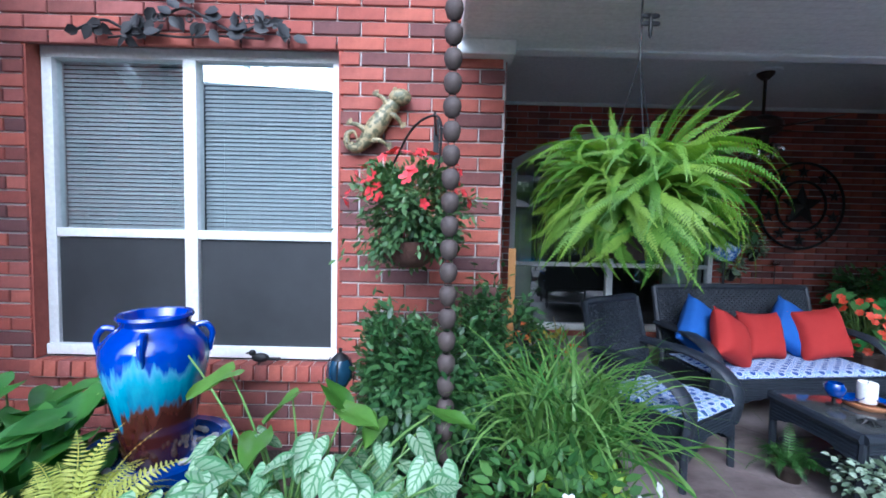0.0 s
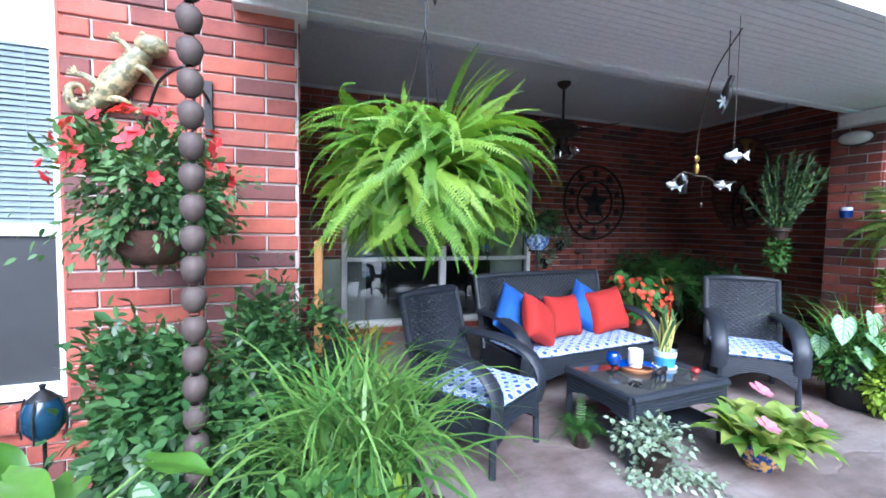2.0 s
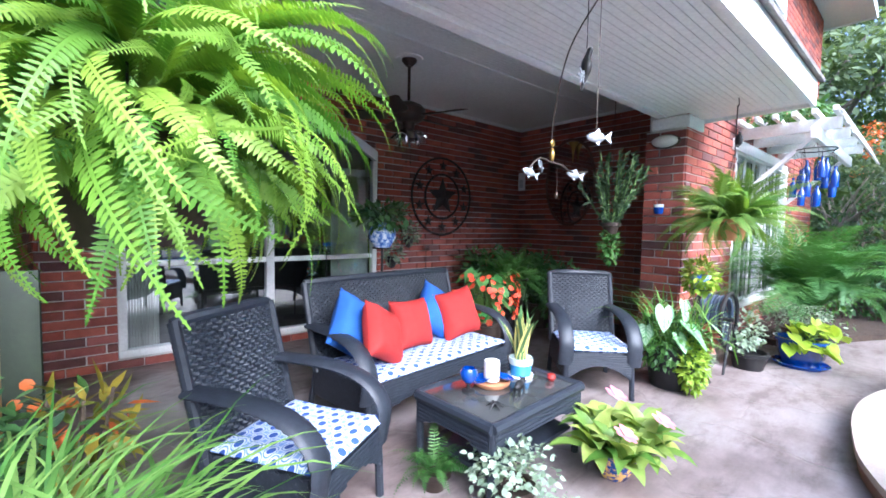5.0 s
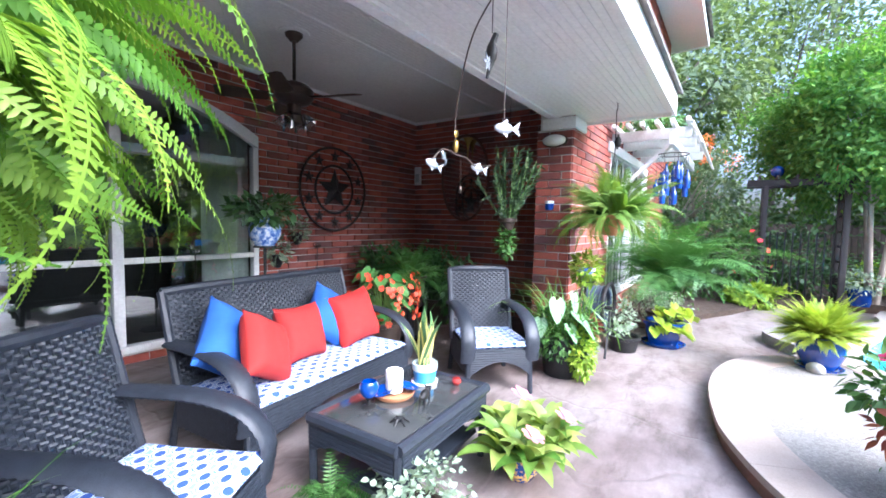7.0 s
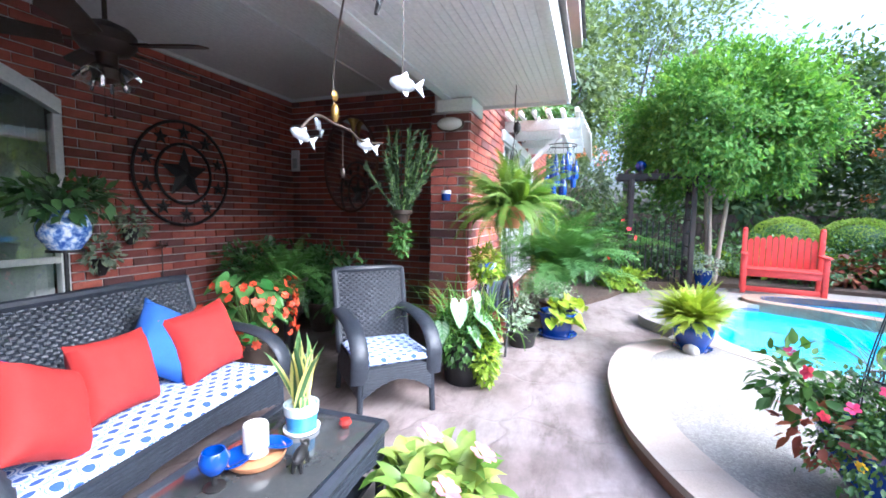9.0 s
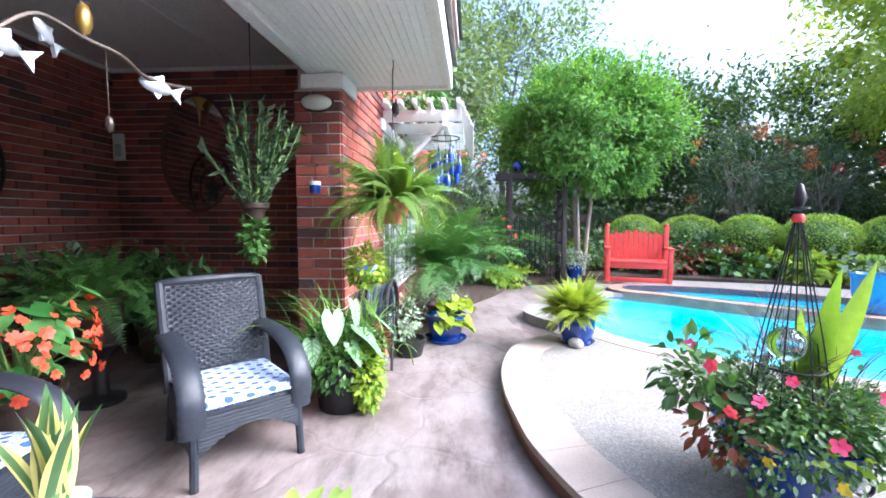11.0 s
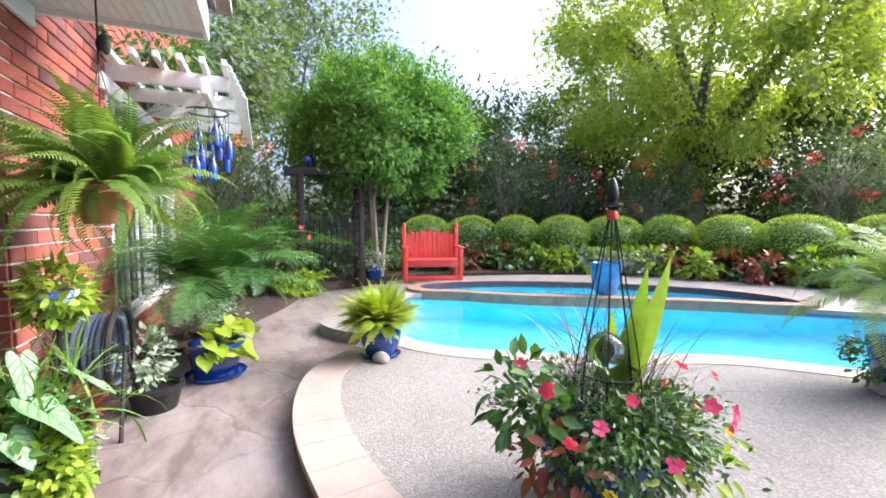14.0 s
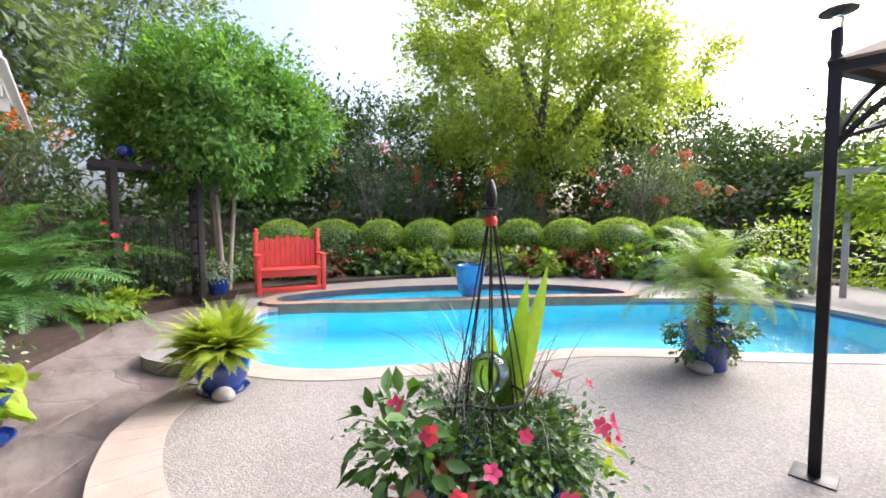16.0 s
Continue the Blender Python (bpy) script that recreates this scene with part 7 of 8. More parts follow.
# ---- pool deck ----
fp = thing("fern_pot", pose(6.19, 0.98, DECK_Z), "round lime green fern in a cobalt pot", "potted plant")
part("pot", Shape().lathe([(0.0, 0.0), (0.11, 0.0), (0.12, 0.02), (0.165, 0.12), (0.17, 0.2), (0.15, 0.25), (0.165, 0.262), (0.165, 0.28), (0.14, 0.28), (0.13, 0.25), (0.0, 0.245)], 30), COBALT, fp)
part("saucer", Shape().lathe([(0.0, -0.002), (0.15, -0.002), (0.165, 0.018), (0.155, 0.02), (0.13, 0.006)], 26), COBALT, fp)
FERN_BALL = leafy("foxtail_leaf", (0.30, 0.42, 0.03), (0.48, 0.56, 0.07), 0.5, 0.38, "object")
fronds(fp, "foxtail", FERN_BALL, 300, (0, 0, 0.28), (-8, 88), (0.75, 1.1), 31, 6, 0.06, length=0.37, droop=0.7, pairs=26, pinna=0.05, lift=0.1, slim=0.36)


def stone(m, r, label):
    s = Shape()
    n = 16
    s.ball((0, 0, 0), r, n)
    s.v = [(x * (1 + 0.1 * noise.noise((x * 9, y * 9, z * 9))), y * (1 + 0.1 * noise.noise((x * 8, y * 9, 3))), max(z, -r[2] * 0.55)) for x, y, z in s.v]
    ob = part("river_stone", s, STONE)
    ob.matrix_basis = m @ pose(0, 0, r[2] * 0.55)
    tagged(ob, label, "stone", "river stones")


stone(pose(6.02, 1.02, DECK_Z, 0, 0, 20), (0.085, 0.06, 0.05), "smooth grey river stone beside a pot")
stone(pose(4.14, -1.83, DECK_Z, 0, 0, -42), (0.15, 0.08, 0.055), "flat pale river stone beside a pot")

# mixed planter with an iron obelisk
pl = thing("flower_planter", pose(4.06, 0.66, DECK_Z), "cobalt bowl of pink flowers and green leaves", "planter")
part("bowl", Shape().lathe(bowl_profile(0.26, 0.26), 40), COBALT, pl, at=pose(0, 0, 0.05))
for k in range(3):
    a = 2 * math.pi * k / 3 + 0.5
    c, sn = math.cos(a), math.sin(a)
    part("scroll_foot", Shape().tube(spline([(0.1 * c, 0.1 * sn, 0.05), (0.2 * c, 0.2 * sn, 0.06), (0.29 * c, 0.29 * sn, 0.02), (0.33 * c, 0.33 * sn, 0.03), (0.33 * c, 0.33 * sn, 0.07), (0.29 * c, 0.29 * sn, 0.07)], 5), 0.008, 6), BLACK, pl)
q = np.random.default_rng(71)
foliage("leaf_mass", ball_leaves(q, 3800, (0, 0, 0.36), (0.36, 0.35, 0.19), 0.031, lumps=60, lump_r=0.24, shell=0.4), GREEN_LEAF, pl)["kind"] = "stuff"
foliage("small_leaf_mass", ball_leaves(q, 2200, (0, 0, 0.33), (0.38, 0.38, 0.2), 0.026, lumps=30, lump_r=0.25), BUSH_LEAF, pl)["kind"] = "stuff"
foliage("lime_leaf_mass", ball_leaves(q, 120, (-0.12, -0.1, 0.32), (0.3, 0.28, 0.1), 0.06, shell=0.3), LIME_LEAF, pl)["kind"] = "stuff"
foliage("copper_leaf_mass", ball_leaves(q, 80, (-0.1, 0.32, 0.33), (0.16, 0.12, 0.1), 0.06), COLEUS, pl)["kind"] = "stuff"
foliage("dark_grass", blades(q, 260, 0.62, 0.005, (25, 85), (0.6, 2.0), 0.08), leafy("bronze_grass", (0.04, 0.04, 0.03), (0.10, 0.10, 0.07), 0.5, 0.2), pl, at=pose(0.08, -0.10, 0.38))["kind"] = "stuff"
pk = flower_mesh(0.027, 5, PINK_PETAL)
flowers(pl, pk, [(0.41 * math.cos(a), 0.40 * math.sin(a), z) for a, z in ((1.6, 0.62), (1.9, 0.58), (2.3, 0.5), (2.8, 0.42), (3.4, 0.5), (3.9, 0.46), (4.3, 0.52), (4.7, 0.5), (5.1, 0.55), (5.4, 0.42), (4.5, 0.36), (4.0, 0.38), (2.5, 0.6), (2.1, 0.44), (4.9, 0.4), (5.6, 0.5), (3.1, 0.58))], rng0, out=(0, 0, 0.3))
flowers(pl, flower_mesh(0.025, 6, YELLOW_PETAL), [(0.38 * math.cos(a), 0.38 * math.sin(a), z) for a, z in ((2.9, 0.27), (3.6, 0.42), (4.4, 0.25), (2.4, 0.3), (3.2, 0.2))], rng0, out=(0, 0, 0.2))
# tall stem of flowers that leans out of the bowl
part("leaning_stem", Shape().tube(spline([(0.05, 0.1, 0.3), (-0.02, 0.34, 0.48), (0.0, 0.46, 0.6)], 5), 0.008, 6), STALK, pl)
foliage("stem_leaf_mass", ball_leaves(q, 160, (0.0, 0.38, 0.5), (0.14, 0.14, 0.17), 0.07, shell=0.2), GREEN_LEAF, pl)["kind"] = "stuff"
BIGSTRAP = leafy("canna_leaf", (0.22, 0.38, 0.05), (0.34, 0.5, 0.09), 0.35, 0.45, "object")
for az, tilt_, ln, w, sway in ((221, 86, 0.60, 0.10, 8), (205, 82, 0.42, 0.10, -5), (236, 80, 0.64, 0.10, 15), (45, 84, 0.50, 0.09, -8), (215, 88, 0.36, 0.09, 2)):
    me = np_mesh("strap_leaf", *strap(q, ln * 1.18, w * 0.78, 0.18, 10))
    me.materials.append(BIGSTRAP)
    part("strap_leaf", me, BIGSTRAP, pl, at=pose(0.03 * math.cos(radians(az + 90)), 0.03 * math.sin(radians(az + 90)) - 0.06, 0.33, 0, 0, az) @ pose(0, 0, 0, 0, sway, 0) @ pose(0, 0, 0, tilt_))
ob_ = thing("garden_obelisk", pose(4.02, 0.70, DECK_Z + 0.28), "black wire obelisk with a finial in the planter", "obelisk")
for k in range(8):
    a = 2 * math.pi * k / 8
    c, sn = math.cos(a), math.sin(a)
    part("rod", Shape().tube(spline([(0.13 * c, 0.13 * sn, 0.0), (0.112 * c, 0.112 * sn, 0.28), (0.06 * c, 0.06 * sn, 0.58), (0.016 * c, 0.016 * sn, 0.82), (0.008 * c, 0.008 * sn, 0.86)], 5), 0.0028, 5), BLACK, ob_)
part("hoop", Shape().tube([(0.112 * math.cos(2 * math.pi * k / 28), 0.112 * math.sin(2 * math.pi * k / 28), 0.28) for k in range(29)], 0.005, 6), BLACK, ob_)
part("collar", Shape().lathe([(0.0, 0.835), (0.018, 0.84), (0.022, 0.855), (0.016, 0.87), (0.0, 0.872)], 14), RED_PAINT, ob_)
part("plate", Shape().lathe([(0.0, 0.885), (0.035, 0.89), (0.035, 0.897), (0.0, 0.9)], 16), BLACK, ob_)
part("finial", Shape().lathe([(0.012, 0.9), (0.02, 0.92), (0.018, 0.95), (0.01, 0.98), (0.0, 0.99)], 14), BLACK, ob_)
gb = part("gazing_ball", Shape().ball((0, 0, 0), 0.065, 20), glass_skin("gazing_glass", (0.6, 0.75, 0.78), 0.05))
gb.matrix_basis = pose(4.0, 0.73, DECK_Z + 0.65)
tagged(gb, "clear glass gazing ball inside the obelisk", "glass ball")

# palm in a blue pot
pp = thing("potted_palm", pose(4.12, -1.95, DECK_Z), "pygmy date palm in a dark blue pot", "palm")
part("pot", Shape().lathe(pot_profile(0.17, 0.14, 0.34, 0.012), 28), COBALT, pp)
part("trunk", Shape().tube(wrapped([(0, 0, 0.3), (0.01, 0.01, 0.55), (0.0, 0.02, 0.78)], 0.05, 0.03)[0], wrapped([(0, 0, 0.3), (0.01, 0.01, 0.55), (0.0, 0.02, 0.78)], 0.05, 0.03)[1], 10), RUST, pp)
PYG = leafy("date_palm_leaf", (0.16, 0.28, 0.05), (0.32, 0.44, 0.12), 0.45, 0.38, "object")
fronds(pp, "pygmy", PYG, 44, (0, 0.02, 0.66), (-15, 75), (0.6, 0.95), 37, 6, 0.03, length=0.8, droop=1.9, pairs=44, pinna=0.15, lift=0.35, slim=0.10, taper=0.5, sweep=0.55)
foliage("trailing_leaf_mass", ball_leaves(q, 1300, (0, 0, 0.28), (0.27, 0.27, 0.24), 0.045, lumps=30, lump_r=0.2, shell=0.5), GREEN_LEAF, pp)["kind"] = "stuff"

# gazebo post with a solar lamp, and the corner of its roof
gz = thing("gazebo", pose(3.345, -0.70, DECK_Z), "black metal gazebo post, bracket and roof corner", "gazebo")
part("post", Shape().box((-0.022, -0.022, 0.0), (0.022, 0.022, 1.78), bevel=0.005), BLACK, gz)
part("foot_plate", Shape().box((-0.08, -0.08, 0.0), (0.08, 0.08, 0.008), bevel=0.003), BLACK, gz)
for dx, dy in ((-1.0, 0.0), (-0.35, -0.94)):
    part("roof_beam", Shape().tube([(0, 0, 1.77), (2.4 * dx, 2.4 * dy, 1.77)], 0.028, 4), BLACK, gz)
    part("brace", Shape().tube(bezier((0, 0, 1.42), (0.1 * dx, 0.1 * dy, 1.62), (0.38 * dx, 0.38 * dy, 1.76), 8), 0.015, 6), BLACK, gz)
    part("scroll", Shape().tube(bezier((0, 0, 1.48), (0.2 * dx, 0.2 * dy, 1.50), (0.55 * dx, 0.55 * dy, 1.66), 8), 0.01, 6), BLACK, gz)
ROOFCLOTH = surface("tan_canopy", (0.35, 0.27, 0.2), (0.45, 0.36, 0.28), 0.9, 5, 90, 0.2)
part("canopy", Shape().add([(0.03, 0.03, 1.80), (-2.5, 0.03, 1.80), (-3.3, -2.3, 1.80), (-0.85, -2.3, 1.80), (-1.6, -1.1, 2.5)], [(0, 1, 4), (1, 2, 4), (2, 3, 4), (3, 0, 4)]), ROOFCLOTH, gz, "tan cloth roof", smooth=False)
part("lamp_stem", Shape().lathe([(0.026, 1.78), (0.03, 1.80), (0.018, 1.83), (0.022, 1.88), (0.02, 1.93), (0.0, 1.94)], 14), BLACK, gz)
part("lamp_glass", Shape().lathe([(0.018, 1.93), (0.022, 1.98), (0.0, 1.985)], 14), CLEAR, gz)
part("lamp_cap", Shape().lathe([(0.0, 2.03), (0.04, 2.022), (0.066, 2.004), (0.064, 1.998), (0.02, 1.99), (0.0, 1.988)], 20), BLACK, gz)

# red bench
bench = thing("garden_bench", pose(9.76, -0.93, 0.14, 0, 0, -104), "coral red painted wooden garden bench", "bench")
W = 0.98
for sx in (-1, 1):
    part("back_post", Shape().box((sx * W / 2 - 0.035, 0.30, 0.0), (sx * W / 2 + 0.035, 0.37, 0.98), bevel=0.006).ball((sx * W / 2, 0.335, 1.0), 0.04, 10), RED_PAINT, bench)
    part("front_post", Shape().box((sx * W / 2 - 0.035, -0.16, 0.0), (sx * W / 2 + 0.035, -0.09, 0.6), bevel=0.006), RED_PAINT, bench)
    part("armrest", Shape().box((sx * W / 2 - 0.05, -0.2, 0.6), (sx * W / 2 + 0.05, 0.32, 0.628), bevel=0.006), RED_PAINT, bench)
for k in range(11):
    x = -W / 2 + 0.085 + k * (W - 0.17) / 10
    h = 0.90 - 0.05 * abs(k - 5) / 5 + (0.03 if k % 2 else 0)
    part("back_slat", Shape().prism([(x - 0.036, 0.36), (x + 0.036, 0.36), (x + 0.036, h - 0.03), (x, h + 0.01), (x - 0.036, h - 0.03)], -0.01, 0.01, pose(0, 0.33, 0, 90)), RED_PAINT, bench)
for k in range(5):
    part("seat_slat", Shape().box((-W / 2 + 0.035, -0.17 + k * 0.096, 0.37), (W / 2 - 0.035, -0.085 + k * 0.096, 0.395), bevel=0.005), RED_PAINT, bench)
part("front_rail", Shape().box((-W / 2 + 0.036, -0.15, 0.27), (W / 2 - 0.036, -0.12, 0.368), bevel=0.004), RED_PAINT, bench)
part("stretcher", Shape().box((-W / 2 + 0.036, -0.145, 0.03), (W / 2 - 0.036, -0.115, 0.11), bevel=0.004), RED_PAINT, bench)

# blue pot at the spa weir
wp = thing("spa_pot", pose(7.45, -2.72, 0.17) @ Matrix.Diagonal((0.86, 0.86, 0.86, 1)), "large cobalt glazed pot on the spa weir", "pot")
part("body", Shape().lathe([(0.0, 0.0), (0.16, 0.0), (0.2, 0.08), (0.24, 0.3), (0.25, 0.45), (0.27, 0.49), (0.27, 0.53), (0.22, 0.53), (0.2, 0.48), (0.0, 0.46)], 30), surface("bright_blue_glaze", (0.02, 0.10, 0.34), (0.06, 0.24, 0.5), 0.18, 5, 40, 0.05, coat=0.6), wp)

# ---- planting beyond the pool ----
def limb_tree(name, m, trunk_h, crown_c, crown_r, leaf, n, leaf_mat, bark, label, seed, trunks=1, lumps=120, lump_r=0.2, thick=0.09, shell=0.35, group="", template=(CHIP_V, CHIP_F), slim=0.5, lean=0.25):
    t = thing(name, m, label, "tree", group)
    q = np.random.default_rng(seed)
    rr = random.Random(seed)
    c, r = Vector(crown_c), crown_r
    for k in range(trunks):
        a = 2 * math.pi * k / trunks + 0.5
        off = Vector((math.cos(a), math.sin(a), 0)) * (thick * 1.2 if trunks > 1 else 0)
        tip = Vector((c.x + off.x * 5, c.y + off.y * 5, c.z - r[2] * 0.55))
        p = bezier(off, off * 1.6 + Vector((rr.uniform(-lean, lean) * 0.4, rr.uniform(-lean, lean) * 0.4, trunk_h * 0.6)), tip, 8)
        part("trunk", Shape().tube(p, [thick * (1 - 0.055 * i) for i in range(8)], 10), bark, t)
        for b in range(7):
            az, el = rr.uniform(0, 6.28), rr.uniform(0.25, 1.2)
            s0 = p[rr.randrange(5, 8)]
            e = Vector((c.x + r[0] * 0.75 * math.cos(az) * math.cos(el), c.y + r[1] * 0.75 * math.sin(az) * math.cos(el), c.z + r[2] * (0.75 * math.sin(el) - 0.3)))
            part("limb", Shape().tube(bezier(s0, s0.lerp(e, 0.5) + Vector((0, 0, 0.12 * r[2])), e, 7), [thick * 0.5 * (1 - 0.13 * i) for i in range(7)], 6), bark, t)
    foliage("crown", ball_leaves(q, n, crown_c, crown_r, leaf, lumps=lumps, lump_r=lump_r, shell=shell, template=template, slim=slim, jitter=0.6), leaf_mat, t)
    return t


t1 = limb_tree("young_tree", pose(10.75, -0.2, 0.14), 1.6, (0.1, 0.0, 2.85), (1.52, 1.52, 1.28), 0.092, 42000, TREE_LIGHT, PALE_BARK, "round crowned young tree with bright green leaves", 5, trunks=3, lumps=260, lump_r=0.16, thick=0.045, shell=0.5, template=(LEAF_V, LEAF_F))
limb_tree("shade_tree", pose(13.8, -13.5, -1.45), 4.2, (0.0, 0.0, 8.9), (6.4, 6.4, 4.9), 0.21, 62000, TREE_BIG, BARK, "large spreading shade tree with yellow green leaves", 6, lumps=260, lump_r=0.11, thick=0.48, shell=0.4, template=(LEAF_V, LEAF_F))
for x, y, h, rx, seed, mt in ((19.5, 8.5, 8.2, 4.2, 11, TREE_GREY), (17.0, 4.2, 7.4, 3.6, 12, TREE_GREY), (23.0, 0.5, 9.5, 4.2, 13, TREE_GREY), (21.5, -5.0, 6.0, 4.0, 14, TREE_DARK), (22.5, -11.0, 6.6, 4.4, 15, TREE_DARK), (19.0, -17.5, 6.8, 4.6, 16, TREE_DARK), (10.5, -21.0, 5.6, 4.4, 17, TREE_DARK), (3.5, -21.5, 5.0, 4.4, 18, TREE_DARK), (15.0, 10.5, 7.5, 4.2, 19, TREE_DARK)):
    limb_tree("tall_tree", pose(x, y, -1.45), h * 0.5, (0, 0, h), (rx, rx, h * 0.52), 0.24, 12500, mt, BARK, "tall tree with dull green leaves beyond the fence", seed, lumps=90, lump_r=0.2, thick=0.2, shell=0.3, group="trees beyond the fence")
for x, y, h, r, seed, trunks in ((14.6, -5.6, 3.1, 1.5, 21, 4), (15.6, -8.6, 3.0, 1.4, 22, 4), (12.4, -9.7, 2.5, 1.1, 23, 4), (8.1, -10.6, 2.85, 1.5, 24, 5), (13.2, 2.6, 2.6, 1.3, 25, 3)):
    cm = limb_tree("crape_myrtle", pose(x, y, 0.0), 1.6, (0, 0, h - 0.5), (r, r, 1.25), 0.1, 5200, TREE_GREY, PALE_BARK, "crape myrtle with pale trunks and coral flowers", seed, trunks=trunks, lumps=90, lump_r=0.2, thick=0.06, shell=0.35, group="crape myrtles", template=(LEAF_V, LEAF_F))
    q = np.random.default_rng(seed)
    for k in range(14):
        d = unit(q.normal(size=3) + np.array([0, 0, 0.7]))
        foliage("blossom", ball_leaves(q, 60, (d[0] * r * 1.02, d[1] * r * 1.02, h - 0.5 + d[2] * 1.3), (0.16, 0.16, 0.13), 0.05, shell=0.1, slim=0.9), ORANGE_PETAL if seed % 2 else RED_PETAL, cm)

# clipped hedge mounds
for k in range(9):
    a = radians(-21.0 - 6.3 * k)
    d = 10.6 + 0.25 * math.sin(k * 1.7) + (0.5 if k < 2 else 0)
    x, y = 3.12 + d * math.cos(a), 1.72 + d * math.sin(a)
    h = thing("hedge_mound", pose(x, y, 0.1), "clipped rounded green hedge mound", "hedge", "hedge mounds")
    q = np.random.default_rng(80 + k)
    rx = 0.60 + 0.06 * math.sin(k * 2.1)
    v, f = ball_leaves(q, 8000, (0, 0, 0.80), (rx * 1.08, rx * 1.08, 0.46), 0.042, shell=0.93, jitter=0.8, outward=0.5, droop=0.0)
    foliage("leaf_mass", (v, f), HEDGE_LEAF, h)
    # solid ball in a darker green, painting the shade inside the mound
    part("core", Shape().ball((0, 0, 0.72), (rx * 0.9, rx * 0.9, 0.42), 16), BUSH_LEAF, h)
    for j in range(3):
        part("stem", Shape().tube([(0.12 * math.cos(j * 2.1), 0.12 * math.sin(j * 2.1), 0), (0.2 * math.cos(j * 2.1), 0.2 * math.sin(j * 2.1), 0.5)], 0.03, 6), WOODY, h)

# flower border between pool and hedge
kinds = [("lime_border_plant", LIME_LEAF, 0.11, "low lime green border plant", 0.30), ("copper_border_plant", COLEUS, 0.12, "copper red coleus in the border", 0.34), ("silver_border_plant", GREY_LEAF, 0.1, "silver leaved border plant", 0.32), ("green_border_plant", GREEN_LEAF, 0.12, "green leafy border plant", 0.34), ("lime_border_plant", LIME_LEAF, 0.12, "low lime green border plant", 0.34)]
for k in range(34):
    a = radians(-13.0 - 2.05 * k)
    d = 9.35 + 0.2 * math.sin(k * 2.3) + (-1.2 if k > 27 else 0) * (k - 27) / 6
    x, y = 3.12 + d * math.cos(a), 1.72 + d * math.sin(a)
    nm, mt, sz, lab, r = kinds[(k * 7 + k // 3) % 5]
    b = thing(nm, pose(x, y, 0.1), lab, "border plant", "flower border")
    q = np.random.default_rng(120 + k)
    foliage("leaf_mass", ball_leaves(q, 300, (0, 0, 0.26), (r * 1.3, r * 1.3, 0.27), sz * 1.1, shell=0.3, slim=0.75, lumps=14, lump_r=0.3), mt, b)["kind"] = "stuff"
    if k % 3 == 0:
        foliage("upright_leaf_mass", blades(q, 16, 0.5, 0.06, (60, 88), (0.2, 0.9), 0.05, 7), LIME_LEAF if k % 2 else GREEN_LEAF, b, at=pose(0, 0, 0.08))
    if k % 6 == 3:
        for j in range(5):
            me = calads[j % 5]
            part("caladium_leaf", me, CALADIUM, b, at=pose(0.15 * math.cos(j), 0.15 * math.sin(j), 0.42 + 0.03 * j, 0, 0, 100 + 30 * j) @ pose(0, 0, 0, -40) @ Matrix.Diagonal((1.6, 1.6, 1.6, 1)))
# shrubs round the bench and along the fence
for x, y, rx, rz, sd, mt, lf_ in ((11.2, -1.9, 0.6, 0.45, 1, BUSH_LEAF, 0.08), (10.9, 0.75, 0.55, 0.5, 2, BUSH_LEAF, 0.08), (11.6, -2.9, 0.7, 0.5, 3, BUSH_LEAF, 0.09), (12.3, 0.6, 0.7, 0.7, 4, BUSH_LEAF, 0.09), (11.9, -0.9, 0.8, 0.6, 5, GREEN_LEAF, 0.09), (9.6, 2.3, 0.55, 0.55, 6, BUSH_LEAF, 0.07), (8.6, 2.5, 0.5, 0.5, 7, GREEN_LEAF, 0.06), (10.6, 2.3, 0.6, 0.75, 8, BUSH_LEAF, 0.08), (12.0, 1.9, 0.8, 0.9, 9, BUSH_LEAF, 0.09), (9.9, 1.35, 0.34, 0.2, 10, LIME_LEAF, 0.09), (7.75, 2.45, 0.35, 0.28, 11, GREY_LEAF, 0.05), (4.6, -8.6, 0.9, 0.7, 12, LIME_LEAF, 0.1), (3.0, -8.4, 0.9, 0.6, 13, LIME_LEAF, 0.1), (6.2, -8.9, 0.7, 0.55, 14, GREEN_LEAF, 0.1)):
    shrub("garden_shrub", pose(x, y, 0.0), (rx, rx, rz), lf_, 1100, mt, "leafy shrub in the garden border", "shrub", sd + 200, 30, 0.26, 4, "garden shrubs")
# tree foot planter with white flowers
bt = thing("blue_flower_pot", pose(10.35, 0.0, 0.14), "cobalt pot of small white flowers under the tree", "potted plant")
part("pot", Shape().lathe(pot_profile(0.16, 0.12, 0.26), 20), COBALT, bt)
q = np.random.default_rng(300)
foliage("leaf_mass", ball_leaves(q, 420, (0, 0, 0.36), (0.3, 0.3, 0.2), 0.06, shell=0.2), GREY_LEAF, bt)["kind"] = "stuff"

# dark arbour with a gate, and the fence
DARKWOOD = surface("dark_stained_wood", (0.02, 0.016, 0.014), (0.05, 0.04, 0.035), 0.7, 6, 60, 0.4)
arb = thing("garden_arbour", pose(10.45, 0.75, 0.05), "dark wooden garden arbour with a gate", "arbour")
for y in (-0.5, 0.5):
    for x in (-0.25, 0.25):
        part("post", Shape().box((x - 0.04, y - 0.04, 0), (x + 0.04, y + 0.04, 1.95), bevel=0.005), DARKWOOD, arb)
    for k in range(7):
        part("lattice_bar", Shape().box((-0.21, y - 0.012, 0.25 + k * 0.24), (0.21, y + 0.012, 0.28 + k * 0.24)), DARKWOOD, arb)
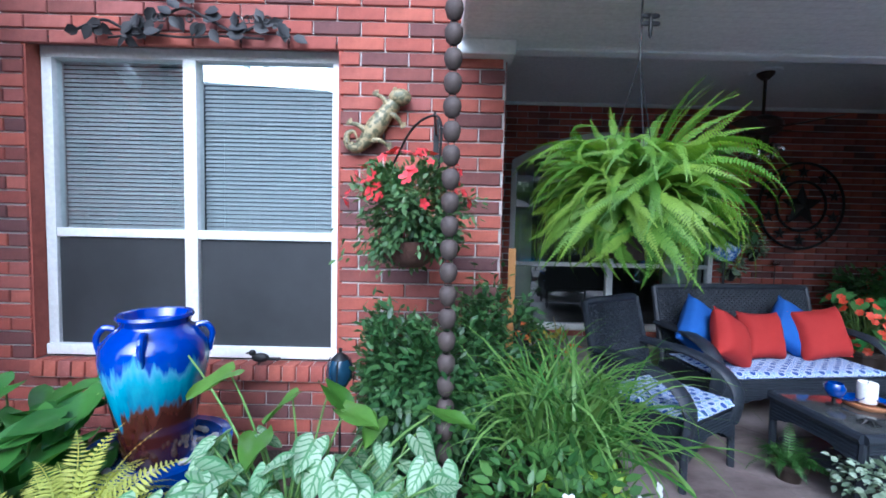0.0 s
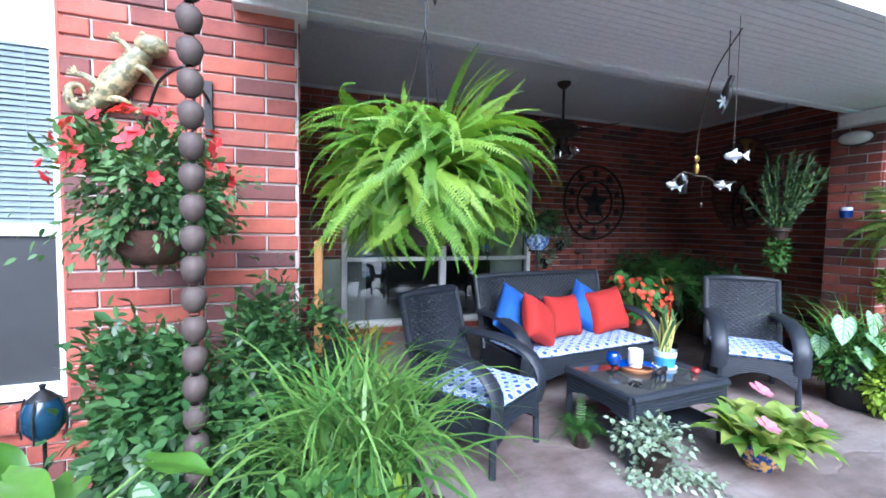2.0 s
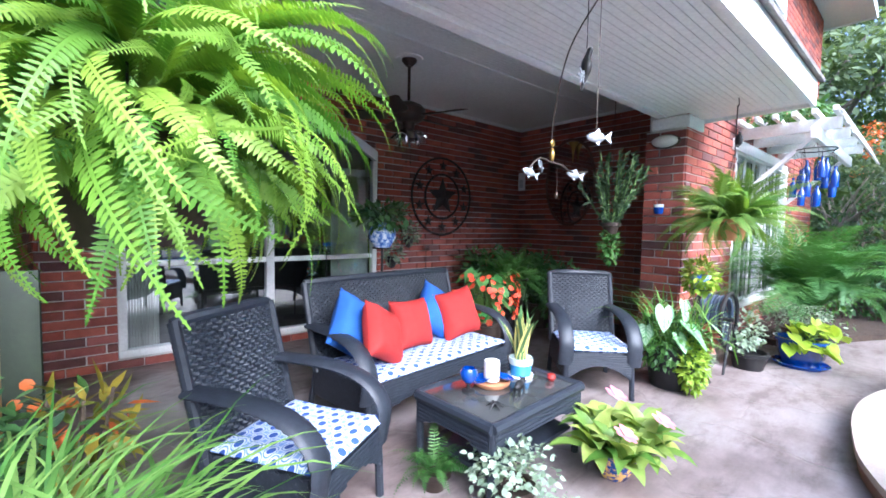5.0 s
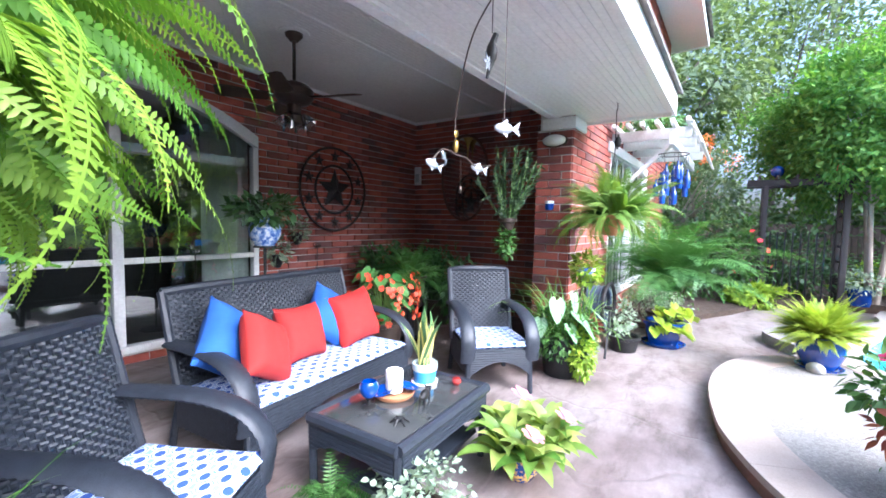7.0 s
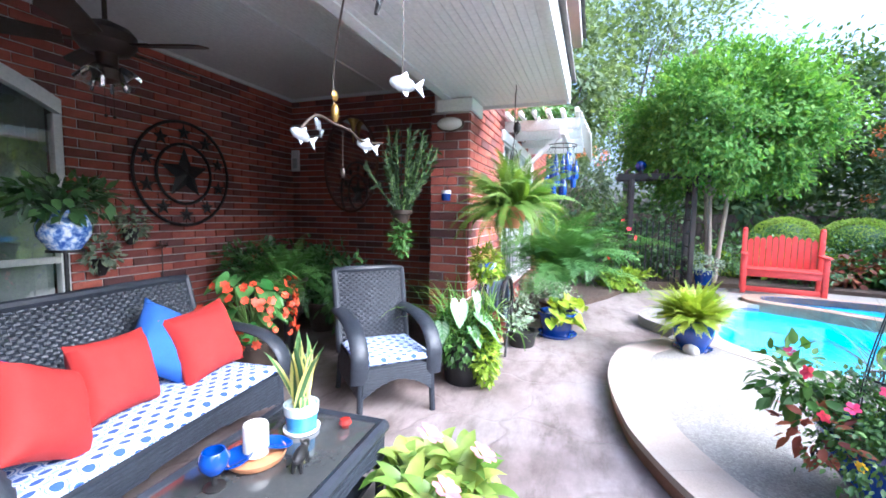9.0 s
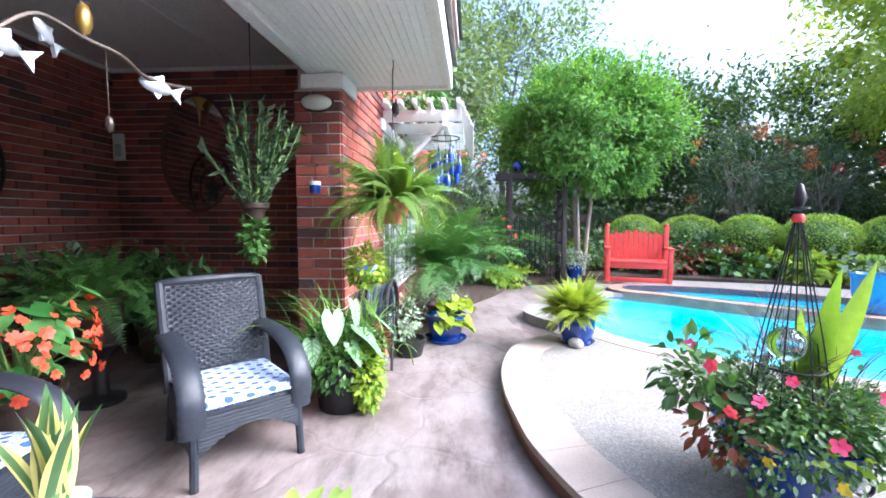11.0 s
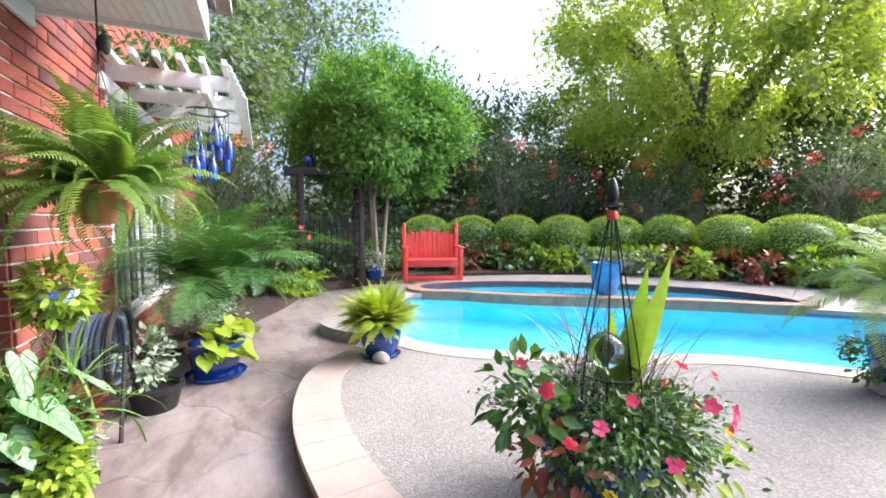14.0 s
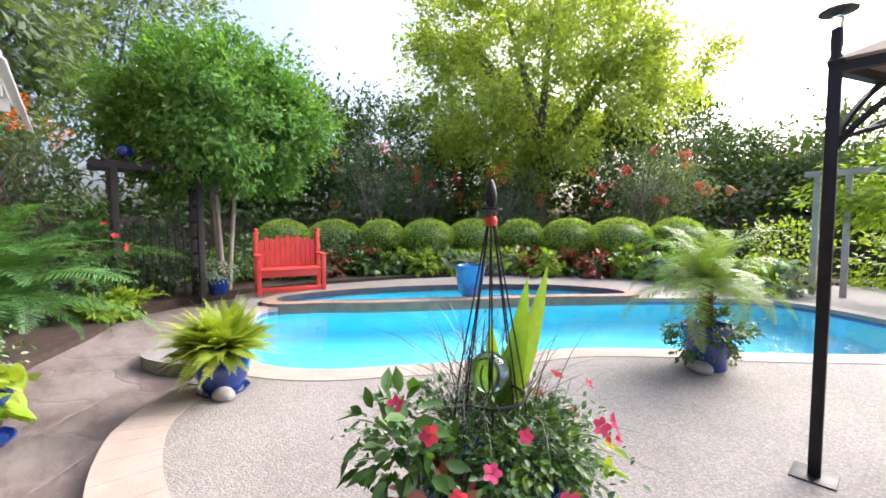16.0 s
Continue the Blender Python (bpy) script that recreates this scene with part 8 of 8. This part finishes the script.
for x in (-0.25, 0.25):
    part("top_beam", Shape().box((x - 0.025, -0.75, 1.95), (x + 0.025, 0.75, 2.05)), DARKWOOD, arb)
for k in range(6):
    part("rafter", Shape().box((-0.4, -0.62 + k * 0.24, 2.05), (0.4, -0.59 + k * 0.24, 2.11)), DARKWOOD, arb)
for k in range(9):
    part("gate_bar", Shape().box((-0.01, -0.42 + k * 0.1, 0.05), (0.012, -0.4 + k * 0.1, 1.2)), BLACK, arb)
for z, m_ in ((2.13, COBALT), (2.13, RED_PAINT)):
    y = 0.35 if m_ is COBALT else -0.45
    gb = part("glass_finial", Shape().ball((0, 0, 0.1), 0.1, 14).lathe([(0.04, 0.0), (0.03, 0.02)], 10), m_)
    gb.matrix_basis = pose(10.45, 0.75 + y, 2.16)
    tagged(gb, "coloured glass globe on top of the arbour", "globe", "arbour globes")
hib = shrub("hibiscus", pose(10.1, 1.5, 0.0), (0.45, 0.4, 0.75), 0.1, 900, GREEN_LEAF, "hibiscus with red flowers by the arbour", "shrub", 77, 30, 0.25, 4)
flowers(hib, flower_mesh(0.05, 5, RED_PETAL), [(-0.35, -0.2, 1.1), (-0.3, -0.3, 0.95), (-0.38, -0.1, 1.25), (-0.4, 0.1, 0.6), (-0.2, -0.36, 0.7)], rng0, out=(0, 0, 0.7))

FENCE = surface("weathered_fence", (0.05, 0.035, 0.028), (0.12, 0.085, 0.065), 0.9, 5, 50, 0.4)
path_f = [(13.2, 6.5), (17.5, 1.0), (18.5, -6.0), (16.0, -13.5), (8.0, -16.5), (-4.0, -16.5)]
board = Shape().box((-0.07, -0.01, 0.0), (0.07, 0.01, 2.9), bevel=0.003).mesh("board")
board.materials.append(FENCE)
for (x0, y0), (x1, y1) in zip(path_f, path_f[1:]):
    ln = math.hypot(x1 - x0, y1 - y0)
    az = math.degrees(math.atan2(y1 - y0, x1 - x0))
    fn = thing("wooden_fence", pose(x0, y0, -1.45, 0, 0, az), "dark weathered wooden board fence", "fence", "fences")
    for k in range(int(ln / 0.15)):
        part("board", board, FENCE, fn, at=pose(0.075 + k * 0.15, 0, 0))
    for z in (0.6, 2.3):
        part("rail", Shape().box((0, 0.02, z), (ln, 0.06, z + 0.09)), FENCE, fn)

# woods behind the fence: a thick uneven belt of leaves
q = np.random.default_rng(400)
V, F, k = [], [], 0
for (x0, y0), (x1, y1) in zip(path_f, path_f[1:]):
    ln = math.hypot(x1 - x0, y1 - y0)
    for j in range(int(ln / 0.8)):
        t = (j + q.random()) / (ln / 0.8)
        nx, ny = (y1 - y0) / ln, -(x1 - x0) / ln
        o = q.uniform(-0.3, 2.4)
        v, f = ball_leaves(q, 800, (x0 + (x1 - x0) * t - nx * o, y0 + (y1 - y0) * t - ny * o, q.uniform(0.8, 3.6)), (1.5, 1.5, q.uniform(1.4, 2.4)), 0.28, lumps=12, lump_r=0.35, template=(CHIP_V, CHIP_F))
        V.append(v)
        F.append(f + k)
        k += len(v)
woods = foliage("far_shrubbery", (np.concatenate(V), np.concatenate(F)), TREE_DARK)
tagged(woods, "dense dark green shrubbery along the fence", "shrubbery", kind="stuff")

# neighbour houses beyond the fence
STUCCO = surface("tan_stucco", (0.4, 0.34, 0.28), (0.5, 0.43, 0.36), 0.9, 2, 40, 0.2)
for x, y, az, w, d, h, lab in ((21.0, 9.0, -70, 9.0, 6.0, 3.6, "tan neighbour house with a grey roof"), (6.0, -26.0, 175, 12.0, 7.0, 3.6, "tan neighbour house with a grey roof"), (-7.5, -13.0, 172, 9.0, 6.0, 6.3, "tan neighbour house with a grey gable roof")):
    hs = thing("neighbour_house", pose(x, y, -1.45, 0, 0, az), lab, "house", "neighbour houses")
    part("walls", Shape().box((-w / 2, -d / 2, 0), (w / 2, d / 2, h)), STUCCO, hs)
    e = 0.5
    part("roof", Shape().add([(-w / 2 - e, -d / 2 - e, h), (w / 2 + e, -d / 2 - e, h), (w / 2 + e, d / 2 + e, h), (-w / 2 - e, d / 2 + e, h), (-w / 2 + 1.5, 0, h + 2.4), (w / 2 - 1.5, 0, h + 2.4)], [(0, 1, 5, 4), (1, 2, 5), (2, 3, 4, 5), (3, 0, 4), (3, 2, 1, 0)]), SHINGLE, hs, smooth=False)
    for k in (-0.25, 0.25):
        wn = part("window", Shape().box((k * w - 0.6, d / 2, 1.0), (k * w + 0.6, d / 2 + 0.04, 2.3)), DARK_ROOM, hs)

# white trellis posts and vine on the far side of the pool
PALEWOOD = surface("weathered_white_wood", (0.36, 0.33, 0.28), (0.5, 0.47, 0.41), 0.85, 5, 60, 0.4)
tr = thing("white_trellis", pose(3.7, -6.9, 0.0), "pair of weathered white posts with a climbing vine", "trellis")
for dx in (0.0, 0.35):
    part("post", Shape().box((dx - 0.04, -0.04, 0.0), (dx + 0.04, 0.04, 1.95), bevel=0.006), PALEWOOD, tr)
part("beam", Shape().box((-1.9, -0.05, 1.95), (0.5, 0.05, 2.03)), PALEWOOD, tr)
q = np.random.default_rng(310)
foliage("vine", ball_leaves(q, 5000, (-0.95, -0.1, 1.75), (1.3, 0.55, 0.75), 0.1, lumps=70, lump_r=0.2), LIME_LEAF, tr)
# bird ornament on a rusty pole
bo = thing("bird_stake", pose(5.3, -7.3, 0.0), "painted bird ornament on a rusty pole", "ornament")
part("pole", Shape().tube([(0, 0, 0), (0, 0, 1.75)], 0.015, 6), RUST, bo)
part("bird", Shape().ball((0, 0, 1.83), (0.06, 0.06, 0.1), 12).tube([(0, 0, 1.9), (-0.06, 0.05, 1.86), (-0.16, 0.1, 1.80)], [0.03, 0.025, 0.01], 6), TERRACOTTA, bo)

# pergola over the window of the house wing
pg = thing("white_pergola", pose(6.8, 2.93, 0), "white wooden window pergola with slatted top", "pergola")
for k in range(4):
    x = 0.1 + k * 0.62
    part("rafter", Shape().box((x - 0.025, -0.85, 2.30), (x + 0.025, -0.005, 2.42), bevel=0.004), WHITE, pg)
for k in range(6):
    part("slat", Shape().box((-0.2, -0.85 + k * 0.15, 2.42), (2.3, -0.81 + k * 0.15, 2.47), bevel=0.003), WHITE, pg)
part("front_beam", Shape().box((-0.25, -0.72, 2.18), (2.35, -0.67, 2.30), bevel=0.004), WHITE, pg)
for k in range(6):
    part("end_slat", Shape().box((-0.22, -0.018, -0.006), (2.32, 0.018, 0.006), pose(0, -0.87 - 0.02 * k, 2.42 - 0.045 * k, 35)), WHITE, pg)
part("wall_plate", Shape().box((-0.1, -0.04, 2.18), (2.1, -0.006, 2.30), bevel=0.004), WHITE, pg)
for x in (0.0, 2.05):
    part("brace", Shape().box((x - 0.03, -0.02, -0.02), (x + 0.03, 0.02, 0.92), pose(0, -0.03, 1.62) @ pose(0, 0, 0, 46)), WHITE, pg)
q = np.random.default_rng(320)
foliage("vine", ball_leaves(q, 1700, (0.7, -0.3, 2.62), (1.2, 0.35, 0.16), 0.08, lumps=30, lump_r=0.3), GREEN_LEAF, pg)["kind"] = "stuff"
ch = thing("bottle_chime", pose(6.85, 2.25, 2.17), "wind chime of cobalt glass bottles", "wind chime")
part("hoop", Shape().tube([(0.16 * math.cos(2 * math.pi * k / 20), 0.16 * math.sin(2 * math.pi * k / 20), -0.06) for k in range(21)], 0.006, 6), BLACK, ch)
bottle = Shape().lathe([(0.0, 0.0), (0.03, 0.0), (0.032, 0.1), (0.028, 0.13), (0.012, 0.16), (0.012, 0.2), (0.0, 0.2)], 12).mesh("bottle")
bottle.materials.append(COBALT)
for k in range(14):
    a, r = 2 * math.pi * k / 7, 0.16 if k < 7 else 0.09
    z = -0.35 - 0.09 * (k % 4)
    part("bottle", bottle, COBALT, ch, at=pose(r * math.cos(a), r * math.sin(a), z))
    part("cord", Shape().tube([(r * math.cos(a), r * math.sin(a), z + 0.2), (0.16 * math.cos(a), 0.16 * math.sin(a), -0.06)], 0.002, 4), BLACK, ch)
part("hanger", Shape().tube([(0.16, 0, -0.06), (0, 0, 0.02), (-0.16, 0, -0.06)], 0.003, 5), BLACK, ch)

# ---- brick walls, piece by piece ----
COURSE, LONG, JOINT = 0.0785, 0.258, 0.011
_brick_meshes = {}


def brick_mesh(length, height, depth=0.028):
    key = (round(length, 2), round(height, 3))
    if key not in _brick_meshes:
        x, z, c = key[0] / 2, key[1] / 2, 0.004
        v = [(-x, 0, -z), (x, 0, -z), (x, 0, z), (-x, 0, z), (-x, -depth + c, -z), (x, -depth + c, -z), (x, -depth + c, z), (-x, -depth + c, z), (-x + c, -depth, -z + c), (x - c, -depth, -z + c), (x - c, -depth, z - c), (-x + c, -depth, z - c)]
        f = [(8, 9, 10, 11)]
        for i in range(4):
            k = (i + 1) % 4
            f += [(i, k, 4 + k, 4 + i), (4 + i, 4 + k, 8 + k, 8 + i)]
        me = bpy.data.meshes.new("brick")
        me.from_pydata(v, [], f)
        me.materials.append(BRICK)
        _brick_meshes[key] = me
    return _brick_meshes[key]


def lay(width, z0, z1, holes, shift=0.0):
    """The bricks of a wall in its own plane: middle and length, course by course; holes are outlines as tests."""
    rng = random.Random(5)
    out = []
    row = 0
    z = z0
    while z + COURSE <= z1 + 0.03:
        h = min(COURSE, z1 - z)
        x = -(row % 2) * LONG / 2 + shift
        cells = []
        while x < width:
            a, b = max(x, 0), min(x + LONG, width)
            if b - a > 0.03:
                cells.append((a, b))
            x += LONG
        for a, b in cells:
            spans = [(a, b)]
            for lo, hi in [q for q in (hole(z + h / 2) for hole in holes) if q]:
                spans = [p for u, v in spans for p in ((u, min(v, lo)), (max(u, hi), v)) if p[1] - p[0] > 0.025]
            for u, v in spans:
                out.append(((u + v) / 2, z + h / 2, v - u - JOINT, h - JOINT, rng.uniform(-0.0015, 0.0015)))
        z += COURSE
        row += 1
    return out


def brick_wall(name, at, width, z0, z1, holes, label, singles=0, pick=None, thick=0.12, shift=0.0, cut=None):
    """A mortar wall with openings, and bricks proud of it. at maps x along, -y outward, z up."""
    s = Shape()
    xs, zs = sorted({0.0, width} | {c for c in (cut or {}).get("x", [])}), sorted({z0, z1} | {c for c in (cut or {}).get("z", [])})
    for i in range(len(xs) - 1):
        for j in range(len(zs) - 1):
            mx, mz = (xs[i] + xs[i + 1]) / 2, (zs[j] + zs[j + 1]) / 2
            if any((q := hole(mz)) and q[0] < mx < q[1] for hole in holes):
                continue
            s.box((xs[i], 0.007, zs[j]), (xs[i + 1], thick, zs[j + 1]), at)
    wall = structure(name, s, MORTAR, label, category="wall")
    laid = lay(width, z0, z1, holes, shift)
    if pick:
        laid.sort(key=pick)
    for x, z, w, h, o in laid[:singles]:
        b = new("brick", brick_mesh(w, h))
        b.parent = wall
        b.matrix_basis = at @ Matrix.Translation((x, 0.02 + o, z))
    if laid[singles:]:
        s = Shape()
        for x, z, w, h, o in laid[singles:]:
            me = brick_mesh(w, h)
            s.add([v.co for v in me.vertices], [tuple(p.vertices) for p in me.polygons], at @ Matrix.Translation((x, 0.02 + o, z)))
        ob = part("bricks", s, BRICKS, wall, smooth=False)
        ob["kind"] = "stuff"
    return wall


def rect(x0, x1, z0, z1):
    return lambda z: (x0, x1) if z0 < z < z1 else None


# house wall with the blind window, facing the garden
brick_wall("wall_garden", pose(-1.86, WALL_Y, 0), 2.85, 0.0, 3.2, [rect(0.25, 1.95, 0.5, 2.31)], "red brick house wall with pale mortar", 300, lambda b: b[1] > 2.5, cut={"x": [0.25, 1.95], "z": [0.5, 2.31]})
sill = structure("sill_bricks", Shape().box((-1.61, WALL_Y - 0.02, 0.455), (0.1, WALL_Y + 0.1, 0.54)), MORTAR, "sloping rowlock brick window sill", category="sill")
row = Shape().box((-0.0335, -0.06, -0.044), (0.0335, 0.06, 0.044), None, 0.004).mesh("brick")
row.materials.append(BRICK)
for k in range(22):
    b = new("brick", row)
    b.parent = sill
    b.matrix_basis = pose(-1.565 + k * 0.0775, WALL_Y + 0.015, 0.506, -5)
tagged(part("lintel", Shape().box((-1.7, WALL_Y - 0.004, 2.31), (0.16, WALL_Y + 0.1, 2.322)), BLACK), "dark steel lintel over the window", "lintel", kind="structure")
# reveal and the garden wall that comes forward beside it
s = Shape()
for x in (-1.63, 0.084):
    s.box((x, WALL_Y + 0.003, 0.552), (x + 0.026, 3.3, 2.306))
structure("window_reveal", s, BRICKS, "mortared window reveal", category="wall")
brick_wall("wall_garden_side", pose(-1.86, 1.2, 0, 0, 0, 90), 1.87, 0.0, 3.2, [], "red brick house wall", 0)
brick_wall("wall_porch_left", pose(0.99, WALL_Y + 0.02, 0, 0, 0, 90), BACK_Y - WALL_Y - 0.02, 0.0, CEIL, [], "red brick porch wall in shade", 0)


def arch_hole(z):
    x0, x1 = W2[0] - 0.90, W2[1] - 0.90
    if not W2[2] < z < W2[3] + 0.36:
        return None
    if z <= W2[3]:
        return (x0, x1)
    m, h = (x0 + x1) / 2, (x1 - x0) / 2
    r = h * math.sqrt(max(0.0, 1 - (z - W2[3]) / 0.36))
    return (m - r, m + r)


zc = [W2[2]] + [W2[3] + 0.36 * (1 - (1 - k / 8) ** 1) for k in range(9)]
m0, h0 = (W2[0] + W2[1]) / 2 - 0.90, (W2[1] - W2[0]) / 2
xc = sorted({round(m0 + sgn * h0 * math.sqrt(1 - (k + 0.5) / 8), 4) for k in range(8) for sgn in (-1, 1)} | {W2[0] - 0.90, W2[1] - 0.90})
brick_wall("wall_porch_back", pose(0.90, BACK_Y, 0), 5.95, 0.0, CEIL, [arch_hole], "red brick porch wall with pale joints", 300, lambda b: abs(b[0] - 3.9) + abs(b[1] - 1.6), cut={"x": xc, "z": zc})
brick_wall("wall_porch_right", pose(6.72, BACK_Y, 0, 0, 0, -90), BACK_Y - 3.29, 0.0, CEIL, [], "red brick porch wall in shade", 300, lambda b: abs(b[1] - 1.7))
# pier and wall of the house wing
brick_wall("wall_wing_end", pose(5.43, 3.29, 0, 0, 0, -90), 0.36, 0.0, SOFF - 0.12, [], "red brick pier at the porch corner", 90)
brick_wall("wall_wing", pose(5.43, 2.93, 0), 6.0, 0.0, 5.1, [rect(1.43, 4.02, 0.36, 2.25), rect(1.72, 3.32, 3.55, 5.0)], "red brick wing of the house", 260, lambda b: b[0] + (5 if b[1] > 2.5 else 0), cut={"x": [1.43, 4.02, 1.72, 3.32], "z": [0.36, 2.25, 3.55, 5.0]})
structure("wall_wing_back", Shape().box((5.46, 3.05, 0.0), (6.8, 3.27, CEIL)), MORTAR, "plain inner side of the brick pier", category="wall")
s = Shape()
s.box((5.0, 2.3, 5.08), (11.9, 3.1, 5.16))
s.box((5.0, 2.28, 5.05), (11.9, 2.3, 5.25))
s.box((11.88, 2.3, 5.05), (11.9, 6, 5.25))
structure("trim_wing_eave", s, WHITE, "white eave of the house wing", category="trim")
s = Shape().add([(4.9, 2.2, 5.25), (12.0, 2.2, 5.25), (12.0, 6.5, 7.6), (4.9, 6.5, 7.6)], [(0, 1, 2, 3)])
s.box((-1.9, 3.2, 3.2), (5.4, 6.6, 3.25))
structure("roof_house", s, SHINGLE, "grey shingle house roof", category="roof")
